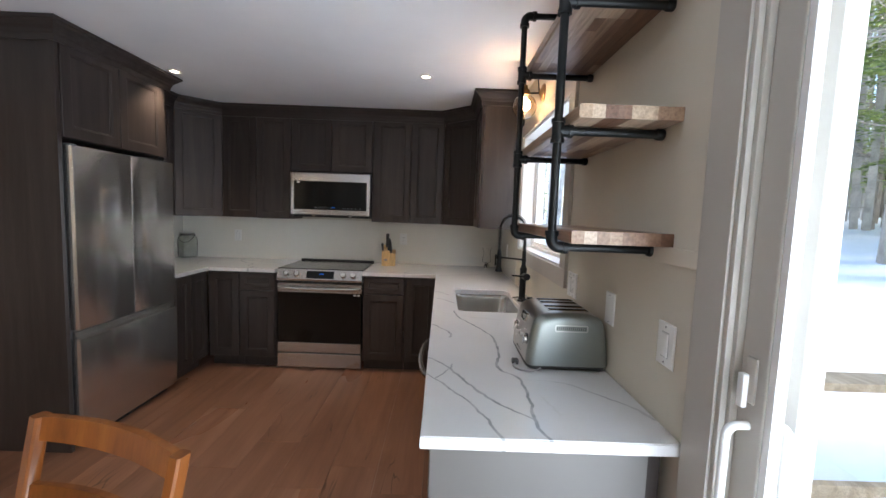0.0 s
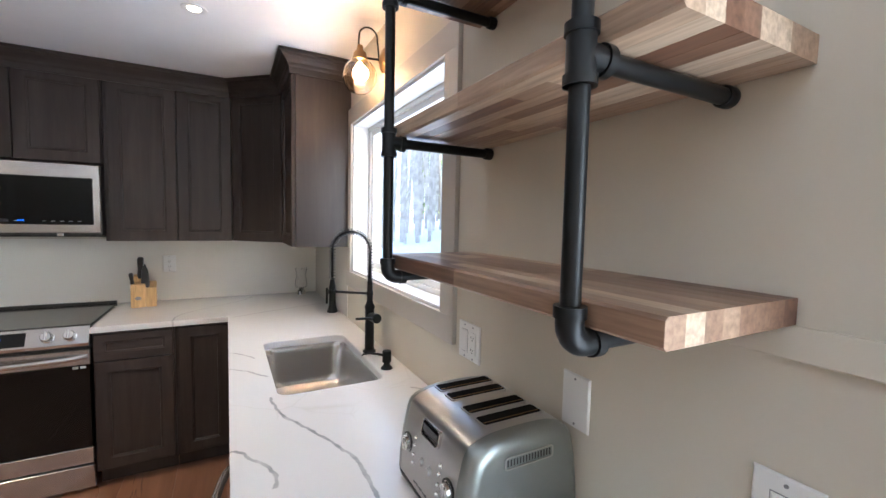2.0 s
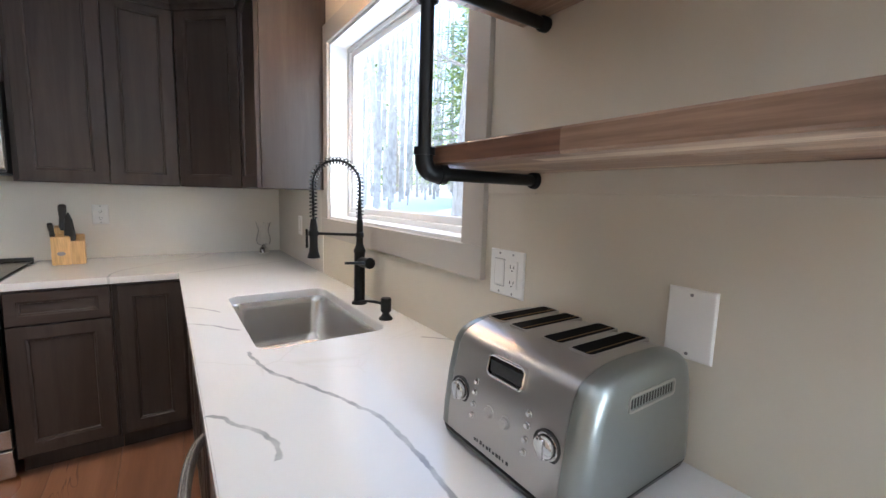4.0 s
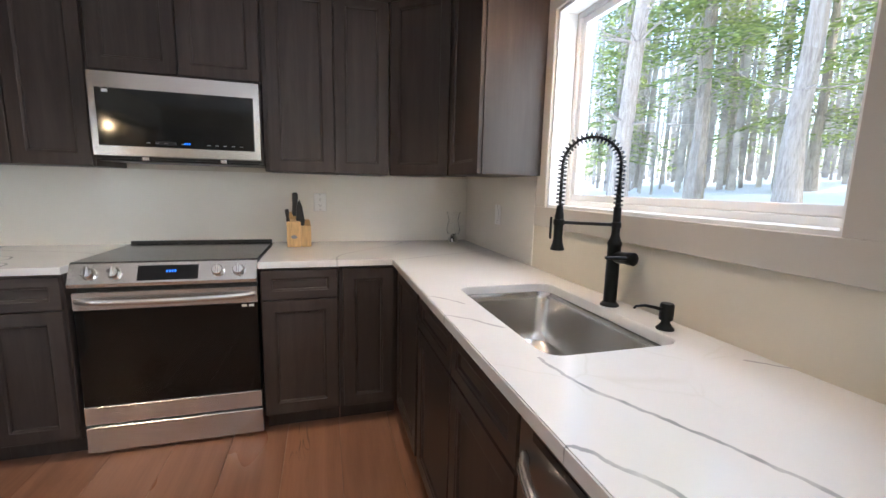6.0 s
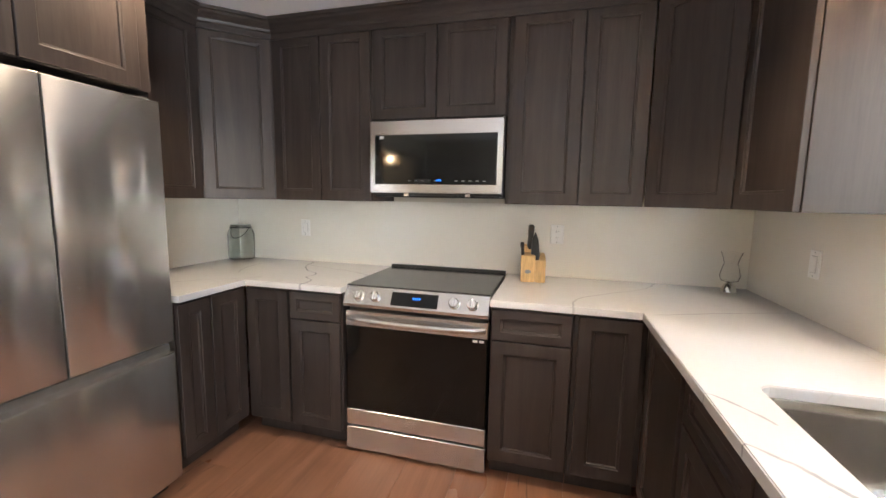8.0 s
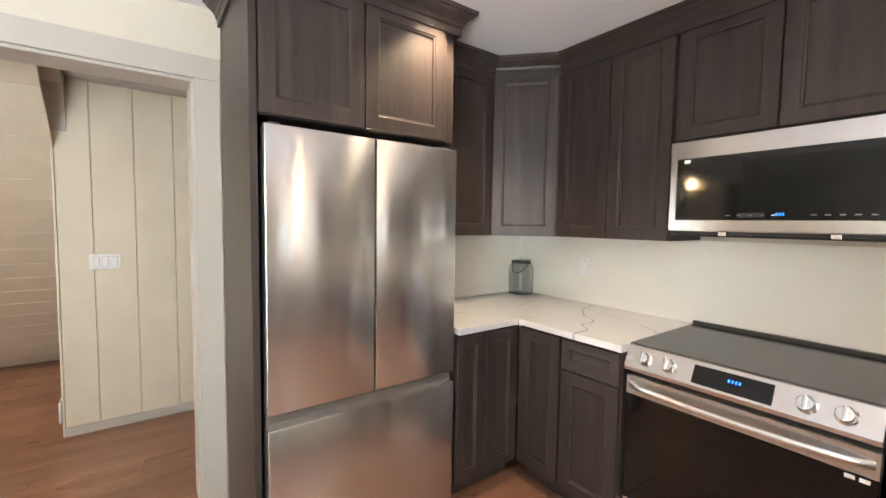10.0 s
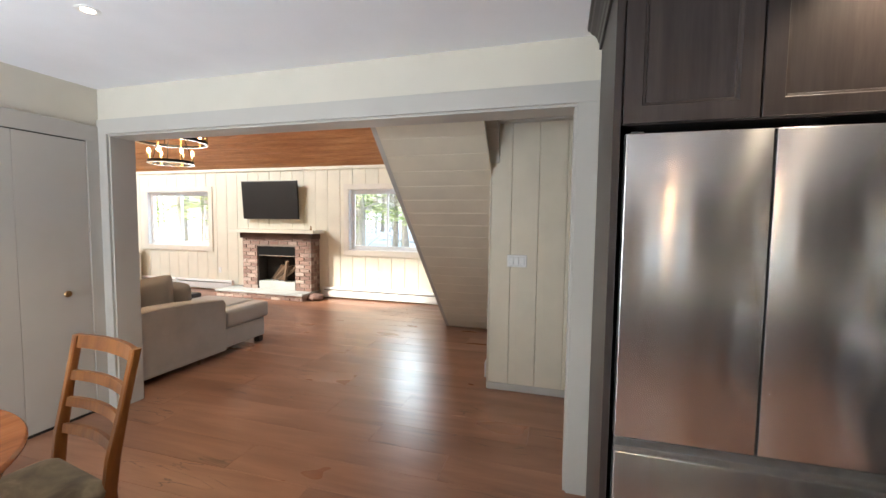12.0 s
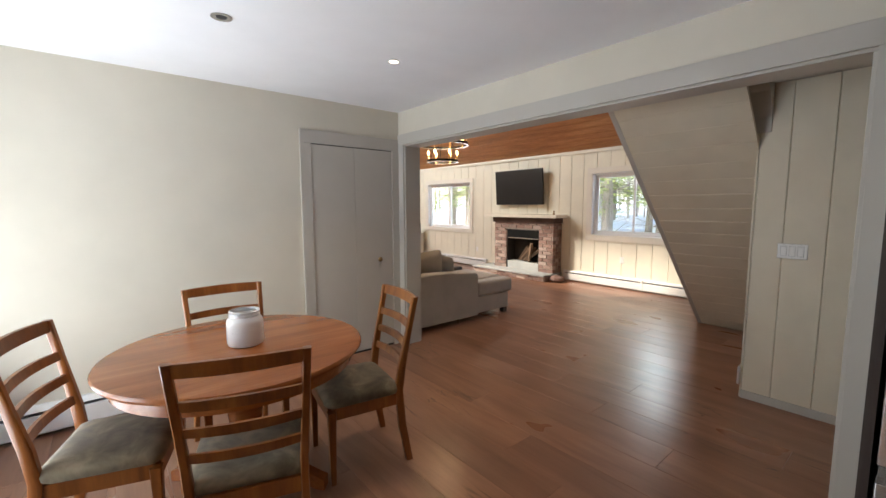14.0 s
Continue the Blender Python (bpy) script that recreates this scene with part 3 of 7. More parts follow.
def gable_window():
    """High glazing in the living room's gable, out of view; its tint is added to dim the sun."""
    m = Mat("sun_dimming_glass")
    t = m.nt.nodes.new("ShaderNodeBsdfTransparent")
    t.inputs[0].default_value = (0.80, 0.77, 0.72, 1)
    m.link(t.outputs[0], m.nt.nodes["Material Output"].inputs["Surface"])
    y0, y1, z0, z1 = GABLE
    bm = bmesh.new()
    for p in ((y0, y1, z0, z0 + 0.06), (y0, y1, z1 - 0.06, z1), (y0, y0 + 0.06, z0 + 0.06, z1 - 0.06), (y1 - 0.06, y1, z0 + 0.06, z1 - 0.06), ((y0 + y1) / 2 - 0.04, (y0 + y1) / 2 + 0.04, z0 + 0.06, z1 - 0.06)):
        box(bm, LRE + 0.085, LRE + 0.139, *p, 0.002)
    root = structure("window_4", bm, MAT_WHITE, "unseen high gable window with sun dimming glass")
    for a, b in ((y0 + 0.06, (y0 + y1) / 2 - 0.04), ((y0 + y1) / 2 + 0.04, y1 - 0.06)):
        part("pane", boxed(LRE + 0.110, LRE + 0.116, a, b, z0 + 0.06, z1 - 0.06), m.m, root)


gable_window()


def sliding_door():
    y0, y1, z0, z1 = SLD
    frame_ = bmesh.new()
    for p in ((y1 - 0.012, y1, z0, z1), (y0, y0 + 0.012, z0, z1), (y0 + 0.012, y1 - 0.012, z1 - 0.03, z1), (y0 + 0.012, y1 - 0.012, 0.0, 0.035)):
        box(frame_, E + 0.002, E + 0.075, *p, 0.002)
    # inner frame and stiles: trim grey in place of white gives their shade
    root = structure("door_1", frame_, MAT_TRIM, "white framed sliding glass patio door, closed")
    outer = bmesh.new()
    for p in ((y1 - 0.05, y1, z0, z1), (y0, y0 + 0.06, z0, z1), (y0 + 0.06, y1 - 0.05, z1 - 0.06, z1)):
        box(outer, E + 0.112, E + 0.158, *p, 0.003)
    part("outer_frame", outer, MAT_WHITE, root, "white vinyl outer frame")
    mid = (y0 + y1) / 2
    for (s0, s1), x in (((mid - 0.04, y1 - 0.0125), E + 0.036), ((y0 + 0.0125, mid + 0.04), E + 0.088)):
        w = 0.068
        sb = bmesh.new()
        for p in ((s0, s1, 0.037, 0.16), (s0, s1, z1 - 0.031 - w, z1 - 0.031), (s0, s0 + w, 0.16, z1 - 0.031 - w), (s1 - w, s1, 0.16, z1 - 0.031 - w)):
            box(sb, x - 0.02, x + 0.02, *p, 0.004)
        part("door_panel", sb, MAT_TRIM, root, "sliding door stile with shade in its colour")
        p = part("pane", boxed(x - 0.003, x + 0.003, s0 + w - 0.004, s1 - w + 0.004, 0.156, z1 - 0.031 - w + 0.004), MAT_PANE, root)
        p.visible_shadow = False
        for k in range(3):
            part("glazing_bead", boxed(x - 0.017 + 0.011 * k, x - 0.009 + 0.011 * k, s1 - w - 0.018 + 0.004 * k, s1 - w - 0.001, 0.162, z1 - 0.031 - w - 0.001, bevel=0.001), MAT_WHITE if k != 1 else MAT_TRIM, root)
    hy = y1 - 0.0125 - 0.034
    for x, sgn in ((E + 0.015, -1), (E + 0.057, 1)):
        hb = bmesh.new()
        pts = [(x, hy, 0.86), (x + sgn * 0.02, hy, 0.862)] + arc((x + sgn * 0.02, hy, 0.885), (sgn, 0, 0), (0, 0, 1), 0.023, -90, 0, 5) + [(x + sgn * 0.043, hy, 0.96)] + arc((x + sgn * 0.02, hy, 1.035), (sgn, 0, 0), (0, 0, 1), 0.023, 0, 90, 5) + [(x, hy, 1.058)]
        tube(hb, pts, 0.009, 10)
        part("handle", hb, MAT_WHITE, root, "white pull handle", True)
    lk = bmesh.new()
    box(lk, E + 0.009, E + 0.0155, hy - 0.014, hy + 0.014, 1.105, 1.20, 0.005)
    part("lock_plate", lk, MAT_TRIM, root, "latch plate")
    lv = bmesh.new()
    box(lv, E - 0.004, E + 0.0085, hy - 0.002, hy + 0.016, 1.095, 1.165, 0.004)
    part("latch", lv, MAT_WHITE, root, "white latch lever")


sliding_door()
y0, y1, z0, z1 = SLD
trim("trim_patio_door", (E - 0.018, E - 0.001, y1 + 0.012, y1 + 0.11, 0, z1 + 0.012), (E - 0.018, E - 0.001, y0 - 0.11, y0 - 0.012, 0, z1 + 0.012), (E - 0.02, E - 0.001, y0 - 0.11, y1 + 0.11, z1 + 0.0125, z1 + 0.11))
trim("jamb_patio_door", (E - 0.012, E + 0.0015, y1 - 0.002, y1 + 0.0115, 0, z1 + 0.012), (E - 0.012, E + 0.0015, y0 - 0.0115, y0 + 0.002, 0, z1 + 0.012))


def closet():
    x0, x1, z1 = -2.70, -1.86, 2.02
    f = bmesh.new()
    for p in ((x0 - 0.085, x0 - 0.003, 0, z1), (x1 + 0.003, x1 + 0.10, 0, z1), (x0 - 0.085, x1 + 0.10, z1 + 0.0005, z1 + 0.115)):
        box(f, p[0], p[1], S + 0.001, S + 0.022, p[2], p[3], 0.002)
    root = structure("door_2", f, MAT_TRIM, "greige painted bifold closet door, closed")
    mid = (x0 + x1) / 2
    for a, b in ((x0, mid - 0.001), (mid + 0.001, x1)):
        part("door_panel", boxed(a, b, S + 0.002, S + 0.014, 0.022, z1 - 0.008, bevel=0.002), MAT_TRIM, root)
    part("track", boxed(x0, x1, S + 0.002, S + 0.010, z1 - 0.007, z1, bevel=0), MAT_GROOVE, root)
    part("gap", boxed(x0, x1, S + 0.001, S + 0.006, 0.0, 0.021), MAT_GROOVE, root)
    kb = bmesh.new()
    lathe(kb, [(0.008, 0), (0.009, 0.02), (0.020, 0.026), (0.024, 0.033), (0.018, 0.043), (0.005, 0.046)], 20, pose(-2.53, S + 0.014, 0.93, -90, 0, 0))
    part("knob", kb, MAT_BRONZE, root, "small round brass knob", True)


closet()
trim("baseboard_opening", (WO + 0.001, WO + 0.016, S + 0.024, OPEN[0] - 0.094, 0, 0.09), (LRE - 0.016, LRE - 0.001, OPEN[0] - 0.14, OPEN[0] - 0.002, 0, 0.085))
trim("baseboard_hall", (PW + 0.001, PW + 0.013, 1.285, 4.0, 0, 0.06), mat=MAT_TRIM)


# ---- cabinets ----
DOOR_T = 0.02


def shaker(name, parent, x0, x1, z0, z1, rail=0.057, mat=None, y=-0.001):
    bm = bmesh.new()
    t = DOOR_T
    slab(bm, x0, x1, z0, z1, [(0.0, y), (0.0, y - t + 0.002), (0.002, y - t), (rail, y - t), (rail + 0.003, y - t + 0.003), (rail + 0.010, y - t + 0.0045), (rail + 0.012, y - t + 0.011), (rail + 0.013, y - t + 0.012)])
    return part(name, bm, mat or MAT_CAB, parent)


def cabinet(name, label, where, turn, w, h, d, fronts, toe=0.0, group="", category="cabinet", low_top=0.0):
    """Front plane at local y = 0, body behind it; fronts: (kind, x0, x1, z0, z1)."""
    root = thing(name, label, category, where, turn, group)
    part("body", boxed(0.001, w - 0.001, 0.0, d, toe, low_top or h, bevel=0.0015), MAT_CAB, root)
    if low_top:
        part("top_rail", boxed(0.001, w - 0.001, 0.0, 0.018, low_top + 0.0005, h), MAT_CAB, root)
    if toe:
        part("toe_kick", boxed(0.002, w - 0.002, 0.075, 0.09, 0.0, toe - 0.001), MAT_CAB, root)
    for kind, x0, x1, z0, z1 in fronts:
        g = 0.0018
        rail = 0.040 if kind == "drawer_front" else 0.057
        shaker(kind, root, x0 + g, x1 - g, z0 + g, z1 - g, rail, MAT_CABX if kind == "drawer_front" else None)
    return root


UB, UT = 1.355, 2.325       # wall cabinets: bottom, top of doors
UD = 0.33
UY = N - UD                 # front plane of the north wall cabinets
dark = "dark brown stained wooden wall cabinet"
NU = [(-2.118, -1.800, -1.462, UB, "two doors"), (-1.458, None, -0.690, 1.815, "above microwave"), (-0.674, -0.314, 0.0, UB, "two doors")]
cabinet("wall_cabinet", dark + ", two doors, beside the range", (-2.118, UY, UB), 0, 0.657, UT - UB, UD - 0.003, [("door", 0.004, 0.325, 0, UT - UB), ("door", 0.328, 0.650, 0, UT - UB)], group="kitchen wall cabinets")
cabinet("wall_cabinet", dark + ", above the microwave", (-1.458, UY, 1.815), 0, 0.770, UT - 1.815, UD - 0.003, [("door", 0.004, 0.383, 0, UT - 1.815), ("door", 0.386, 0.766, 0, UT - 1.815)], group="kitchen wall cabinets")
cabinet("wall_cabinet", dark + ", two doors, beside the microwave", (-0.686, UY, UB), 0, 0.684, UT - UB, UD - 0.003, [("door", 0.022, 0.370, 0, UT - UB), ("door", 0.373, 0.680, 0, UT - UB)], group="kitchen wall cabinets")
dl = math.hypot(0.302, 0.28)
cabinet("corner_wall_cabinet", "dark brown stained diagonal corner wall cabinet with one door", (-2.418, 3.472, UB), 42.0, 0.403, UT - UB, 0.22, [("door", 0.012, 0.391, 0, UT - UB)], group="kitchen wall cabinets")
cabinet("corner_wall_cabinet", "dark brown stained diagonal corner wall cabinet beside the window", (0.002, UY, UB), -42.8, 0.409, UT - UB, 0.22, [("door", 0.012, 0.397, 0, UT - UB)], group="kitchen wall cabinets")
cabinet("wall_cabinet", dark + ", beside the refrigerator", (-2.418, 2.952, UB), 90, 0.518, UT - UB, 0.30, [("door", 0.12, 0.51, 0, UT - UB)], group="kitchen wall cabinets")
cabinet("wall_cabinet", dark + ", beside the window", (0.302, 3.470, UB), -90, 0.461, UT - UB, 0.308, [("door", 0.006, 0.455, 0, UT - UB)], group="kitchen wall cabinets")
# cabinet above the refrigerator and its tall side panels
FX = -2.115
cabinet("refrigerator_cabinet", "dark brown stained cabinet with two doors above the refrigerator", (FX, 2.066, 1.805), 90, 0.870, 2.325 - 1.805, 0.60, [("door", 0.004, 0.408, 0.0, 0.52), ("door", 0.411, 0.815, 0.0, 0.52)], group="kitchen wall cabinets")
single("tall_panel", boxed(-0.60, 0, -0.0125, 0.0125, 0, 2.325, bevel=0.001), MAT_CAB, "tall dark brown stained wooden side panel beside the refrigerator", "panel", (-2.10, 2.0525, 0))
single("tall_panel", boxed(-0.60, 0, -0.007, 0.007, 0, 2.325, bevel=0.001), MAT_CAB, "tall dark brown stained wooden panel behind the refrigerator", "panel", (-2.13, 2.944, 0))
single("under_cabinet_panel", boxed(0, 0.76, 0, 0.30, 0, 0.006), MAT_BLACKPLASTIC, "black underside plate below the microwave", "panel", (-1.445, 3.73, 1.382))


def crown(name, path, label):
    """Crown moulding along a plan line; the cabinets lie to the left of the walk along it."""
    prof = [(0.0, 2.300), (0.010, 2.300), (0.012, 2.330), (0.018, 2.338), (0.022, 2.352), (0.034, 2.366), (0.050, 2.378), (0.056, 2.388), (0.066, 2.392), (0.068, CEIL - 0.004), (0.0, CEIL - 0.004)]
    pts = [Vector(p) for p in path]
    loops = []
    for i, p in enumerate(pts):
        d0 = (p - pts[i - 1]).normalized() if i else (pts[1] - p).normalized()
        d1 = (pts[i + 1] - p).normalized() if i < len(pts) - 1 else d0
        n0, n1 = Vector((d0.y, -d0.x)), Vector((d1.y, -d1.x))
        m = (n0 + n1) / (1 + n0.dot(n1))
        loops.append([(p.x + m.x * o, p.y + m.y * o, z) for o, z in prof])
    return single(name, rings(bmesh.new(), loops), MAT_CABX, label, "moulding")


o = 0.022
crown("crown_moulding", [(-2.418 + o, 2.962), (-2.418 + o, 3.472 - o * 0.4), (-2.118 + 0.4 * o, UY - o), (0.0 - 0.4 * o, UY - o), (0.302 - o, 3.472 - o * 0.4), (0.302 - o, 3.008 - 0.001), (E - 0.004, 3.008 - 0.001)], "dark brown stepped crown moulding round the wall cabinets")
crown("crown_moulding", [(-2.70, 2.039), (-2.10 + 0.002, 2.039), (-2.10 + 0.002, 2.952), (-2.35, 2.952)], "dark brown stepped crown moulding over the refrigerator cabinet")

BT, BH = 0.10, 0.882
BY = 3.395                   # front plane of the north base cabinets
low = "dark brown stained wooden base cabinet"
cabinet("base_cabinet", low + ", drawer above a door", (-0.686, BY, 0), 0, 0.372, BH, 0.60, [("drawer_front", 0.006, 0.366, 0.722, 0.872), ("door", 0.006, 0.366, 0.115, 0.718)], BT, "kitchen base cabinets")
cabinet("base_cabinet", low + ", full height corner door", (-0.314, BY, 0), 0, 0.309, BH, 0.60, [("door", 0.02, 0.285, 0.115, 0.872)], BT, "kitchen base cabinets")
cabinet("base_cabinet", low + ", drawer above a door", (-1.785, BY, 0), 0, 0.315, BH, 0.60, [("drawer_front", 0.006, 0.309, 0.722, 0.872), ("door", 0.006, 0.309, 0.115, 0.718)], BT, "kitchen base cabinets")
cabinet("base_cabinet", low + ", full height corner door", (-2.07, BY, 0), 0, 0.285, BH, 0.60, [("door", 0.012, 0.279, 0.115, 0.872)], BT, "kitchen base cabinets")
cabinet("base_cabinet", low + ", two doors", (-2.07 - 0.02, 2.952, 0), 90, 0.443, BH, 0.60, [("door", 0.004, 0.190, 0.115, 0.872), ("door", 0.196, 0.425, 0.115, 0.872)], BT, "kitchen base cabinets")
EX = 0.005
cabinet("sink_cabinet", low + " with two doors below the sink", (EX, 2.860, 0), -90, 0.915, BH, 0.58, [("drawer_front", 0.02, 0.462, 0.722, 0.872), ("drawer_front", 0.468, 0.909, 0.722, 0.872), ("door", 0.02, 0.462, 0.115, 0.718), ("door", 0.468, 0.909, 0.115, 0.718)], BT, "kitchen base cabinets", low_top=0.66)
cabinet("base_cabinet", low + ", corner door by the sink", (EX, 3.375, 0), -90, 0.513, BH, 0.58, [("door", 0.03, 0.50, 0.115, 0.872)], BT, "kitchen base cabinets")
cabinet("base_cabinet", low + ", end of counter run", (EX, 1.335, 0), -90, 0.545, BH, 0.58, [("drawer_front", 0.006, 0.54, 0.722, 0.872), ("door", 0.006, 0.54, 0.115, 0.718)], BT, "kitchen base cabinets")
MAT_END = plain("grey_end_panel_paint", (0.12, 0.11, 0.103), 0.5, vary=0.06)
single("end_panel", boxed(0, 0.555, 0, 0.018, 0, BH, bevel=0.0015), MAT_END, "grey painted end panel under the counter", "panel", (EX - 0.02, 0.768, 0))


# dishwasher
def dishwasher():
    root = thing("dishwasher", "black stainless dishwasher with a curved bar handle, closed", "dishwasher", (EX, 1.935, 0), -90)
    part("body", boxed(0.003, 0.597, 0.0, 0.56, 0.10, 0.875), MAT_BLACKPLASTIC, root)
    bm = bmesh.new()
    slab(bm, 0.004, 0.596, 0.12, 0.872, [(0, -0.001), (0, -0.022), (0.004, -0.028), (0.010, -0.029)])
    part("door", bm, MAT_DW, root, "dark steel door", True)
    part("toe_kick", boxed(0.004, 0.596, 0.06, 0.075, 0.0, 0.098), MAT_BLACKPLASTIC, root)
    hb = bmesh.new()
    pts = [(0.035 + 0.53 * k / 16, -0.030 - 0.055 * math.sin(math.pi * min(1, max(0, k / 16))) ** 0.55, 0.80) for k in range(17)]
    tube(hb, pts, 0.011, 12)
    part("handle", hb, MAT_STEEL, root, "curved steel bar handle", True)
    part("vent", boxed(0.06, 0.30, -0.0305, -0.0295, 0.845, 0.860), MAT_BLACKPLASTIC, root)


MAT_DW = brushed("black_stainless", (0.20, 0.195, 0.19), 0.3, "x")
dishwasher()

# ---- counters ----
CT, CZ = 0.915, 0.884


def slab_poly(bm, pts, z0, z1, hole=None):
    """Extrudes a plan polygon; a hole is a second loop, bridged by triangle filling."""
    edges, loops = [], []
    for loop in [pts] + ([hole] if hole else []):
        vs = [bm.verts.new((x, y, z1)) for x, y in loop]
        loops.append(vs)
        edges += [bm.edges.new((vs[i], vs[(i + 1) % len(vs)])) for i in range(len(vs))]
    top = bmesh.ops.triangle_fill(bm, edges=edges, use_beauty=True)["geom"]
    faces = [f for f in top if isinstance(f, bmesh.types.BMFace)]
    ext = bmesh.ops.extrude_face_region(bm, geom=faces, use_keep_orig=True)["geom"]
    bmesh.ops.translate(bm, vec=(0, 0, z0 - z1), verts=[v for v in ext if isinstance(v, bmesh.types.BMVert)])
    return bm


def rounded(x0, x1, y0, y1, r, n=5):
    out = []
    for cx, cy, a in ((x1 - r, y1 - r, 0), (x0 + r, y1 - r, 90), (x0 + r, y0 + r, 180), (x1 - r, y0 + r, 270)):
        out += [(cx + r * math.cos(radians(a + 90 * k / n)), cy + r * math.sin(radians(a + 90 * k / n))) for k in range(n + 1)]
    return out


SINK = (0.108, 0.490, 2.055, 2.715)
CE = -0.040                   # front edge of the east counter
cb = bmesh.new()
slab_poly(cb, [(CE, 0.742), (E - 0.002, 0.742), (E - 0.002, N - 0.002), (-0.690, N - 0.002), (-0.690, 3.362), (CE, 3.362)], CZ, CT, rounded(*SINK, 0.045))
bmesh.ops.bevel(cb, geom=[e for e in cb.edges if len(e.link_faces) == 2 and e.calc_face_angle(0) > 1.0 and all(v.co.z > CT - 0.001 for v in e.verts)], offset=0.003, segments=2, affect="EDGES")
single("countertop", cb, MAT_QUARTZ, "white quartz countertop with grey veins and a sink cutout", "countertop")
cb = bmesh.new()
slab_poly(cb, [(-1.462, N - 0.002), (WK + 0.002, N - 0.002), (WK + 0.002, 2.953), (-2.052, 2.953), (-2.052, 3.362), (-1.462, 3.362)], CZ, CT)
single("countertop", cb, MAT_QUARTZ, "white quartz countertop with grey veins in the corner", "countertop")


def sink():
    x0, x1, y0, y1 = SINK
    root = thing("sink", "undermount stainless steel kitchen sink, empty", "sink", ((x0 + x1) / 2, (y0 + y1) / 2, CZ))
    hx, hy = (x1 - x0) / 2, (y1 - y0) / 2
    bm = bmesh.new()
    loops = []
    for g, z, r in ((0.03, -0.001, 0.05), (0.004, -0.001, 0.05), (0.002, -0.004, 0.05), (-0.004, -0.03, 0.055), (-0.010, -0.16, 0.06), (-0.022, -0.192, 0.07), (-0.05, -0.204, 0.08), (-0.12, -0.208, 0.05)):
        loops.append([(x, y, z) for x, y in rounded(-hx - g, hx + g, -hy - g, hy + g, r, 8)])
    rings(bm, loops, False, True)
    part("basin", bm, MAT_SINK, root, "brushed steel basin with rounded corners", True)
    d = bmesh.new()
    lathe(d, [(0.05, -0.2075), (0.05, -0.2055), (0.036, -0.2050), (0.034, -0.2065)], 28, Matrix.Translation((0.03, 0, 0)))
    part("drain", d, MAT_CHROME, root, "round drain", True)


sink()


def faucet():
    root = thing("faucet", "matt black spring neck pull down kitchen faucet", "faucet", (0.532, 2.388, CT))
    part("body", lathe(bmesh.new(), [(0.030, 0), (0.030, 0.006), (0.025, 0.010), (0.0210, 0.014), (0.0210, 0.198), (0.0230, 0.202), (0.0230, 0.211), (0.0165, 0.224), (0.0130, 0.238), (0.0130, 0.258), (0.0158, 0.261), (0.0158, 0.277), (0.0122, 0.280), (0.0122, 0.325), (0.0085, 0.329), (0.0070, 0.40)], 28), MAT_BLACK, root, smooth=True)
    # side valve with lever, leaning out to the wall and towards the room
    hv = bmesh.new()
    ax = Vector((0.10, -0.99, 0.05)).normalized()
    c = Vector((0, 0, 0.165))
    rot = ax.to_track_quat("Z", "Y").to_matrix().to_4x4()
    lathe(hv, [(0.019, 0.0), (0.019, 0.060), (0.021, 0.064), (0.021, 0.082), (0.016, 0.086), (0.004, 0.087)], 24, Matrix.Translation(c) @ rot)
    part("valve", hv, MAT_BLACK, root, smooth=True)
    lv = bmesh.new()
    tube(lv, [c + ax * 0.073, c + ax * 0.073 + Vector((-0.045, 0, 0.004)), c + ax * 0.073 + Vector((-0.092, 0.004, 0.006))], [0.007, 0.006, 0.005], 10)
    part("handle", lv, MAT_BLACK, root, smooth=True)
    # arch in the plane towards the basin
    fwd = Vector((-0.80, 0.60, 0)).normalized()
    R, top = 0.090, 0.458
    centre = Vector((0, 0, top)) + fwd * R
    path = [Vector((0, 0, 0.40))] + arc(centre, -fwd, (0, 0, 1), R, 0, 180, 28) + [centre + fwd * R + Vector((0, 0, -0.066 * k)) for k in (1, 2)]
    part("hose", tube(bmesh.new(), path, 0.0050, 10), MAT_BLACK, root, smooth=True)
    # helical spring round the hose
    full = [Vector((0, 0, 0.330 + 0.01 * k)) for k in range(7)] + path[1:]
    dist = [0.0]
    for a, b in zip(full, full[1:]):
        dist.append(dist[-1] + (b - a).length)
    side = fwd.cross(Vector((0, 0, 1)))
    L, pts = dist[-1], []
    turns = 40
    for k in range(turns * 14 + 1):
        s = L * k / (turns * 14)
        i = min(len(full) - 2, max(j for j in range(len(dist)) if dist[j] <= s + 1e-9))
        f = (s - dist[i]) / max(1e-6, dist[i + 1] - dist[i])
        p = full[i].lerp(full[i + 1], min(1, f))
        d = (full[i + 1] - full[i]).normalized()
        nrm = side.cross(d)
        a = 2 * math.pi * turns * k / (turns * 14)
        pts.append(p + 0.0138 * (math.cos(a) * side + math.sin(a) * nrm))
    part("spring", tube(bmesh.new(), pts, 0.0021, 5), MAT_BLACK, root, "coiled black spring", True)
    tip = centre + fwd * R + Vector((0, 0, -0.162))
    part("spray_head", lathe(bmesh.new(), [(0.010, 0.03), (0.014, 0.0), (0.0155, -0.004), (0.0155, -0.080), (0.018, -0.100), (0.0235, -0.116), (0.0240, -0.122), (0.018, -0.124)], 24, Matrix.Translation(tip)), MAT_BLACK, root, smooth=True)
    tr = bmesh.new()
    box(tr, -0.004, 0.004, -0.007, 0.007, -0.075, 0.0, 0.003)
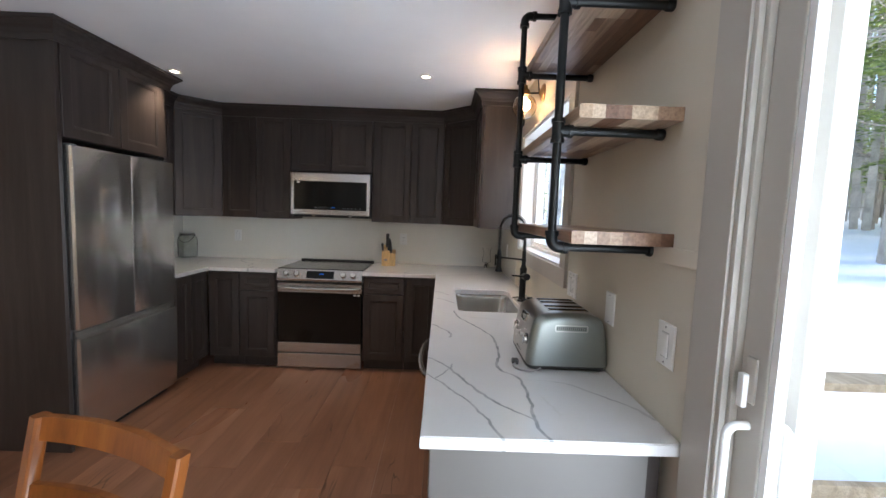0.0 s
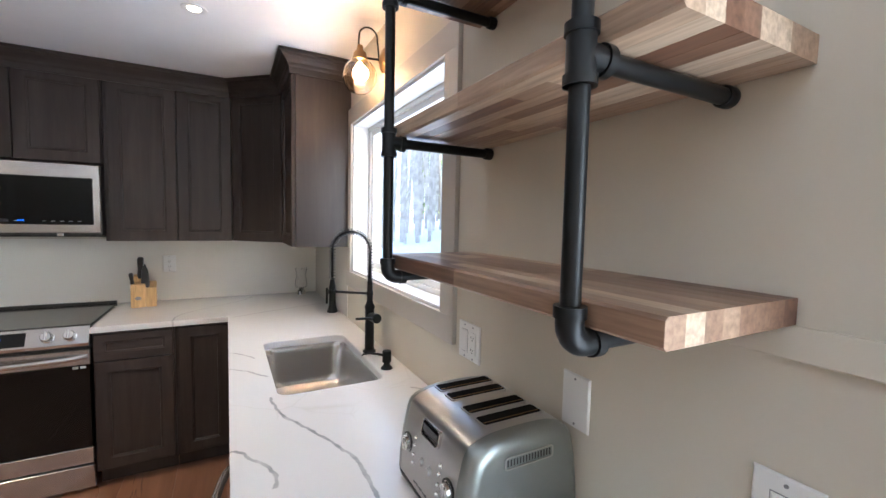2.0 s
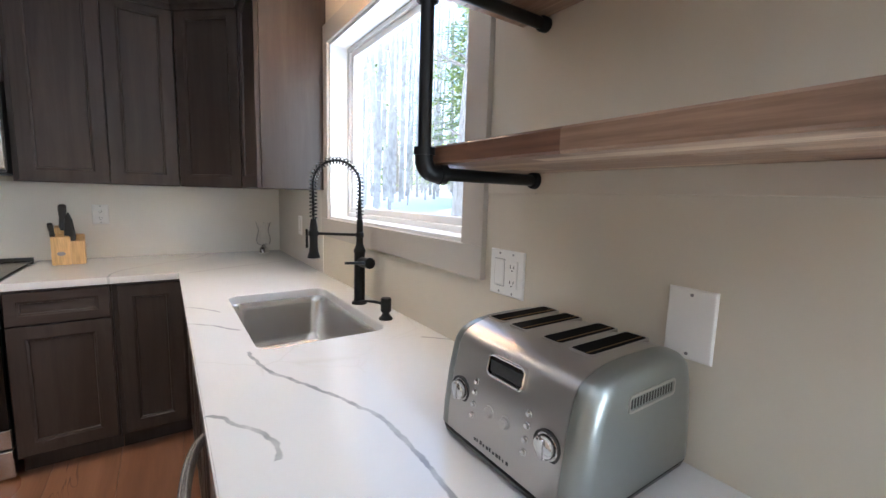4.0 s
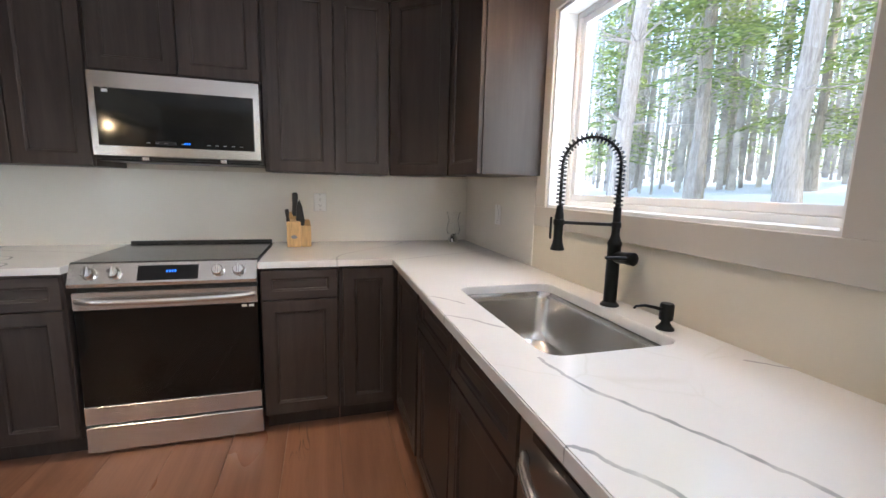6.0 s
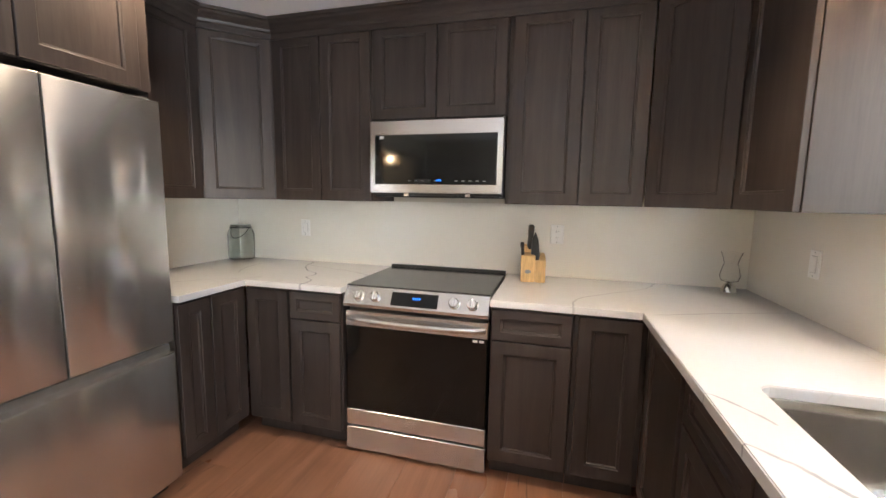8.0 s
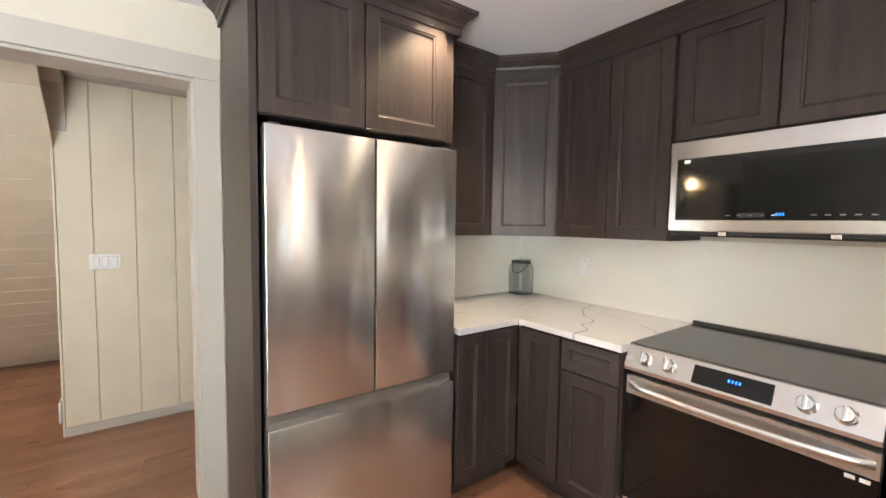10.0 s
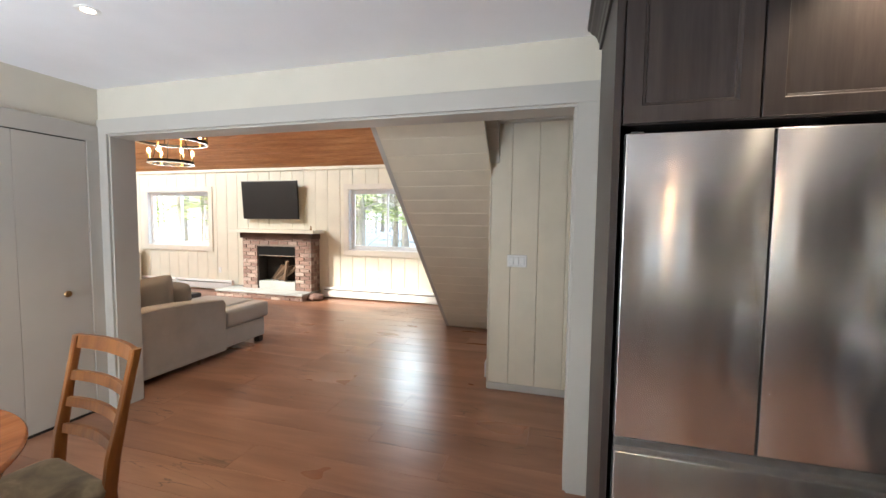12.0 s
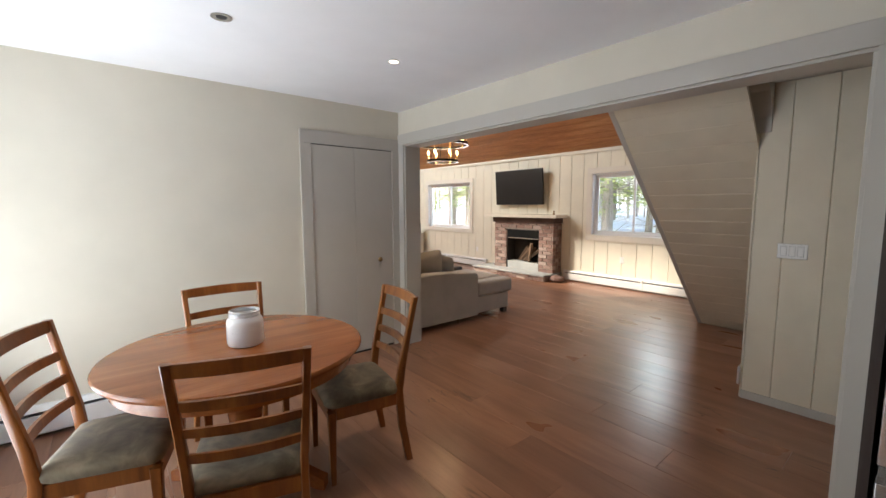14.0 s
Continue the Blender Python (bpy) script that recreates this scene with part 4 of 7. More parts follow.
    bmesh.ops.transform(tr, matrix=Matrix.Translation(tip + fwd * 0.026 + Vector((0, 0, -0.01))) @ Matrix.Rotation(math.atan2(fwd.y, fwd.x), 4, "Z"), verts=tr.verts)
    part("trigger", tr, MAT_BLACK, root)
    arm = bmesh.new()
    tube(arm, [Vector((0, 0, 0.269)), Vector((0, 0, 0.269)) + fwd * 0.178], 0.0058, 10)
    part("support_arm", arm, MAT_BLACK, root, smooth=True)
    part("collar", lathe(bmesh.new(), [(0.019, -0.009), (0.0195, -0.006), (0.0195, 0.008), (0.018, 0.010)], 24, Matrix.Translation((tip.x, tip.y, 0.269))), MAT_BLACK, root, smooth=True)


faucet()


def soap_dispenser():
    root = thing("soap_dispenser", "matt black soap dispenser set in the countertop", "soap dispenser", (0.530, 2.152, CT))
    part("base", lathe(bmesh.new(), [(0.024, 0), (0.024, 0.004), (0.016, 0.012), (0.012, 0.020), (0.012, 0.030)], 24), MAT_BLACK, root, smooth=True)
    part("head", lathe(bmesh.new(), [(0.018, 0.028), (0.0185, 0.032), (0.0185, 0.070), (0.016, 0.074), (0.004, 0.075)], 24), MAT_BLACK, root, smooth=True)
    part("spout", tube(bmesh.new(), [(-0.012, 0, 0.056), (-0.04, 0.004, 0.064), (-0.07, 0.008, 0.070), (-0.095, 0.012, 0.068), (-0.100, 0.0125, 0.062)], [0.006, 0.005, 0.004, 0.0035, 0.003], 8), MAT_BLACK, root, smooth=True)


soap_dispenser()


# ---- appliances ----
def refrigerator():
    x, y0, y1, top = -2.056, 2.078, 2.922, 1.764
    root = thing("refrigerator", "stainless steel refrigerator with two upper doors and a bottom freezer drawer", "refrigerator", (x, y0, 0), 90)
    w, m = y1 - y0, 2.505 - y0
    part("case", boxed(0.004, w - 0.004, 0.055, 0.64, 0.03, top - 0.012, bevel=0.004), MAT_FRCASE, root, "dark grey case")

    def face(a, b, z0, z1, cut=None):
        bm = bmesh.new()
        slab(bm, a, b, z0, z1, [(0, 0.052), (0, 0.006), (0.0015, 0.0015), (0.004, 0.0)])
        return bm
    part("door", face(0.0, m - 0.003, 0.717, top), MAT_STEELV, root, "brushed steel left door", True)
    part("door", face(m + 0.003, w, 0.717, top), MAT_STEELV, root, "brushed steel right door", True)
    part("freezer_drawer", face(0.0, w, 0.055, 0.662), MAT_STEELV, root, "brushed steel freezer drawer", True)
    lip = bmesh.new()
    rings(lip, [[(xx, 0.0, 0.668), (xx, 0.026, 0.674), (xx, 0.030, 0.700), (xx, 0.045, 0.706), (xx, 0.05, 0.660), (xx, 0.004, 0.6625)] for xx in (0.004, w - 0.004)])
    part("handle_recess", lip, MAT_STEEL, root, "recessed steel grip")
    part("gasket", boxed(m - 0.0028, m + 0.0028, 0.012, 0.05, 0.72, top - 0.003), MAT_BLACKPLASTIC, root)
    for hx in (0.02, w - 0.06):
        part("hinge_cover", boxed(hx, hx + 0.04, 0.03, 0.09, top - 0.010, top + 0.012, bevel=0.003), MAT_FRCASE, root)
    part("nameplate", boxed(w - 0.10, w - 0.05, -0.0008, 0.0, top - 0.055, top - 0.047), MAT_CHROME, root)
    part("foot", boxed(0.03, w - 0.03, 0.06, 0.10, 0.0, 0.03), MAT_BLACKPLASTIC, root)


MAT_FRCASE = plain("grey_appliance_case", (0.10, 0.10, 0.105), 0.4, 0.3)
refrigerator()


def microwave():
    x0, x1, y, z0, z1 = -1.442, -0.690, 3.672, 1.405, 1.800
    root = thing("microwave", "stainless steel over the range microwave with a black glass door, closed", "microwave", (x0, y, z0))
    w, h = x1 - x0, z1 - z0
    part("body", boxed(0.004, w - 0.004, 0.03, 0.40, -0.012, h - 0.002, bevel=0.002), MAT_BLACKPLASTIC, root)
    bm = bmesh.new()
    slab(bm, 0, w, 0, h, [(0, 0.028), (0, 0.006), (0.004, 0.0), (0.010, -0.001)])
    part("door_frame", bm, MAT_STEEL, root, "brushed steel door frame", True)
    bm = bmesh.new()
    slab(bm, 0.032, w - 0.032, 0.048, h - 0.078, [(0, -0.0005), (0, -0.0028), (0.002, -0.0040)])
    part("window", bm, MAT_BLACKGLASS, root, "black glass window")
    clock = bmesh.new()
    for k in range(3):
        box(clock, w * 0.525 + k * 0.010, w * 0.525 + k * 0.010 + 0.006, -0.0052, -0.0042, 0.066, 0.076)
    part("clock", clock, MAT_BLUE, root, "blue lit display")
    for k in range(12):
        if k in (5, 6):
            continue
        part("key_mark", boxed(0.23 + k * 0.038, 0.246 + k * 0.038, -0.0048, -0.0041, 0.066, 0.070), MAT_KEY, root)
    part("key_mark", boxed(0.27, 0.36, -0.0048, -0.0041, 0.060, 0.078), MAT_KEYDARK, root)
    st = part("sticker", boxed(0.062, 0.086, -0.0052, -0.0042, h - 0.099, h - 0.085), MAT_PLATE, root, "small white energy sticker")
    part("vent", boxed(0.02, w - 0.02, 0.035, 0.30, -0.020, -0.0125), MAT_BLACK, root)
    for xx in (0.20, 0.55):
        part("grip", boxed(xx, xx + 0.03, 0.010, 0.03, -0.018, -0.0005, bevel=0.002), MAT_STEEL, root)


MAT_KEY = plain("grey_key_print", (0.25, 0.25, 0.26), 0.4)
MAT_KEYDARK = plain("faint_key_print", (0.03, 0.03, 0.032), 0.3)
microwave()


def kitchen_range():
    x0, x1 = -1.456, -0.698
    w = x1 - x0
    root = thing("range", "stainless steel slide in electric range with a black glass oven door", "range", (x0, 3.42, 0))
    part("body", boxed(0.006, w - 0.006, 0.02, 0.62, 0.06, 0.898), MAT_BLACKPLASTIC, root)
    top = bmesh.new()
    rings(top, [[(0.0, 0.006, z), (w, 0.006, z), (w - 0.002, 0.60, z), (0.002, 0.60, z)] for z in (0.916, 0.924)])
    part("cooktop", top, MAT_COOKTOP, root, "black ceramic cooktop")
    part("rear_trim", boxed(0.0, w, 0.60, 0.625, 0.905, 0.940, bevel=0.003), MAT_BLACKPLASTIC, root)
    # leaning control panel
    cp = bmesh.new()
    rings(cp, [[(x, 0.010, 0.922), (x, -0.004, 0.917), (x, -0.046, 0.834), (x, -0.043, 0.818), (x, -0.02, 0.812), (x, 0.02, 0.812), (x, 0.02, 0.915)] for x in (0.0, w)])
    part("control_panel", cp, MAT_STEEL, root, "brushed steel control panel")
    tilt = math.degrees(math.atan2(0.042, 0.083))
    base = Matrix.Translation((0, -0.0255, 0.8745)) @ pose(0, 0, 0, -tilt, 0, 0)
    dsp = bmesh.new()
    box(dsp, 0.262, 0.506, -0.0025, 0.001, -0.036, 0.034, 0.0005)
    bmesh.ops.transform(dsp, matrix=base, verts=dsp.verts)
    part("display", dsp, MAT_BLACKGLASS, root, "black glass display")
    dg = bmesh.new()
    for k in range(4):
        box(dg, 0.376 + k * 0.011, 0.382 + k * 0.011, -0.0036, -0.0026, 0.0, 0.011)
    bmesh.ops.transform(dg, matrix=base, verts=dg.verts)
    part("clock", dg, MAT_BLUE, root, "blue lit digits")
    for kx in (0.082, 0.176, 0.590, 0.680):
        kb = bmesh.new()
        lathe(kb, [(0.027, 0.0), (0.028, 0.004), (0.025, 0.006), (0.024, 0.026), (0.020, 0.031), (0.004, 0.032)], 28, base @ pose(kx, 0, 0, 90, 0, 0))
        k = part("knob", kb, MAT_CHROME, root, "round steel knob", True)
        gb = bmesh.new()
        box(gb, kx - 0.005, kx + 0.005, -0.042, -0.030, -0.023, 0.023, 0.003)
        bmesh.ops.transform(gb, matrix=base, verts=gb.verts)
        part("grip", gb, MAT_CHROME, k)
    for k in range(7):
        part("vent_slot", boxed(0.10 + k * 0.085, 0.14 + k * 0.085, -0.0215, -0.019, 0.797, 0.803), MAT_BLACKPLASTIC, root)
    band = bmesh.new()
    slab(band, 0.0, w, 0.708, 0.792, [(0, 0.018), (0, -0.018), (0.003, -0.022)])
    part("door_band", band, MAT_STEEL, root, "steel band of the oven door")
    door = bmesh.new()
    slab(door, 0.002, w - 0.002, 0.248, 0.707, [(0, 0.018), (0, -0.016), (0.003, -0.020)])
    part("oven_door", door, MAT_BLACKGLASS, root, "black glass oven door")
    low_ = bmesh.new()
    slab(low_, 0.0, w, 0.158, 0.247, [(0, 0.018), (0, -0.018), (0.003, -0.022)])
    part("door_band", low_, MAT_STEEL, root)
    dr = bmesh.new()
    slab(dr, 0.0, w, 0.018, 0.146, [(0, 0.018), (0, -0.018), (0.003, -0.022)])
    part("storage_drawer", dr, MAT_STEEL, root, "brushed steel storage drawer")
    hb = bmesh.new()
    n = 18
    loops = []
    for k in range(n + 1):
        u = k / n
        xx = 0.012 + (w - 0.024) * u
        out = -0.022 - 0.042 * min(1.0, math.sin(math.pi * u) ** 0.42 if 0 < u < 1 else 0)
        dz = 0.012 * (1 - (2 * u - 1) ** 2)
        zc = 0.752 - dz * 0.4
        loops.append([(xx, out + dy, zc + z) for dy, z in ((0.006, -0.013), (-0.003, -0.012), (-0.008, -0.004), (-0.008, 0.006), (-0.003, 0.013), (0.006, 0.013))])
    rings(hb, loops)
    part("handle", hb, MAT_STEEL, root, "curved steel door handle", True)
    for k in range(2):
        part("sticker", boxed(w - 0.075 + k * 0.032, w - 0.052 + k * 0.032, -0.0215, -0.0202, 0.690, 0.702), MAT_PLATE, root)
    for fx in (0.04, w - 0.04):
        part("foot", lathe(bmesh.new(), [(0.014, 0), (0.014, 0.02)], 12, Matrix.Translation((fx, 0.05, 0))), MAT_BLACKPLASTIC, root)
    part("kick", boxed(0.01, w - 0.01, 0.05, 0.06, 0.0, 0.06), MAT_BLACKPLASTIC, root)


MAT_COOKTOP = plain("ceramic_cooktop", (0.022, 0.023, 0.025), 0.16, vary=0.05, grain=2)
kitchen_range()


def toaster():
    root = thing("toaster", "brushed steel four slice toaster with a control face and long slots", "toaster", (0.316, 1.502, CT), -90)
    # local: x along the face (towards -y in the room), y into the depth
    L, D, H = 0.305, 0.294, 0.208
    prof = [(0.004, 0.018), (0.0, 0.022), (0.002, 0.060), (0.010, 0.120), (0.020, 0.166), (0.024, 0.177), (0.030, 0.186), (0.039, 0.193), (0.055, 0.1995), (0.078, 0.2050), (0.100, 0.2072), (0.130, H)]
    whole = prof + [(D - y, z) for y, z in prof[::-1]]

    def ring(x, inset):
        ky = 1 - 2 * inset / D
        return [(x, D / 2 + (y - D / 2) * ky, 0.018 + max(0.0, (z - 0.018)) * (1 - inset / 0.19)) for y, z in whole]
    band = bmesh.new()
    rings(band, [ring(0.0315, 0.0015), ring(0.032, 0), ring(L - 0.032, 0), ring(L - 0.0315, 0.0015)])
    part("shell", band, MAT_TOAST, root, "brushed steel face and top", True)
    # end caps, their green cast stands in for a reflection
    for a, b in ((0.0313, -1), (L - 0.0313, 1)):
        cap = bmesh.new()
        rings(cap, [ring(a + b * dx, ins) for dx, ins in ((0.0, 0.001), (0.0006, 0.0), (0.010, 0.0005), (0.018, 0.003), (0.025, 0.008), (0.0295, 0.016), (0.0313, 0.026), (0.0313, 0.030))])
        part("end_panel", cap, MAT_TOASTEND, root, "steel end with a green reflection in its colour", True)
    part("base", rings(bmesh.new(), [[(x, y, z) for x, y in rounded(g, L - g, g, D - g, 0.035, 6)] for g, z in ((0.006, 0.004), (0.001, 0.010), (-0.001, 0.0175), (0.006, 0.0185))]), MAT_BLACKPLASTIC, root, "dark plastic base", True)
    # four long slots set in the top
    for sx in (0.052, 0.106, 0.178, 0.232):
        bz = bmesh.new()
        outer = rounded(sx - 0.021, sx + 0.021, 0.082, D - 0.062, 0.007, 3)
        inner = rounded(sx - 0.0180, sx + 0.0180, 0.085, D - 0.065, 0.006, 3)
        rings(bz, [[(x, y, 0.2000) for x, y in outer], [(x, y, 0.2083) for x, y in outer], [(x, y, 0.2085) for x, y in inner], [(x, y, 0.2060) for x, y in inner]], False, False)
        part("slot_rim", bz, MAT_TOAST, root)
        part("slot", rings(bmesh.new(), [[(x, y, z) for x, y in rounded(sx - 0.0179, sx + 0.0179, 0.0852, D - 0.0652, 0.006, 3)] for z in (0.196, 0.2082)]), MAT_SLOT, root, "dark bread slot")
        part("wire", tube(bmesh.new(), [(sx + 0.009, 0.087, 0.2083), (sx + 0.009, D - 0.067, 0.2083)], 0.0009, 6), MAT_BRONZE, root)
    # face: y of the shell front at a height
    def fy(z):
        for (i0, a), (i1, b) in zip(prof[1:], prof[2:]):
            if a <= z <= b:
                return i0 + (i1 - i0) * (z - a) / (b - a)
        return 0.0
    def knob(x, z, r, d, mat, nm):
        kb = bmesh.new()
        lathe(kb, [(r * 1.25, -0.003), (r * 1.25, 0.001), (r, 0.0015), (r * 0.95, d), (r * 0.8, d + 0.002), (0.002, d + 0.002)], 24, pose(x, fy(z), z, 90, 0, 0))
        return part(nm, kb, mat, root, smooth=True)
    for kx in (0.058, 0.248):
        k = knob(kx, 0.098, 0.0165, 0.010, MAT_CHROME, "knob")
        part("grip", boxed(kx - 0.0035, kx + 0.0035, fy(0.098) - 0.0145, fy(0.098) - 0.009, 0.083, 0.113, bevel=0.002), MAT_CHROME, k)
        part("bezel", rings(bmesh.new(), [[(kx + r * math.cos(2 * math.pi * j / 24), fy(0.098) - dy, 0.098 + r * math.sin(2 * math.pi * j / 24)) for j in range(24)] for r, dy in ((0.0225, -0.002), (0.0225, 0.0022), (0.019, 0.0024), (0.019, 0.0))], False, False), MAT_BLACKPLASTIC, root)
    for kx in (0.132, 0.168):
        knob(kx, 0.090, 0.0085, 0.004, MAT_TOAST, "button")
    for kx in (0.095, 0.211):
        for z in (0.125, 0.108, 0.088, 0.070):
            knob(kx, z, 0.0042, 0.003, MAT_CHROME, "indicator")
    wn_ = bmesh.new()
    slab(wn_, 0.120, 0.190, 0.150, 0.176, [(0, 0.012), (0, 0.004), (0.003, 0.002)])
    bmesh.ops.transform(wn_, matrix=Matrix.Translation((0, fy(0.162) - 0.008, 0)), verts=wn_.verts)
    part("lever_window", wn_, MAT_BLACKGLASS, root, "black lift lever window")
    bez = bmesh.new()
    lean = Matrix.Translation((0.155, fy(0.162) - 0.002, 0.163)) @ Matrix.Rotation(radians(-12), 4, "X")
    rings(bez, [[lean @ Vector((x, y, z)) for x, z in rounded(-0.036 - g, 0.036 + g, -0.014 - g, 0.014 + g, 0.006 + g, 4)] for y, g in ((0.006, 0.004), (-0.004, 0.004), (-0.005, 0.002), (-0.004, 0.0), (0.004, 0.0))], False, False)
    part("window_bezel", bez, MAT_CHROME, root, "polished window surround", True)
    # side vents on the end towards the room
    vent = bmesh.new()
    for k in range(15):
        box(vent, L - 0.004, L + 0.0005, 0.100 + k * 0.0072, 0.1033 + k * 0.0072, 0.150, 0.163)
    fr = bmesh.new()
    outer = rounded(0.094, 0.211, 0.144, 0.169, 0.006, 3)
    inner = rounded(0.097, 0.208, 0.147, 0.166, 0.004, 3)
    rings(fr, [[(L - 0.012, a, b) for a, b in outer], [(L + 0.0018, a, b) for a, b in outer], [(L + 0.0018, a, b) for a, b in inner], [(L - 0.006, a, b) for a, b in inner]], False, False)
    part("vent_frame", fr, MAT_TOAST, root)
    part("vent", vent, MAT_GROOVE, root, "row of narrow vent slots")
    lt = bmesh.new()
    for k, cw in enumerate((5, 2, 4, 3, 5, 3, 4, 5, 3, 2, 4)):
        box(lt, 0.105 + k * 0.0075, 0.105 + k * 0.0075 + cw * 0.001, fy(0.035) - 0.0008, fy(0.035) + 0.001, 0.033, 0.037 + 0.001 * (k % 3))
    part("nameplate", lt, MAT_KEYDARK, root, "dark raised mark")
    # cord
    cord = [(L + 0.002, 0.05, 0.010), (L + 0.018, 0.03, 0.008), (L + 0.022, 0.0, 0.006), (L + 0.005, -0.035, 0.005), (L - 0.035, -0.045, 0.005), (L - 0.055, -0.030, 0.005)]
    sm = []
    for a, b in zip(cord, cord[1:]):
        sm += [Vector(a).lerp(Vector(b), k / 4) for k in range(4)]
    sm.append(Vector(cord[-1]))
    for _ in range(3):
        sm = [sm[0]] + [(sm[i - 1] + 2 * sm[i] + sm[i + 1]) / 4 for i in range(1, len(sm) - 1)] + [sm[-1]]
    part("cord", tube(bmesh.new(), sm, 0.0035, 8), MAT_CORD, root, "grey power cord", True)
    part("plug", boxed(L - 0.075, L - 0.050, -0.042, -0.018, 0.0005, 0.020, bevel=0.004), MAT_BLACKPLASTIC, root)


MAT_SLOT = plain("dark_toaster_slot", (0.004, 0.0035, 0.003), 0.8, **{"Specular IOR Level": 0.1})
MAT_CORD = plain("grey_rubber", (0.30, 0.30, 0.30), 0.5)
toaster()


# ---- pipe shelves ----
def butcher_material():
    m = Mat("butcher_block_walnut")
    oi = m.nt.nodes.new("ShaderNodeObjectInfo")
    col = m.ramp(oi.outputs["Random"], (0.0, (0.13, 0.058, 0.034)), (0.3, (0.25, 0.148, 0.098)), (0.65, (0.42, 0.295, 0.205)), (1.0, (0.57, 0.46, 0.35)))
    g = m.noise(m.coords((22, 1.4, 22)), 5, 5)
    col = m.mix(0.85, col, m.ramp(g, (0.3, (0.58, 0.54, 0.51)), (0.65, (1.12, 1.10, 1.06))), "MULTIPLY")
    m.bump(g, 0.08, 0.0006)
    return m.set(col, 0.36, 0.0)


MAT_BUTCHER = butcher_material()
SHX, SH0, SH1 = 0.338, 0.858, 1.635
SHZ = (1.395, 1.722, 2.070)


def shelf(z, seed):
    """Glued staves of several lengths, side by side."""
    rnd = random.Random(seed)
    root = thing("shelf", "thick striped butcher block walnut shelf on black pipes", "shelf", (E - 0.003, SH0, z), 0, "pipe wall shelves")
    depth, length, n = E - SHX - 0.003, SH1 - SH0, 8
    w = depth / n
    for i in range(n):
        cuts = [0.0] + sorted(rnd.sample([0.12, 0.22, 0.31, 0.42, 0.50, 0.60, 0.68], 1 + i % 2)) + [length]
        for a, b in zip(cuts, cuts[1:]):
            bm = bmesh.new()
            x0, x1, c = -depth + i * w, -depth + (i + 1) * w, 0.0006
            if i == 0:
                pr = [(x0, 0.004), (x0 + 0.004, 0.0), (x1, 0.0), (x1, 0.035), (x0 + 0.004, 0.035), (x0, 0.031)]
            else:
                pr = [(x0, c), (x0 + c, 0.0), (x1 - c, 0.0), (x1, c), (x1, 0.035 - c), (x1 - c, 0.035), (x0 + c, 0.035), (x0, 0.035 - c)]
            rings(bm, [[(x, y, zz) for x, zz in pr] for y in (a + 0.0001, b - 0.0001)])
            part("stave", bm, MAT_BUTCHER, root)
    return root


for k, z in enumerate(SHZ):
    shelf(z, 40 + k)


def pipe_frame(y, label):
    root = thing("pipe_frame", label, "shelf bracket", (E, y, SHZ[0]), 0, "black pipe shelf frames")
    px, r = SHX - 0.026 - E, 0.0122
    zs = [z - SHZ[0] - 0.0165 for z in SHZ]
    top = 0.90
    part("upright", tube(bmesh.new(), [(px, 0, zs[0] + 0.03), (px, 0, top - 0.02)], r, 16), MAT_BLACK, root, smooth=True)
    for i, z in enumerate(zs + [top]):
        x0 = px + (0.03 if i in (0, 3) else 0.02)
        part("arm", tube(bmesh.new(), [(x0, 0, z), (-0.014, 0, z)], r, 16), MAT_BLACK, root, smooth=True)
        wide = [(0.029, 0.0), (0.029, 0.005), (0.020, 0.008), (0.0175, 0.020), (0.0140, 0.022)] if i in (0, 3) else [(0.0150, 0.0), (0.0158, 0.002), (0.0158, 0.018), (0.0140, 0.021)]
        part("flange", lathe(bmesh.new(), wide, 20, Matrix.Translation((-0.002, 0, z)) @ pose(0, 0, 0, 0, -90, 0)), MAT_BLACK, root, smooth=True)
        if i in (0, 3):
            s = 1 if i == 0 else -1
            el = tube(bmesh.new(), [(px, 0, z + s * 0.042), (px, 0, z + s * 0.026)] + arc((px + 0.024, 0, z + s * 0.024), (-1, 0, 0), (0, 0, -s), 0.024, 0, 90, 7) + [(px + 0.042, 0, z)], 0.0168, 16)
            part("elbow", el, MAT_BLACK, root, smooth=True)
            part("collar", tube(bmesh.new(), [(px, 0, z + s * 0.032), (px, 0, z + s * 0.046)], 0.0195, 18), MAT_BLACK, root, smooth=True)
            part("collar", tube(bmesh.new(), [(px + 0.032, 0, z), (px + 0.046, 0, z)], 0.0195, 18), MAT_BLACK, root, smooth=True)
        else:
            part("tee", tube(bmesh.new(), [(px, 0, z - 0.034), (px, 0, z + 0.034)], 0.0168, 16), MAT_BLACK, root, smooth=True)
            part("tee", tube(bmesh.new(), [(px, 0, z), (px + 0.034, 0, z)], 0.0168, 16), MAT_BLACK, root, smooth=True)
            for dz in (-0.034, 0.022):
                part("collar", tube(bmesh.new(), [(px, 0, z + dz), (px, 0, z + dz + 0.012)], 0.0195, 18), MAT_BLACK, root, smooth=True)
            part("collar", tube(bmesh.new(), [(px + 0.028, 0, z), (px + 0.040, 0, z)], 0.0195, 18), MAT_BLACK, root, smooth=True)


pipe_frame(0.957, "matt black iron pipe frame with elbows and tees holding the shelves")
pipe_frame(1.565, "matt black iron pipe frame beside the window holding the shelves")


trim("trim_shelf_ledger", (E - 0.012, E - 0.0005, 0.7315, 1.722, 1.350, 1.3945), mat=MAT_WALL, label="wall coloured ledger strip under the lowest shelf")


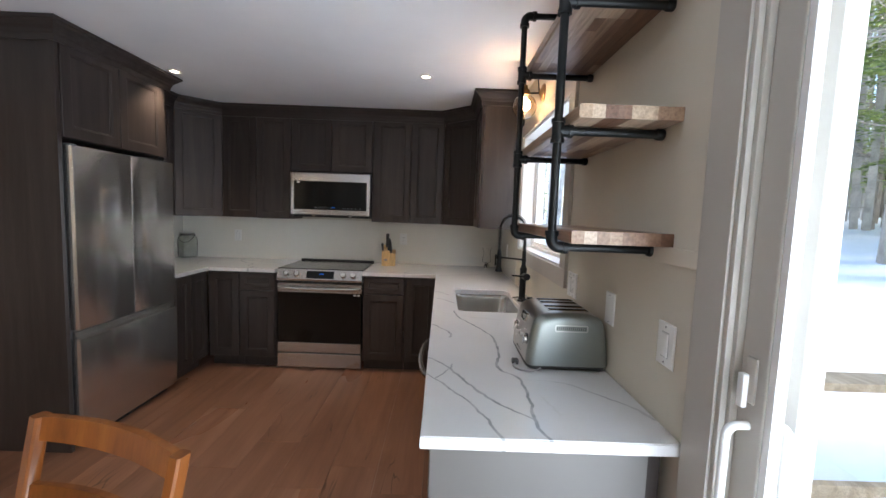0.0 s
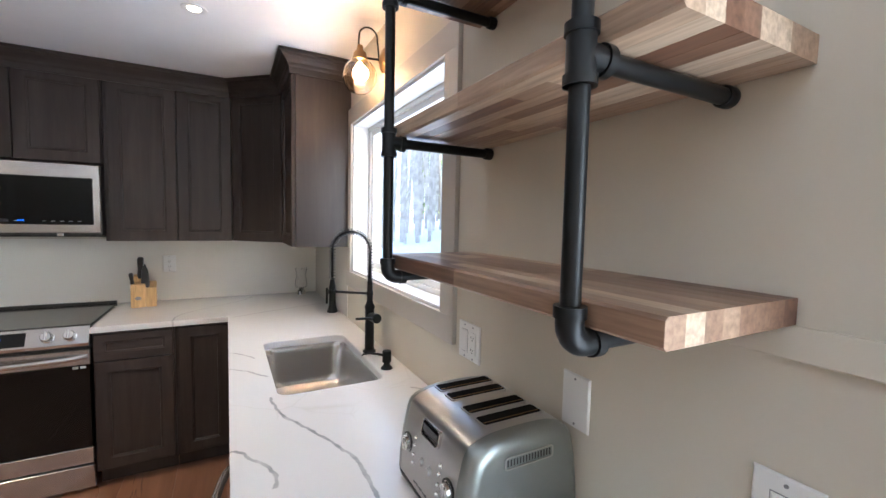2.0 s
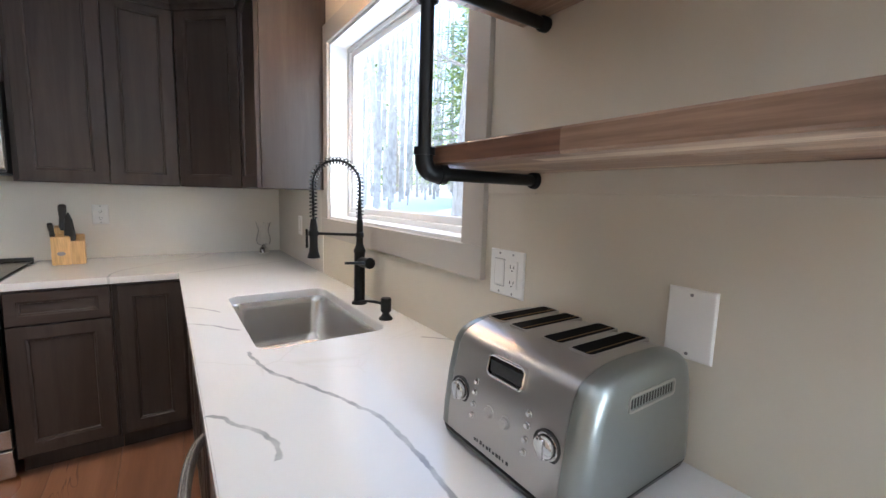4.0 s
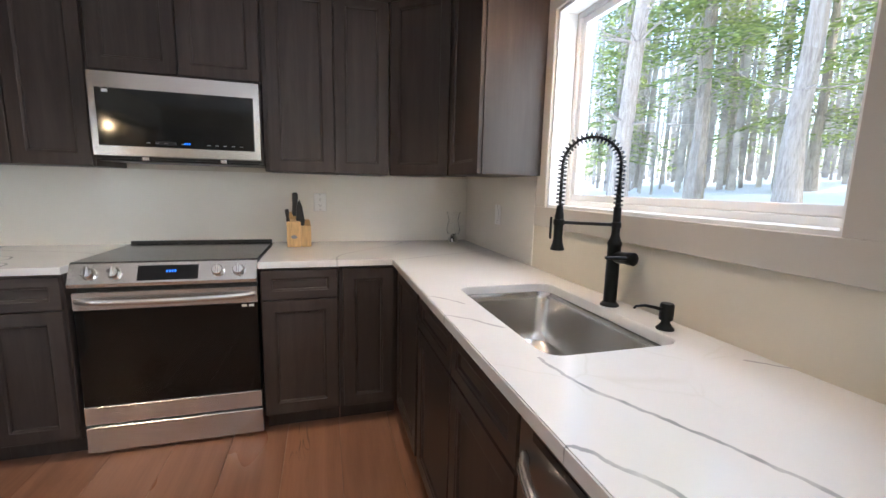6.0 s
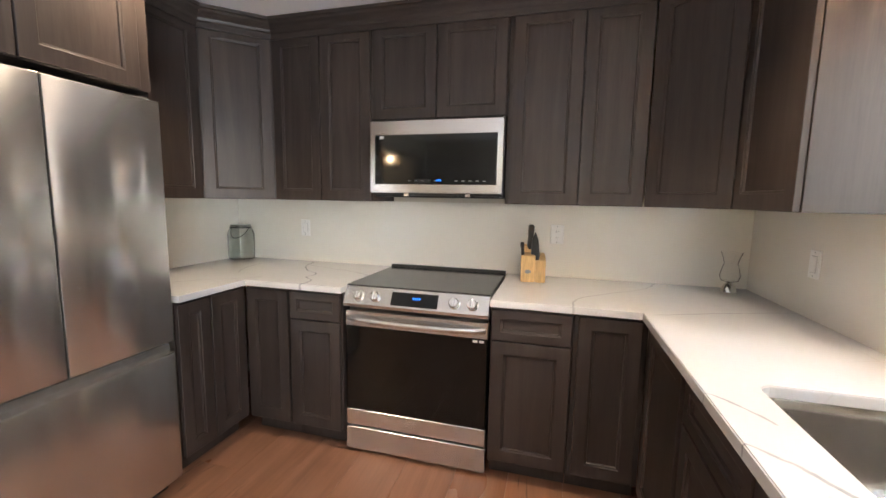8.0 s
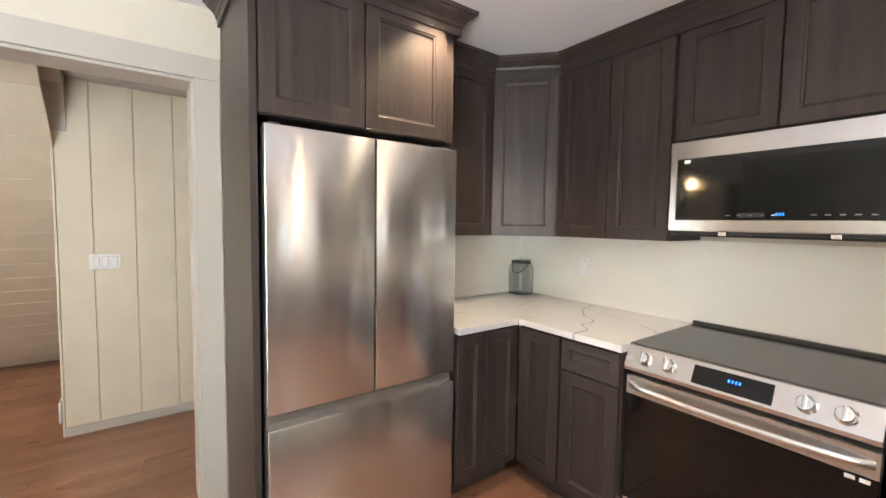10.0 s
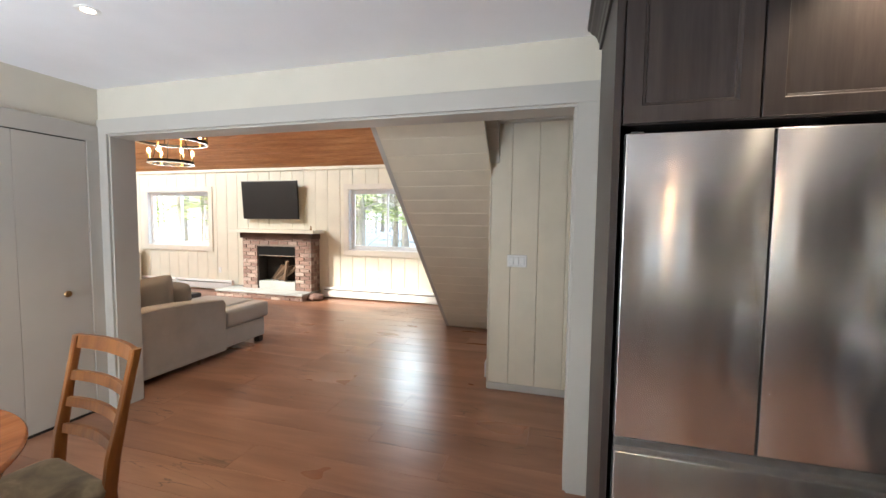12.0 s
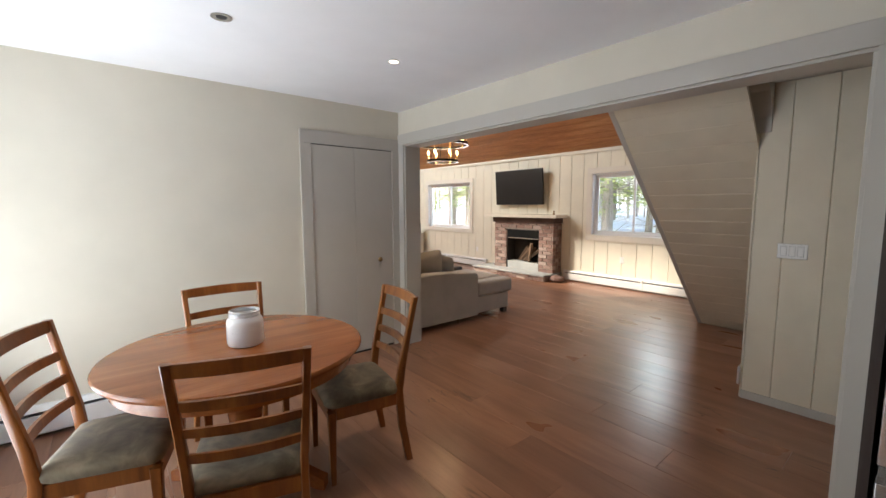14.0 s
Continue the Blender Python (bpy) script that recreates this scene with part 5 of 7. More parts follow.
# ---- sconce ----
def sconce():
    root = thing("wall_lamp", "brass wall lamp with a clear glass globe, lit", "wall lamp", (E, 2.44, 2.245))
    part("backplate", lathe(bmesh.new(), [(0.055, 0), (0.055, 0.006), (0.045, 0.014), (0.03, 0.018), (0.012, 0.03)], 28, pose(-0.001, 0, 0, 0, -90, 0)), MAT_BRONZE, root, smooth=True)
    part("arm", tube(bmesh.new(), [(-0.02, 0, -0.002), (-0.115, 0, -0.008)], 0.005, 10), MAT_BLACK, root, smooth=True)
    hook = [(-0.03, 0, 0.0), (-0.035, 0, 0.05)] + arc((-0.080, 0, 0.085), (1, 0, 0), (0, 0, 1), 0.042, -10, 180, 12) + [(-0.124, 0, 0.05), (-0.120, 0, 0.02)]
    part("hook", tube(bmesh.new(), hook, 0.004, 8), MAT_BLACK, root, smooth=True)
    part("socket", lathe(bmesh.new(), [(0.012, 0.042), (0.016, 0.020), (0.028, 0.010), (0.032, -0.010), (0.036, -0.022), (0.030, -0.024)], 24, Matrix.Translation((-0.118, 0, 0))), MAT_BRONZE, root, smooth=True)
    gp = [(0.034, -0.022)] + [(0.076 * math.cos(radians(a)), -0.092 + 0.078 * math.sin(radians(a))) for a in range(58, -71, -8)]
    inner = [(r - 0.0035, z + (0.001 if z < -0.1 else 0)) for r, z in gp[::-1]]
    gb = bmesh.new()
    rings(gb, [[Vector((-0.118 + r * math.cos(2 * math.pi * k / 28), r * math.sin(2 * math.pi * k / 28), z)) for k in range(28)] for r, z in gp + inner], False, False)
    gl = part("globe", gb, MAT_GLOBE, root, "clear glass globe", True)
    gl.visible_shadow = False
    part("bulb", lathe(bmesh.new(), [(0.008, -0.030), (0.014, -0.045), (0.021, -0.066), (0.020, -0.090), (0.012, -0.108), (0.002, -0.112)], 18, Matrix.Translation((-0.118, 0, 0))), MAT_BULB, root, "glowing bulb", True)


sconce()
for x, y in DOWNLIGHTS + [(-0.93, -0.245)]:
    lit = (x, y) != (-0.93, -0.245)
    root = thing("downlight", "round recessed ceiling light, " + ("lit" if lit else "switched off"), "ceiling light", (x, y, CEIL), 0, "recessed ceiling lights")
    part("trim_ring", rings(bmesh.new(), [[(r * math.cos(2 * math.pi * k / 28), r * math.sin(2 * math.pi * k / 28), z) for k in range(28)] for r, z in ((0.050, -0.001), (0.050, -0.004), (0.040, -0.006), (0.030, -0.004), (0.0265, -0.002))], False, False), MAT_WHITE if lit else MAT_STEEL, root, smooth=True)
    lens = lathe(bmesh.new(), [(0.026, -0.0015), (0.026, -0.003), (0.001, -0.003)], 24)
    part("lens", lens, MAT_DOWN if lit else MAT_KEYDARK, root)


# ---- wall plates ----
def plate(kind, where, turn, w, h, label, slots):
    root = thing(kind, label, "outlet" if kind == "outlet" else "switch", where, turn, "wall plates")
    bm = bmesh.new()
    slab(bm, -w / 2, w / 2, -h / 2, h / 2, [(0, -0.001), (0, -0.003), (0.002, -0.006), (0.004, -0.0065)])
    part("plate", bm, MAT_PLATE, root)
    for i, s in enumerate(slots):
        cx = (i - (len(slots) - 1) / 2) * 0.046
        if s == "r":
            bm = bmesh.new()
            slab(bm, cx - 0.0165, cx + 0.0165, -0.033, 0.033, [(0, -0.0066), (0, -0.0075), (0.003, -0.0095)])
            part("rocker", bm, MAT_PLATE, root)
            part("gap", boxed(cx - 0.0178, cx + 0.0178, -0.0069, -0.0066, -0.0345, 0.0345), MAT_KEY, root)
        elif s == "o":
            bm = bmesh.new()
            slab(bm, cx - 0.0165, cx + 0.0165, -0.033, 0.033, [(0, -0.0066), (0, -0.0085), (0.001, -0.009)])
            part("socket", bm, MAT_PLATE, root)
            for dz in (-0.019, 0.019):
                for dx in (-0.006, 0.006):
                    part("slot", boxed(cx + dx - 0.001, cx + dx + 0.001, -0.0094, -0.0088, dz - 0.004, dz + 0.004), MAT_BLACKPLASTIC, root)
                part("slot", boxed(cx - 0.002, cx + 0.002, -0.0094, -0.0088, dz - 0.011, dz - 0.008), MAT_BLACKPLASTIC, root)
        for dz in (-0.048, 0.048):
            part("screw", lathe(bmesh.new(), [(0.0028, 0.0064), (0.0028, 0.0074), (0.0005, 0.0076)], 10, pose(cx, 0, dz, 90, 0, 0)), MAT_KEY, root)
    return root


plate("outlet", (-0.402, N - 0.0035, 1.176), 0, 0.078, 0.116, "white wall outlet over the counter", "o")
plate("outlet", (-2.140, N - 0.0035, 1.155), 0, 0.072, 0.116, "white blank switch plate over the counter", "r")
plate("switch", (WK + 0.003, 3.33, 1.150), 90, 0.072, 0.116, "white light switch beside the refrigerator", "r")
plate("switch", (E - 0.003, 3.500, 1.140), -90, 0.072, 0.116, "white wall switch in the corner", "r")
plate("outlet", (E, 1.648, 1.155), -90, 0.118, 0.114, "white double plate with a switch and an outlet", "ro")
plate("switch", (E, 1.220, 1.145), -90, 0.074, 0.116, "white blank wall plate", "b")
plate("switch", (E, 0.853, 1.133), -90, 0.080, 0.118, "white rocker switch beside the patio door", "r")
plate("switch", (PW, 1.522, 1.140), 90, 0.165, 0.104, "white triple light switch on the panelled wall", "rrr")
plate("outlet", (LRW, -4.95, 0.42), 90, 0.072, 0.116, "white wall outlet above the baseboard heater", "o")
plate("outlet", (LRW, -1.33, 0.50), 90, 0.072, 0.116, "white wall outlet under the window", "o")


# ---- small things on the counter ----
def knife_block():
    root = thing("knife_block", "light beech knife block with black handled knives", "knife block", (-0.592, 3.842, CT), 6)
    front = bmesh.new()
    rings(front, [[(x, 0, 0.0), (x, 0.065, 0.0), (x + (0.004 if x else 0), 0.060, 0.135), (x, 0.006, 0.122)] for x in (0.0, 0.072)])
    bmesh.ops.bevel(front, geom=front.edges[:], offset=0.003, segments=2, affect="EDGES")
    part("block", front, MAT_BLOCK, root)
    side = bmesh.new()
    rings(side, [[(x, 0.002, 0.0), (x, 0.125, 0.0), (x, 0.120, 0.128), (x, 0.085, 0.126), (x, 0.020, 0.106), (x, 0.004, 0.104)] for x in (0.0725, 0.125)])
    bmesh.ops.bevel(side, geom=side.edges[:], offset=0.003, segments=2, affect="EDGES")
    part("block", side, MAT_BLOCK, root)
    back = bmesh.new()
    rings(back, [[(x, 0.066, 0.0), (x, 0.122, 0.0), (x, 0.118, 0.168), (x, 0.070, 0.160)] for x in (0.012, 0.072)])
    bmesh.ops.bevel(back, geom=back.edges[:], offset=0.003, segments=2, affect="EDGES")
    part("block", back, MAT_BLOCK, root)
    for x, y, z, ln, lx, ly, w in ((0.010, 0.035, 0.112, 0.075, 14, -6, 0.010), (0.045, 0.085, 0.150, 0.115, 8, 2, 0.015)):
        k = bmesh.new()
        loops = []
        for u, f in ((0, 0.8), (0.15, 1.0), (0.5, 0.85), (0.8, 1.05), (0.95, 1.0), (1.0, 0.6)):
            loops.append([(a_ * w * f, b_ * w * 1.3 * f, u * ln) for a_, b_ in ((-0.7, -1), (0.7, -1), (1, -0.6), (1, 0.6), (0.7, 1), (-0.7, 1), (-1, 0.6), (-1, -0.6))])
        rings(k, loops)
        kn = part("knife", k, MAT_BLACKPLASTIC, root, "black knife handle", True, pose(x, y, z, lx, ly, 0))
        part("end_cap", boxed(-w * 0.9, w * 0.9, -w * 1.2, w * 1.2, ln * 0.80, ln * 0.90, bevel=0.003), MAT_CHROME, kn)
    sh = bmesh.new()
    loops = []
    for x, g in ((-0.008, 0.004), (-0.004, 0), (0.004, 0), (0.008, 0.004)):
        loops.append([(x, 0.0 + g, 0.0), (x, 0.022, -0.006 + g), (x, 0.046 - g, 0.03), (x, 0.050 - g, 0.11), (x, 0.036, 0.142 - g), (x, 0.018 + g, 0.11), (x, 0.0 + g, 0.04)])
    rings(sh, loops)
    part("scissors", sh, MAT_BLACKPLASTIC, root, "dark grey scissors handle", True, pose(0.088, 0.010, 0.090, 0, 12, 62))
    part("emblem", lathe(bmesh.new(), [(0.013, 0.0), (0.013, 0.0012), (0.001, 0.0012)], 20, pose(0.036, 0.0022, 0.050, 90, 0, 0) @ Matrix.Diagonal((1.2, 0.7, 1, 1))), MAT_KEY, root, "small oval metal badge")
    return root


knife_block().scale = (1.1, 1.15, 1.22)


def glass_jar():
    root = thing("glass_jar", "clear ribbed glass jar with a wire bail handle, empty", "jar", (-2.60, 3.96, CT))
    root.scale = (1.42, 1.42, 1.36)
    pr = [(0.045, 0.002), (0.058, 0.006), (0.062, 0.02), (0.062, 0.135), (0.056, 0.158), (0.046, 0.168), (0.046, 0.182), (0.049, 0.185)]
    full = pr + [(r - 0.004, z) for r, z in pr[::-1][1:-1]] + [(0.03, 0.008)]
    gb = bmesh.new()
    loops = []
    for r, z in full:
        loops.append([((r + (0.0012 * math.cos(k * math.pi) if 0.02 < z < 0.14 else 0)) * math.cos(2 * math.pi * k / 40), (r + (0.0012 * math.cos(k * math.pi) if 0.02 < z < 0.14 else 0)) * math.sin(2 * math.pi * k / 40), z) for k in range(40)])
    rings(gb, loops, True, True)
    part("body", gb, MAT_JARGLASS, root, "ribbed glass", True)
    part("rim_wire", tube(bmesh.new(), arc((0, 0, 0.172), (1, 0, 0), (0, 1, 0), 0.049, 0, 359, 28), 0.003, 6), MAT_BLACK, root, smooth=True)
    hd = [Vector((0.05 * math.cos(radians(a)), 0.05 * math.sin(radians(a)) * 0.3 - 0.055 * math.sin(radians(a)), 0.172 - 0.055 * math.sin(radians(a)))) for a in range(0, 181, 12)]
    part("handle", tube(bmesh.new(), hd, 0.002, 6), MAT_BLACK, root, "wire bail handle", True)


MAT_JARGLASS = glass("ribbed_jar_glass", (0.93, 0.96, 0.95), 0.02)
glass_jar()


def little_bottle():
    root = thing("glass_vase", "slim clear glass vase with a silver ball at its foot", "ornament", (0.47, 3.93, CT))
    root.scale = (1.3, 1.3, 1.25)
    part("globe", lathe(bmesh.new(), [(0.02, 0), (0.028, 0.008), (0.022, 0.03), (0.01, 0.045), (0.003, 0.05)], 20), MAT_CHROME, root, "silver ball foot", True)
    out = [(0.012, 0.046), (0.030, 0.052), (0.036, 0.075), (0.030, 0.105), (0.024, 0.125), (0.030, 0.150), (0.038, 0.172)]
    full = out + [(r - 0.002, z) for r, z in out[::-1][:-1]] + [(0.004, 0.050)]
    part("vase", lathe(bmesh.new(), full, 28), MAT_GLASS, root, "clear glass body", True)


little_bottle()


# ---- baseboard heaters ----
def heater(x, y, turn, length, label):
    root = thing("baseboard_heater", label, "heater", (x, y, 0), turn)
    prof = [(0.0, 0.02), (-0.045, 0.02), (-0.058, 0.03), (-0.060, 0.14), (-0.052, 0.15)]
    part("front", rings(bmesh.new(), [[(xx, -0.045, 0.03), (xx, -0.058, 0.03), (xx, -0.060, 0.145), (xx, -0.048, 0.15)] for xx in (0, length)]), MAT_WHITE, root)
    part("hood", rings(bmesh.new(), [[(xx, -0.001, 0.205), (xx, -0.035, 0.205), (xx, -0.060, 0.180), (xx, -0.060, 0.172), (xx, -0.033, 0.195), (xx, -0.001, 0.195)] for xx in (0, length)]), MAT_WHITE, root)
    part("backplate", boxed(0.002, length - 0.002, -0.006, -0.001, 0.01, 0.194), MAT_WHITE, root)
    part("heating_element", boxed(0.03, length - 0.03, -0.042, -0.008, 0.05, 0.155), MAT_KEYDARK, root)
    n = max(1, int(length / 1.2))
    for k in range(n + 1):
        a = k * (length - 0.03) / n
        part("joint_cover", boxed(a, a + 0.03, -0.0635, -0.001, 0.018, 0.208, bevel=0.002), MAT_WHITE, root)


heater(E - 0.05, S, 180, 2.30, "white metal baseboard heater along the dining wall")
heater(LRW, -2.48, 90, 4.6, "white metal baseboard heater under the window, in sunshine")
heater(LRW, -9.0, 90, 4.4, "white metal baseboard heater along the panelled wall")


# ---- dining ----
TX, TY, TH = -0.905, -0.095, 0.757


def table():
    root = thing("dining_table", "round cherry brown wooden pedestal dining table", "table", (TX, TY, 0))
    part("tabletop", lathe(bmesh.new(), [(0.560, TH - 0.034), (0.590, TH - 0.030), (0.600, TH - 0.018), (0.600, TH - 0.010), (0.594, TH - 0.002), (0.585, TH)], 72), MAT_TABLE, root, "round glossy top", True)
    part("apron", lathe(bmesh.new(), [(0.53, TH - 0.105), (0.545, TH - 0.100), (0.545, TH - 0.036), (0.53, TH - 0.036)], 72), MAT_TABLE, root, smooth=True)
    part("pedestal", lathe(bmesh.new(), [(0.10, 0.10), (0.10, 0.16), (0.075, 0.19), (0.06, 0.24), (0.075, 0.32), (0.085, 0.42), (0.07, 0.52), (0.09, 0.58), (0.10, 0.65)], 32), MAT_TABLE, root, smooth=True)
    for k in range(4):
        a = radians(45 + 90 * k)
        u = Vector((math.cos(a), math.sin(a), 0))
        v = Vector((-u.y, u.x, 0))
        loops = []
        for s, z, hh, ww in ((0.06, 0.17, 0.06, 0.03), (0.18, 0.14, 0.05, 0.028), (0.30, 0.075, 0.04, 0.026), (0.38, 0.04, 0.035, 0.028), (0.42, 0.03, 0.028, 0.03)):
            c = u * s + Vector((0, 0, z))
            loops.append([c + v * ww + Vector((0, 0, hh)), c - v * ww + Vector((0, 0, hh)), c - v * ww - Vector((0, 0, min(hh, z - 0.002))), c + v * ww - Vector((0, 0, min(hh, z - 0.002)))])
        part("leg", rings(bmesh.new(), loops), MAT_TABLE, root)


table()


def dining_chair():
    """Faces local -y, origin on the floor under the seat's middle."""
    root = thing("dining_chair", "honey brown ladder back wooden chair with a grey green suede seat", "chair", group="dining chairs")
    W, SH = 0.225, 0.445
    for sx in (-1, 1):
        # back leg sweeps up into the back post
        pts = [(0.205 * sx, 0.245, 0.0), (0.200 * sx, 0.205, 0.22), (0.196 * sx, 0.190, 0.42), (0.200 * sx, 0.205, 0.55), (0.210 * sx, 0.245, 0.75), (0.218 * sx, 0.288, 0.955)]
        loops = []
        for i, p in enumerate(pts):
            w, d = (0.016, 0.018) if i in (0,) else (0.016, 0.022) if i < 4 else (0.015, 0.016)
            c = Vector(p)
            loops.append([c + Vector((a * w, b * d, 0)) for a, b in ((-1, -0.7), (-0.7, -1), (0.7, -1), (1, -0.7), (1, 0.7), (0.7, 1), (-0.7, 1), (-1, 0.7))])
        part("leg", rings(bmesh.new(), loops), MAT_CHAIR, root, smooth=True)
        loops = []
        for z, w in ((0.0, 0.014), (0.25, 0.018), (0.40, 0.022)):
            c = Vector((0.205 * sx, -0.195, z))
            loops.append([c + Vector((a * w, b * w, 0)) for a, b in ((-1, -0.8), (-0.8, -1), (0.8, -1), (1, -0.8), (1, 0.8), (0.8, 1), (-0.8, 1), (-1, 0.8))])
        part("leg", rings(bmesh.new(), loops), MAT_CHAIR, root, smooth=True)
        part("seat_rail", boxed(0.193 * sx - 0.011, 0.193 * sx + 0.011, -0.185, 0.185, 0.345, 0.41, bevel=0.003), MAT_CHAIR, root)
    part("seat_rail", boxed(-0.190, 0.190, -0.209, -0.187, 0.345, 0.41, bevel=0.003), MAT_CHAIR, root)
    part("seat_rail", boxed(-0.190, 0.190, 0.180, 0.200, 0.345, 0.41, bevel=0.003), MAT_CHAIR, root)
    # four curved slats
    for z0, z1, t in ((0.903, 0.954, 0.011), (0.772, 0.809, 0.009), (0.666, 0.702, 0.009), (0.560, 0.596, 0.009)):
        loops = []
        for k in range(11):
            u = k / 10 * 2 - 1
            def yb(z):
                zz = [0.42, 0.55, 0.75, 0.955]
                yy = [0.190, 0.205, 0.245, 0.288]
                return float(np.interp(z, zz, yy))
            bow = 0.030 * (1 - u * u)
            hw = (0.200 if z0 < 0.7 else 0.207) if z0 < 0.88 else 0.228
            x = u * hw
            rise = 0.005 * (1 - u * u) if z0 > 0.88 else 0.004 * (1 - u * u)
            loops.append([(x, yb(z0) + bow - t, z0), (x, yb(z1) + bow - t, z1 + rise), (x, yb(z1) + bow + t * 0.6, z1 + rise), (x, yb(z0) + bow + t * 0.6, z0)])
        part("slat", rings(bmesh.new(), loops), MAT_CHAIR, root, smooth=True)
    seat = bmesh.new()
    loops = []
    for g, z in ((-0.006, 0.411), (0.004, 0.425), (0.006, 0.445), (-0.004, 0.463), (-0.03, 0.474), (-0.08, 0.480), (-0.15, 0.483)):
        loops.append([(x, y, z) for x, y in rounded(-0.212 - g, 0.212 + g, -0.218 - g, 0.190 + g, 0.045, 5)])
    rings(seat, loops)
    part("seat", seat, MAT_SUEDE, root, "mottled grey green suede cushion", True)
    return root


def suede_material():
    m = Mat("grey_green_suede")
    a = m.noise(m.coords((1, 1, 1)), 6, 4, 0.55, 0.6)
    b = m.noise(m.coords((1, 1, 1)), 220, 3)
    col = m.ramp(a, (0.34, (0.070, 0.054, 0.033)), (0.5, (0.145, 0.115, 0.070)), (0.66, (0.26, 0.21, 0.135)))
    m.bump(b, 0.2, 0.001)
    return m.set(col, 0.95, 0.0, **{"Sheen Weight": 0.15})


MAT_SUEDE = suede_material()


def place_chair(first, bx, by, face):
    """The middle of the back's top at (bx, by), facing the given heading (degrees from +x)."""
    f = Vector((math.cos(radians(face)), math.sin(radians(face)), 0))
    c = Vector((bx, by, 0)) + f * 0.288
    return pose(c.x, c.y, 0, 0, 0, face + 90)


c1 = dining_chair()
spots = [(-0.728, 0.645, 180 + 72), (-1.752, 0.085, -9.5), (-0.968, -0.775, 90), (-0.107, -0.19, 161.5)]
c1.matrix_world = place_chair(c1, *spots[0])
for s in spots[1:]:
    copy_thing(c1, place_chair(c1, *s))


def jar():
    root = thing("canister", "white glazed mason jar canister, open, on the table", "jar", (-0.925, -0.095, TH))
    pr = [(0.070, 0.0), (0.082, 0.006), (0.087, 0.02), (0.087, 0.118), (0.084, 0.134), (0.076, 0.145), (0.071, 0.150), (0.071, 0.154), (0.074, 0.156), (0.074, 0.162), (0.071, 0.164), (0.071, 0.172), (0.074, 0.175), (0.071, 0.180)]
    full = pr + [(r - 0.006, z) for r, z in pr[::-1][:-1]] + [(0.002, 0.008)]
    part("body", lathe(bmesh.new(), full, 40), MAT_CERAMIC, root, smooth=True)
    em = bmesh.new()
    for z, n, w in ((0.100, 5, 0.006), (0.078, 6, 0.0065), (0.040, 3, 0.009)):
        for k in range(n):
            a = radians(62 + (k - n / 2) * 9)
            c = Vector((0.0873 * math.cos(a), 0.0873 * math.sin(a), z + 0.003 * math.sin(k * 2.1)))
            lathe(em, [(w / 2, -0.002), (w / 2.4, 0.001), (0.0005, 0.0014)], 8, Matrix.Translation(c) @ Vector((math.cos(a), math.sin(a), 0)).to_track_quat("Z", "Y").to_matrix().to_4x4() @ Matrix.Diagonal((0.7, 1.5, 1, 1)))
    part("relief", em, MAT_CERAMIC, root, "raised unreadable lettering", True)


MAT_CERAMIC = plain("white_glaze", (0.80, 0.79, 0.78), 0.18, vary=0.01, grain=20)
jar()


# ---- living room ----
def bricks(parent, origin, x0, x1, z0, z1, depth, hole=None, long=0.20, high=0.062, joint=0.010, mat=None):
    """Brick courses on a wall that faces +x at origin's x; runs along y. Shares meshes between alike bricks."""
    cache = {}
    z, row = z0, 0
    while z < z1 - 0.01:
        zt = min(z + high, z1)
        spans = [(x0, x1)]
        if hole and z < hole[3] - 0.01 and zt > hole[2] + 0.01:
            spans = [(x0, hole[0]), (hole[1], x1)]
        for a, b in spans:
            y = a
            first = long / 2 if row % 2 else long
            while y < b - 0.012:
                ye = min(y + first, b)
                if b - ye < 0.04:
                    ye = b
                key = (round(ye - y - joint, 3), round(zt - z, 3))
                if key not in cache:
                    bm = bmesh.new()
                    w, h = key[0] / 2, key[1] / 2
                    rings(bm, [[(xx, -w + g, -h + g), (xx, w - g, -h + g), (xx, w - g, h - g), (xx, -w + g, h - g)] for xx, g in ((-depth, 0), (-0.004, 0), (0, 0.004))])
                    cache[key] = mesh_of("brick", bm, mat)
                ob = new("brick", cache[key])
                ob.parent = parent
                ob.matrix_basis = pose(origin[0] + random.uniform(-0.003, 0.003), origin[1] + (y + ye) / 2, origin[2] + (z + zt) / 2)
                y, first = ye + (joint if ye < b else 1), long
        z, row = zt + joint, row + 1


def brick_material():
    m = Mat("old_red_brick")
    oi = m.nt.nodes.new("ShaderNodeObjectInfo")
    a = m.noise(m.coords((1, 1, 1)), 30, 4)
    col = m.ramp(oi.outputs["Random"], (0.0, (0.19, 0.125, 0.11)), (0.3, (0.26, 0.165, 0.14)), (0.55, (0.33, 0.24, 0.21)), (0.8, (0.43, 0.36, 0.325)), (1.0, (0.25, 0.18, 0.16)))
    col = m.mix(0.6, col, m.ramp(a, (0.3, (0.6, 0.58, 0.56)), (0.7, (1.2, 1.15, 1.1))), "MULTIPLY")
    m.bump(a, 0.5, 0.003)
    return m.set(col, 0.9, 0.0)


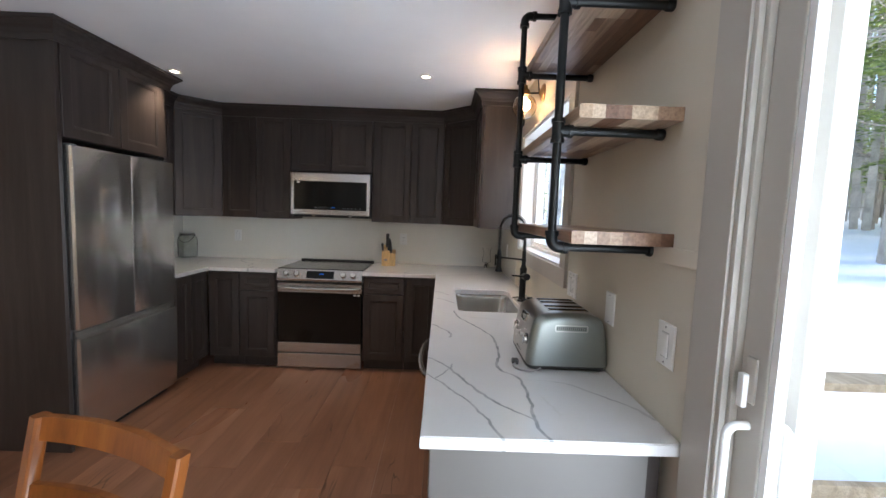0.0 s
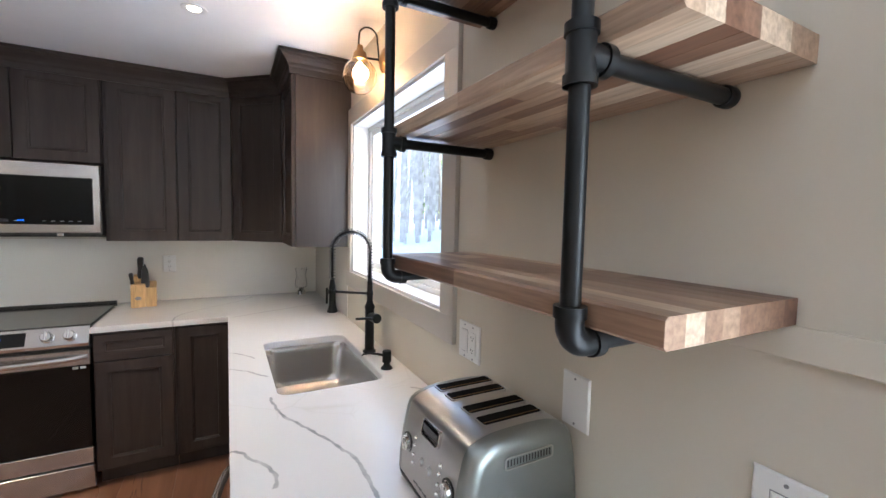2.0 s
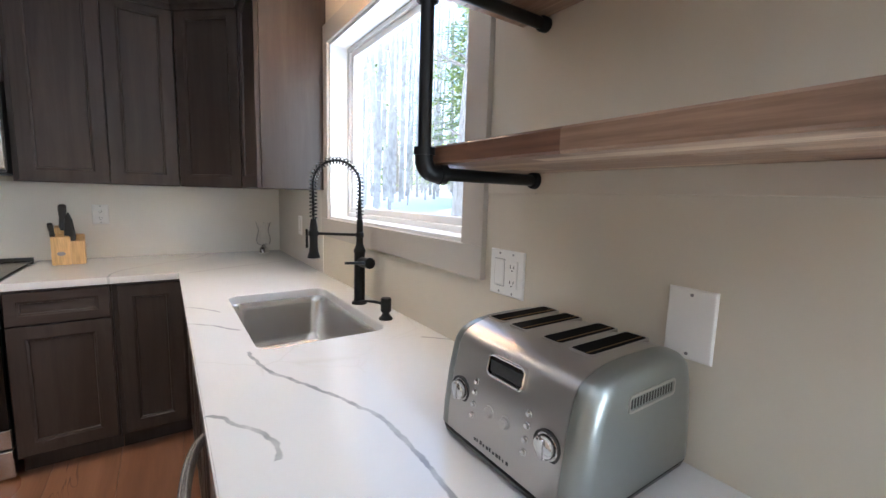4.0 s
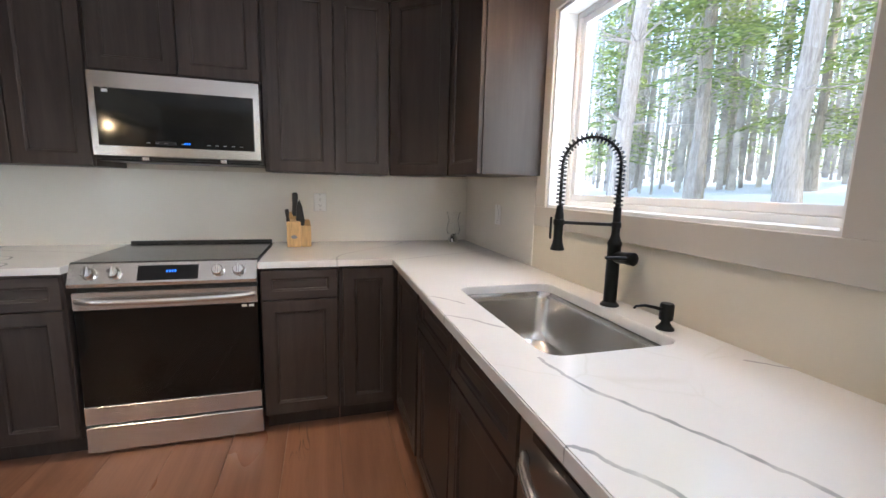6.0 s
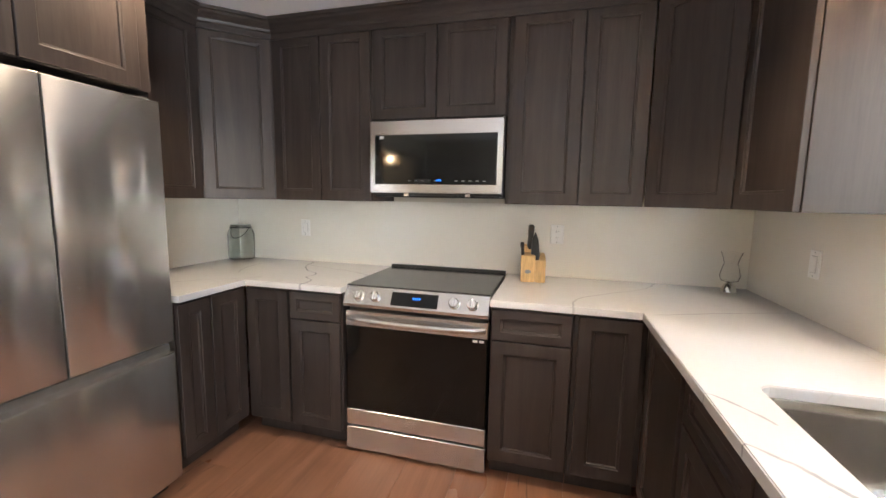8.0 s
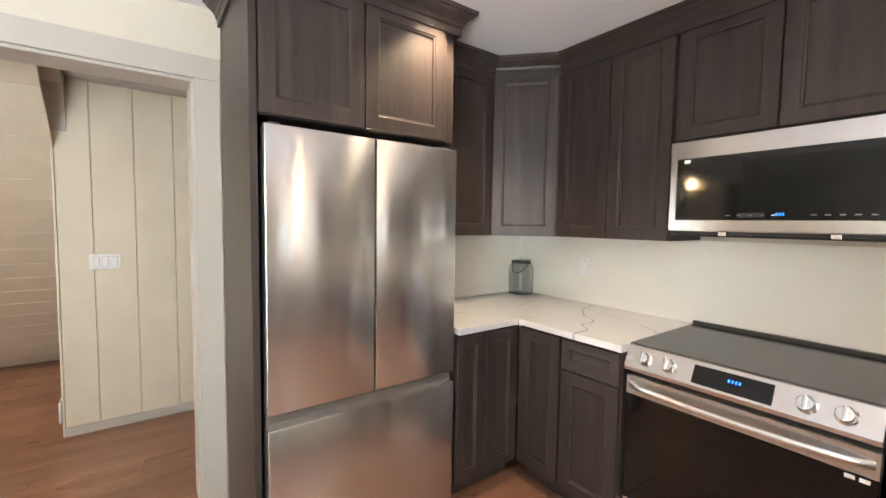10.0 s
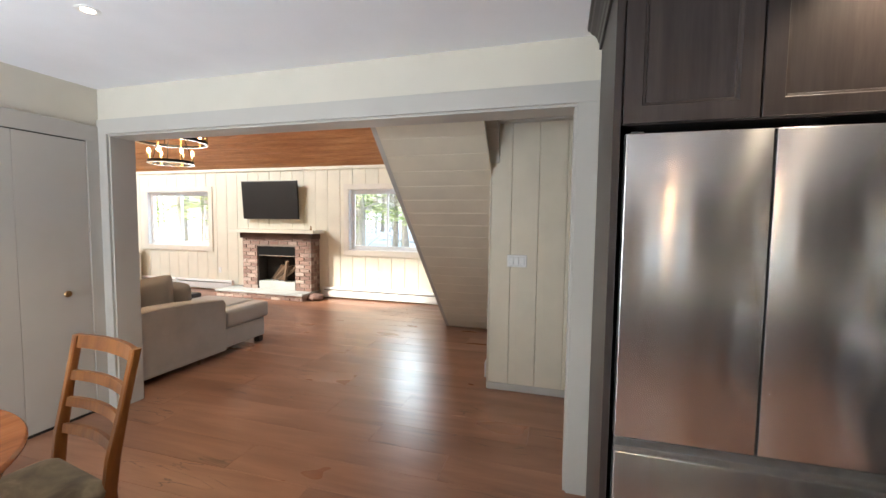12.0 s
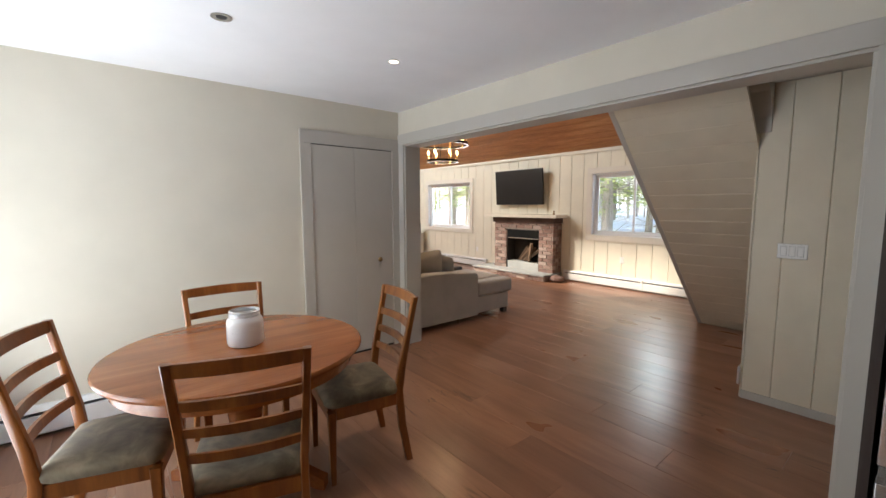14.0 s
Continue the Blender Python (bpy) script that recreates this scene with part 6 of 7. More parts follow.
MAT_BRICK = brick_material()
MAT_MORTAR = plain("grey_mortar", (0.27, 0.23, 0.20), 0.95, vary=0.12, grain=200)
MAT_SOOT = plain("sooty_firebox", (0.035, 0.030, 0.027), 0.9, vary=0.3, grain=60)
MAT_SLATE = plain("bluestone_hearth", (0.36, 0.38, 0.38), 0.6, vary=0.12, grain=40)
MAT_LOG = wood("split_firewood", (0.05, 0.03, 0.02), (0.13, 0.085, 0.055), (0.26, 0.18, 0.12), "x", 0.9)
MAT_CREAM = plain("cream_mantel_paint", (0.74, 0.70, 0.60), 0.5, vary=0.03)


def fireplace():
    root = thing("fireplace", "red brick fireplace with a cream mantel and split logs inside", "fireplace", (LRW, -3.35, 0))
    y0, y1, fy0, fy1, fz0, fz1, d, top = -0.77, 0.78, -0.42, 0.43, 0.30, 0.965, 0.28, 1.115
    core = bmesh.new()
    box(core, 0.005, d - 0.012, y0 + 0.012, fy0 - 0.004, 0.135, top)
    box(core, 0.005, d - 0.012, fy1 + 0.004, y1 - 0.012, 0.135, top)
    box(core, 0.005, d - 0.012, fy0 - 0.004, fy1 + 0.004, fz1 + 0.005, top)
    part("mortar_core", core, MAT_MORTAR, root)
    bricks(root, (d, 0, 0), y0, y1, 0.137, top, 0.09, (fy0, fy1, 0.13, fz1), mat=MAT_BRICK)
    # returns of the two sides as stacked bricks
    for yy, s in ((y0, -1), (y1, 1)):
        z = 0.137
        k = 0
        while z < top - 0.02:
            for a, b in (((0.01, 0.085), (0.095, d - 0.095)) if k % 2 else ((0.01, 0.13), (0.14, d - 0.095))):
                lo, hi = sorted((yy, yy - s * 0.012))
                part("brick", boxed(a, b, lo, hi + 0.0005, z, min(z + 0.062, top)), MAT_BRICK, root)
            z += 0.072
            k += 1
    fb = bmesh.new()
    box(fb, 0.004, 0.02, fy0, fy1, 0.137, fz1)
    box(fb, 0.021, d - 0.03, fy0 - 0.003, fy0 + 0.02, 0.137, fz1)
    box(fb, 0.021, d - 0.03, fy1 - 0.02, fy1 + 0.003, 0.137, fz1)
    part("firebox", fb, MAT_SOOT, root, "sooty black firebox")
    part("hood", boxed(d - 0.05, d - 0.02, fy0 + 0.001, fy1 - 0.001, fz1 - 0.17, fz1 - 0.002, bevel=0.003), MAT_BLACK, root, "black metal hood")
    part("hood_lip", boxed(d - 0.045, d - 0.015, fy0 + 0.03, fy1 - 0.02, fz1 - 0.185, fz1 - 0.171), MAT_STEEL, root)
    part("ash_sill", boxed(0.05, d - 0.02, fy0 + 0.02, fy1 - 0.02, 0.137, 0.29, bevel=0.004), MAT_SLATE, root, "pale stone sill")
    random.seed(5)
    for k in range(7):
        a = random.uniform(-38, 38)
        lg = bmesh.new()
        rings(lg, [[(xx, 0.035 * math.cos(t) * s, 0.032 * math.sin(t) * s) for t in (0.2, 1.6, 2.9, 4.4, 5.4)] for xx, s in ((0, 0.9), (0.02, 1), (0.40, 1), (0.42, 0.85))])
        part("log", lg, MAT_LOG, root, at=pose(0.10 + 0.022 * k, -0.20 + 0.06 * k, 0.31 + 0.018 * (k % 3), 0, -50 + a * 0.5, 70 + a * 0.4))
    mb = boxed(0.002, 0.40, -0.98, 0.90, 1.225, 1.29, bevel=0.006)
    part("mantel", mb, MAT_CREAM, root, "cream painted mantel shelf")
    part("corbel_course", boxed(0.002, 0.310, -0.80, 0.80, 1.118, 1.222, bevel=0.012), MAT_DARKBRICK, root, "dark brick course below the shelf")
    hb = boxed(0.002, 0.60, -1.15, 0.80, 0.10, 0.135, bevel=0.005)
    part("hearth", hb, MAT_SLATE, root, "grey stone hearth slab")
    part("hearth_core", boxed(0.01, 0.565, -1.12, 0.77, 0.001, 0.099), MAT_MORTAR, root)
    bricks(root, (0.578, 0, 0), -1.13, 0.78, 0.002, 0.098, 0.03, None, 0.20, 0.044, 0.008, MAT_BRICK)
    for k in range(3):
        part("brick", boxed(0.05 + k * 0.17, 0.21 + k * 0.17, 0.768, 0.785, 0.003, 0.097), MAT_BRICK, root)
    stn = bmesh.new()
    bmesh.ops.create_icosphere(stn, subdivisions=2, radius=0.11)
    for v in stn.verts:
        v.co = Vector((v.co.x * 1.5, v.co.y * 1.25, max(-0.05, v.co.z * 0.7))) * (1 + 0.16 * noise.noise(v.co * 14))
    single("stone", stn, MAT_BRICK, "rough brown stone at the end of the hearth", "stone", (LRW + 0.33, -2.44, 0.052))
    single("mantel_ornament", lathe(bmesh.new(), [(0.02, 0), (0.022, 0.02), (0.01, 0.035), (0.016, 0.06), (0.004, 0.08)], 14), MAT_BRONZE, "small dark ornament on the mantel", "ornament", (LRW + 0.34, -2.53, 1.291))


MAT_DARKBRICK = plain("dark_brown_brick", (0.10, 0.062, 0.05), 0.9, vary=0.3, grain=60)
fireplace()


def television():
    root = thing("television", "black flat screen television on a wall mount, switched off", "television", (LRW, -3.59, 1.86))
    lean = pose(0.12, 0, 0, 0, 4.0, 0)
    bm = boxed(-0.012, 0.018, -0.64, 0.64, -0.37, 0.365, bevel=0.006)
    part("case", bm, MAT_BLACKPLASTIC, root, at=lean)
    part("screen", boxed(0.0185, 0.0205, -0.628, 0.628, -0.352, 0.353), MAT_SCREEN, root, "dark matt screen", at=lean)
    part("bracket", boxed(0.002, 0.105, -0.12, 0.12, -0.10, 0.10, bevel=0.004), MAT_BLACK, root)


MAT_SCREEN = plain("matt_screen", (0.012, 0.012, 0.013), 0.38)
television()


def sofa():
    root = thing("sofa", "light beige fabric sofa with a chaise seat and loose pillows", "sofa", (-3.03, -1.555, 0))
    # local: x to the fireplace is negative, y southward negative
    def pad(x0, x1, y0, y1, z0, z1, r=0.04, crown_=0.0):
        bm = boxed(x0, x1, y0, y1, z0, z1)
        bmesh.ops.subdivide_edges(bm, edges=bm.edges[:], cuts=3, use_grid_fill=True)
        cx, cy = (x0 + x1) / 2, (y0 + y1) / 2
        for v in bm.verts:
            if v.co.z > z1 - 1e-4:
                v.co.z += crown_ * (1 - ((v.co.x - cx) / ((x1 - x0) / 2)) ** 2) * (1 - ((v.co.y - cy) / ((y1 - y0) / 2)) ** 2)
        sharp = [e for e in bm.edges if len(e.link_faces) == 2 and e.calc_face_angle(0) > 1.0]
        bmesh.ops.bevel(bm, geom=sharp, offset=r, segments=4, affect="EDGES", profile=0.6)
        return bm
    arm = bmesh.new()
    loops = []
    for y, g in ((0.0, 0.012), (-0.012, 0.0), (-0.17, 0.0), (-0.19, 0.02)):
        pr = [(-0.02, 0.06), (-0.02, 0.60), (-0.10, 0.655), (-0.30, 0.665), (-0.60, 0.650), (-0.88, 0.625), (-1.005, 0.61), (-1.025, 0.58), (-1.025, 0.06)]
        loops.append([(x, y, z - (g if z > 0.1 else 0)) for x, z in pr])
    rings(arm, loops)
    part("arm", arm, MAT_SOFA, root, "sloping fabric arm", True)
    part("base", pad(-1.64, -0.02, -0.95, -0.02, 0.07, 0.285, 0.02), MAT_SOFA, root, smooth=True)
    part("base", pad(-0.95, -0.02, -2.75, -0.955, 0.07, 0.285, 0.02), MAT_SOFA, root, smooth=True)
    part("cushion", pad(-1.70, -0.24, -0.93, -0.20, 0.290, 0.490, 0.045, 0.02), MAT_SOFA, root, "thick chaise cushion", True)
    part("cushion", pad(-1.70, -1.035, -0.20, 0.0, 0.292, 0.480, 0.045), MAT_SOFA, root, smooth=True)
    for a, b in ((-1.83, -0.94), (-2.74, -1.84)):
        part("cushion", pad(-0.97, -0.24, a, b, 0.290, 0.455, 0.045, 0.02), MAT_SOFA, root, "seat cushion", True)
    part("backrest", pad(-0.24, -0.02, -2.75, -0.195, 0.286, 0.80, 0.05), MAT_SOFA, root, smooth=True)
    part("arm", pad(-0.97, -0.02, -2.95, -2.755, 0.07, 0.64, 0.05), MAT_SOFA, root, smooth=True)
    for x, y in ((-1.58, -0.06), (-1.58, -0.88), (-0.90, -2.90), (-0.08, -2.90), (-0.08, -0.06)):
        part("leg", boxed(x - 0.035, x + 0.035, y - 0.035, y + 0.035, 0.0, 0.069, bevel=0.004), MAT_DARKLEG, root, "short dark wooden foot")
    part("leg", boxed(-0.72, -0.70, -0.05, -0.03, 0.0, 0.069), MAT_CHROME, root, "thin metal foot")


def sofa_fabric():
    m = Mat("beige_sofa_fabric")
    a = m.noise(m.coords((1, 1, 1)), 5, 4)
    b = m.noise(m.coords((1, 1, 1)), 420, 3)
    col = m.ramp(a, (0.3, (0.40, 0.372, 0.340)), (0.7, (0.47, 0.442, 0.405)))
    m.bump(b, 0.35, 0.0015)
    return m.set(col, 0.95, 0.0, **{"Sheen Weight": 0.2})


MAT_SOFA = sofa_fabric()
MAT_DARKLEG = plain("dark_wood_foot", (0.03, 0.018, 0.012), 0.4)
sofa()


def pillow(where, rot, label):
    bm = bmesh.new()
    bmesh.ops.create_grid(bm, x_segments=12, y_segments=12, size=0.23)
    bmesh.ops.transform(bm, matrix=Matrix.Identity(4), verts=bm.verts)
    top = bm.verts[:]
    geom = bmesh.ops.duplicate(bm, geom=bm.verts[:] + bm.edges[:] + bm.faces[:])["geom"]
    low_ = [g for g in geom if isinstance(g, bmesh.types.BMVert)]
    for vs, s in ((top, 1), (low_, -1)):
        for v in vs:
            u, w = abs(v.co.x / 0.23), abs(v.co.y / 0.23)
            v.co.x *= 1 - 0.03 * (1 - w ** 2) * u ** 3 - 0.10 * (u * w) ** 4
            v.co.y *= 1 - 0.03 * (1 - u ** 2) * w ** 3 - 0.10 * (u * w) ** 4
            v.co.z = s * 0.080 * max(0.0, (1 - u ** 2.6)) ** 0.5 * max(0.0, (1 - w ** 2.6)) ** 0.5
    bmesh.ops.remove_doubles(bm, verts=bm.verts, dist=0.0008)
    ob = new("pillow", mesh_of("pillow", bm, MAT_SOFA, True))
    ob.matrix_world = pose(*where, *rot)
    tagged(ob, label, "pillow", "sofa pillows")


pillow((-3.49, -1.93, 0.690), (70, 8, -22), "square beige throw pillow leaning on the sofa arm")
pillow((-3.76, -2.00, 0.645), (62, -8, -60), "square beige throw pillow lying against another pillow")
pillow((-3.38, -2.45, 0.70), (70, 0, 80), "square beige throw pillow against the sofa back")


def side_things():
    root = thing("ottoman", "dark square footstool in front of the sofa", "footstool", (-5.0, -3.4, 0))
    part("top", boxed(-0.25, 0.25, -0.25, 0.25, 0.30, 0.40, bevel=0.02), MAT_DARKLEG, root)
    for x in (-0.2, 0.2):
        for y in (-0.2, 0.2):
            part("leg", boxed(x - 0.02, x + 0.02, y - 0.02, y + 0.02, 0.0, 0.299), MAT_DARKLEG, root)
    root = thing("picture_frame", "small dark framed picture leaning on a low cream cabinet", "picture", (-7.16, -7.06, 0.72), 90)
    part("frame", boxed(-0.12, 0.12, -0.01, 0.01, 0.0, 0.28, bevel=0.004), MAT_DARKLEG, root)
    part("picture", boxed(-0.095, 0.095, -0.0125, -0.0105, 0.025, 0.255), MAT_SCREEN, root)
    root = thing("low_cabinet", "low cream painted cabinet by the wall", "cabinet", (-7.33, -7.45, 0))
    part("body", boxed(0.07, 0.45, -0.5, 0.5, 0.02, 0.69, bevel=0.004), MAT_CREAM, root)
    part("top", boxed(0.05, 0.47, -0.52, 0.52, 0.6905, 0.72, bevel=0.004), MAT_CREAM, root)


side_things()


def chandelier():
    cx, cy = -3.60, -1.71
    root = thing("chandelier", "black two ring chandelier with candle bulbs, lit", "chandelier", (cx, cy, 1.985))
    for r, z, n, name in ((0.185, 0.0, 6, "lower_ring"), (0.305, 0.20, 9, "upper_ring")):
        rg = rings(bmesh.new(), [[((r + dr) * math.cos(2 * math.pi * k / 48), (r + dr) * math.sin(2 * math.pi * k / 48), z + dz) for k in range(48)] for dr, dz in ((0, 0), (0.004, 0), (0.004, 0.028), (0, 0.028), (0, 0))], False, False)
        ring = part(name, rg, MAT_BLACK, root, "flat black metal ring", True)
        rim = rings(bmesh.new(), [[((r + dr) * math.cos(2 * math.pi * k / 48), (r + dr) * math.sin(2 * math.pi * k / 48), z + dz) for k in range(48)] for dr, dz in ((-0.016, -0.002), (0.006, -0.002), (0.006, 0.004), (-0.016, 0.004), (-0.016, -0.002))], False, False)
        part("rim", rim, MAT_CHROME, ring, "pale steel rim", True)
        for k in range(n):
            a = 2 * math.pi * (k + 0.3) / n
            x, y = (r - 0.012) * math.cos(a), (r - 0.012) * math.sin(a)
            part("candle_sleeve", tube(bmesh.new(), [(x, y, z + 0.004), (x, y, z + 0.085)], 0.011, 10), MAT_CANDLE, ring, smooth=True)
            part("bulb", lathe(bmesh.new(), [(0.007, 0.0), (0.013, 0.012), (0.016, 0.026), (0.012, 0.042), (0.002, 0.058)], 12, Matrix.Translation((x, y, z + 0.086))), MAT_FLAME, ring, smooth=True)
        for k in range(3):
            a = 2 * math.pi * k / 3
            part("rod", tube(bmesh.new(), [(r * math.cos(a), r * math.sin(a), z + 0.02), (0.02 * math.cos(a), 0.02 * math.sin(a), z + 0.55)], 0.004, 6), MAT_BLACK, root)
    roof_z = 2.475 + (cx - LRW) * SLOPE - 1.985
    part("stem", tube(bmesh.new(), [(0, 0, 0.5), (0, 0, roof_z - 0.02)], 0.008, 8), MAT_BLACK, root, smooth=True)
    part("canopy", lathe(bmesh.new(), [(0.06, roof_z - 0.07), (0.06, roof_z - 0.02), (0.01, roof_z)], 16), MAT_BLACK, root)


MAT_CANDLE = plain("aged_gold_sleeve", (0.50, 0.30, 0.12), 0.4, 0.3)
MAT_FLAME = glow("candle_bulb", (1.0, 0.60, 0.24), 1.6)
chandelier()


def bracket():
    bm = bmesh.new()
    pr = [(0.0, 2.37), (0.36, 2.37), (0.36, 2.33), (0.20, 2.24), (0.11, 2.08), (0.095, 1.975), (0.05, 1.955), (0.0, 1.965)]
    rings(bm, [[(PW - 0.09 + x, y, z) for x, z in pr] for y in (1.235, 1.355)])
    single("wall_bracket", bm, MAT_TRIM, "greige painted wooden bracket under the loft beam", "bracket")
    single("loft_beam", boxed(PW - 0.02, PW + 0.09, 1.36, N - 0.01, 2.30, 2.368, bevel=0.004), MAT_TRIM, "greige painted beam along the panelled wall", "beam")


bracket()
single("doorstop_cover", boxed(PW - 0.115, PW + 0.02, 1.262, 1.2755, 0.10, 0.24, bevel=0.006), MAT_WHITE, "white plastic cover low on the wall end", "cover")
trim("trim_hall_end", (PW - 0.12, PW + 0.002, 1.277, 1.2895, 0.0, 2.369), mat=MAT_PANEL)
trim("crown_living", (LRW + 0.006, LRW + 0.026, LRS, 0.38, 2.435, 2.470), mat=MAT_LRPANEL)
trim("base_stairs", (SX - 0.03, SX - 0.015, 0.39, 1.29, 0.0, 0.05))


# ---- outside ----
def hill(x, y):
    e = max(0.0, x - 2.6)
    z = -0.55 + 1.95 * (1 - math.exp(-e / 4.2)) + 0.055 * max(0.0, x - 8)
    w = max(0.0, -x - 9)
    z += 0.8 * (1 - math.exp(-w / 6.0)) + 0.03 * w if x < -9 else 0.0
    bump = 0.16 * noise.noise(Vector((x * 0.35, y * 0.35, 0))) + 0.05 * noise.noise(Vector((x * 1.3, y * 1.3, 3)))
    if -8.5 < x < 2.4:
        bump *= 0.2
    return z + bump


def make_ground():
    def steps(a, b, n):
        out = []
        for k in range(n + 1):
            u = 2 * k / n - 1
            out.append(a + (b - a) * (0.5 + 0.5 * math.copysign(abs(u) ** 2.3, u)))
        return out
    xs = sorted(set(steps(-400, 400, 110)))
    ys = sorted(set(steps(-400, 400, 110)))
    verts = [(x, y, hill(x, y)) for x in xs for y in ys]
    n = len(ys)
    faces = [(i * n + j, (i + 1) * n + j, (i + 1) * n + j + 1, i * n + j + 1) for i in range(len(xs) - 1) for j in range(n - 1)]
    me = bpy.data.meshes.new("ground")
    me.from_pydata(verts, [], faces)
    me.materials.append(MAT_SNOW)
    for p in me.polygons:
        p.use_smooth = True
    tagged(new("ground", me), "snow covered ground that rises into the woods", kind="structure")


make_ground()
MAT_BARK = wood("grey_bark", (0.24, 0.20, 0.165), (0.38, 0.33, 0.28), (0.50, 0.45, 0.39), "z", 0.95, 6, 6, bump=0.8)
MAT_NEEDLE = Mat("hemlock_needles")


def needle_material(m):
    geo = m.nt.nodes.new("ShaderNodeNewGeometry")
    col = m.ramp(geo.outputs["Random Per Island"], (0.0, (0.12, 0.16, 0.05)), (0.45, (0.27, 0.34, 0.10)), (1.0, (0.48, 0.54, 0.17)))
    m.set(col, 0.6, 0.0)
    tr = m.nt.nodes.new("ShaderNodeBsdfTranslucent")
    mx = m.nt.nodes.new("ShaderNodeMixShader")
    mx.inputs[0].default_value = 0.4
    m.link(col, tr.inputs[0])
    m.link(m.p.outputs[0], mx.inputs[1])
    m.link(tr.outputs[0], mx.inputs[2])
    m.link(mx.outputs[0], m.nt.nodes["Material Output"].inputs["Surface"])
    return m.m


MAT_NEEDLE = needle_material(MAT_NEEDLE)
# paler than the near bark: bright haze put into the far trunks' colour
MAT_FARWOOD = plain("hazed_far_trunks", (0.46, 0.42, 0.37), 0.95, vary=0.3, grain=6)


def trunk_mesh(height, r, lean, seed, segs=8):
    rnd = random.Random(seed)
    pts, rs = [], []
    for k in range(9):
        u = k / 8
        pts.append(Vector((lean * u * u * height * 0.1 + rnd.uniform(-1, 1) * 0.03 * height * 0.1, rnd.uniform(-1, 1) * 0.03 * height * 0.1, height * u - 0.15)))
        rs.append(r * ((1 - u) ** 0.8 * 0.92 + 0.08) * (1.35 if k == 0 else 1))
    return tube(bmesh.new(), pts, rs, segs), pts


def add_twigs(bm, pts, rnd, n, lo, hi, length, r0):
    top = pts[-1].z
    for _ in range(n):
        z = rnd.uniform(lo, hi) * top
        i = min(len(pts) - 2, max(0, int(z / top * (len(pts) - 1))))
        base = pts[i].lerp(pts[i + 1], 0.5)
        a, L = rnd.uniform(0, 2 * math.pi), length * rnd.uniform(0.4, 1)
        d = Vector((math.cos(a), math.sin(a), rnd.uniform(-0.05, 0.5)))
        p1 = base + d * L * 0.5 + Vector((0, 0, rnd.uniform(-0.1, 0.05) * L))
        p2 = p1 + (d + Vector((rnd.uniform(-0.4, 0.4), rnd.uniform(-0.4, 0.4), rnd.uniform(-0.3, 0.2)))) * L * 0.5
        tube(bm, [base, p1, p2], [r0, r0 * 0.6, r0 * 0.2], 3, False)
        for _ in range(2):
            q = base.lerp(p2, rnd.uniform(0.3, 0.9))
            tube(bm, [q, q + Vector((rnd.uniform(-1, 1), rnd.uniform(-1, 1), rnd.uniform(-0.3, 0.6))) * L * 0.3], [r0 * 0.4, r0 * 0.12], 3, False)


def bough(verts, faces, base, d, L, rnd, tuft):
    """A flat spray of small pointed leaves along a drooping branch."""
    side = Vector((-d.y, d.x, 0))
    n = max(6, int(L / 0.085))
    for k in range(n):
        u = (k + 0.5) / n
        c = base + d * L * u + Vector((0, 0, -0.28 * L * u * u))
        half = 0.42 * L * (1 - u) ** 0.7 * min(1, u * 4) + 0.05
        for s in (-1, 1):
            m = max(1, int(half / (tuft * 1.1)))
            for j in range(m):
                w = (j + rnd.uniform(0.1, 0.9)) / m
                p = c + side * s * half * w + d * (0.25 * half * w) + Vector((0, 0, -0.18 * half * w + rnd.uniform(-0.03, 0.03)))
                ax = (side * s * 0.8 + d * rnd.uniform(0.3, 1.2) + Vector((0, 0, rnd.uniform(-0.4, 0.1)))).normalized()
                bi = ax.cross(Vector((rnd.uniform(-0.3, 0.3), rnd.uniform(-0.3, 0.3), 1))).normalized()
                l_, b_ = tuft * rnd.uniform(0.8, 1.5), tuft * rnd.uniform(0.28, 0.5)
                i = len(verts)
                verts += [p, p + ax * l_ * 0.5 + bi * b_, p + ax * l_, p + ax * l_ * 0.5 - bi * b_]
                faces.append((i, i + 1, i + 2, i + 3))


def conifer(name, height, r, seed, lo, spread, tuft, whorl=0.42, per=6):
    rnd = random.Random(seed)
    bm, pts = trunk_mesh(height, r, rnd.uniform(-1, 1), seed)
    add_twigs(bm, pts, rnd, 22, 0.1, lo + 0.1, spread * 0.8, 0.014)
    root = thing(name, "tall green hemlock tree with drooping boughs in the snow", "tree", group="trees in the snow")
    part("trunk", bm, MAT_BARK, root, smooth=True)
    verts, faces = [], []
    z = lo * height
    while z < height * 0.98:
        u = (z - lo * height) / (height * (1 - lo))
        L = spread * (1 - u) ** 0.75 + 0.15
        for k in range(per):
            a = rnd.uniform(0, 2 * math.pi)
            d = Vector((math.cos(a), math.sin(a), rnd.uniform(-0.15, 0.2)))
            i = min(7, int(z / height * 8))
            bough(verts, faces, Vector((pts[i].x, pts[i].y, z + rnd.uniform(-0.15, 0.15))), d, L * rnd.uniform(0.55, 1.05), rnd, tuft)
        z += whorl
    me = bpy.data.meshes.new("crown")
    me.from_pydata(verts, [], faces)
    me.materials.append(MAT_NEEDLE)
    cr = new("crown", me)
    cr.parent = root
    return root


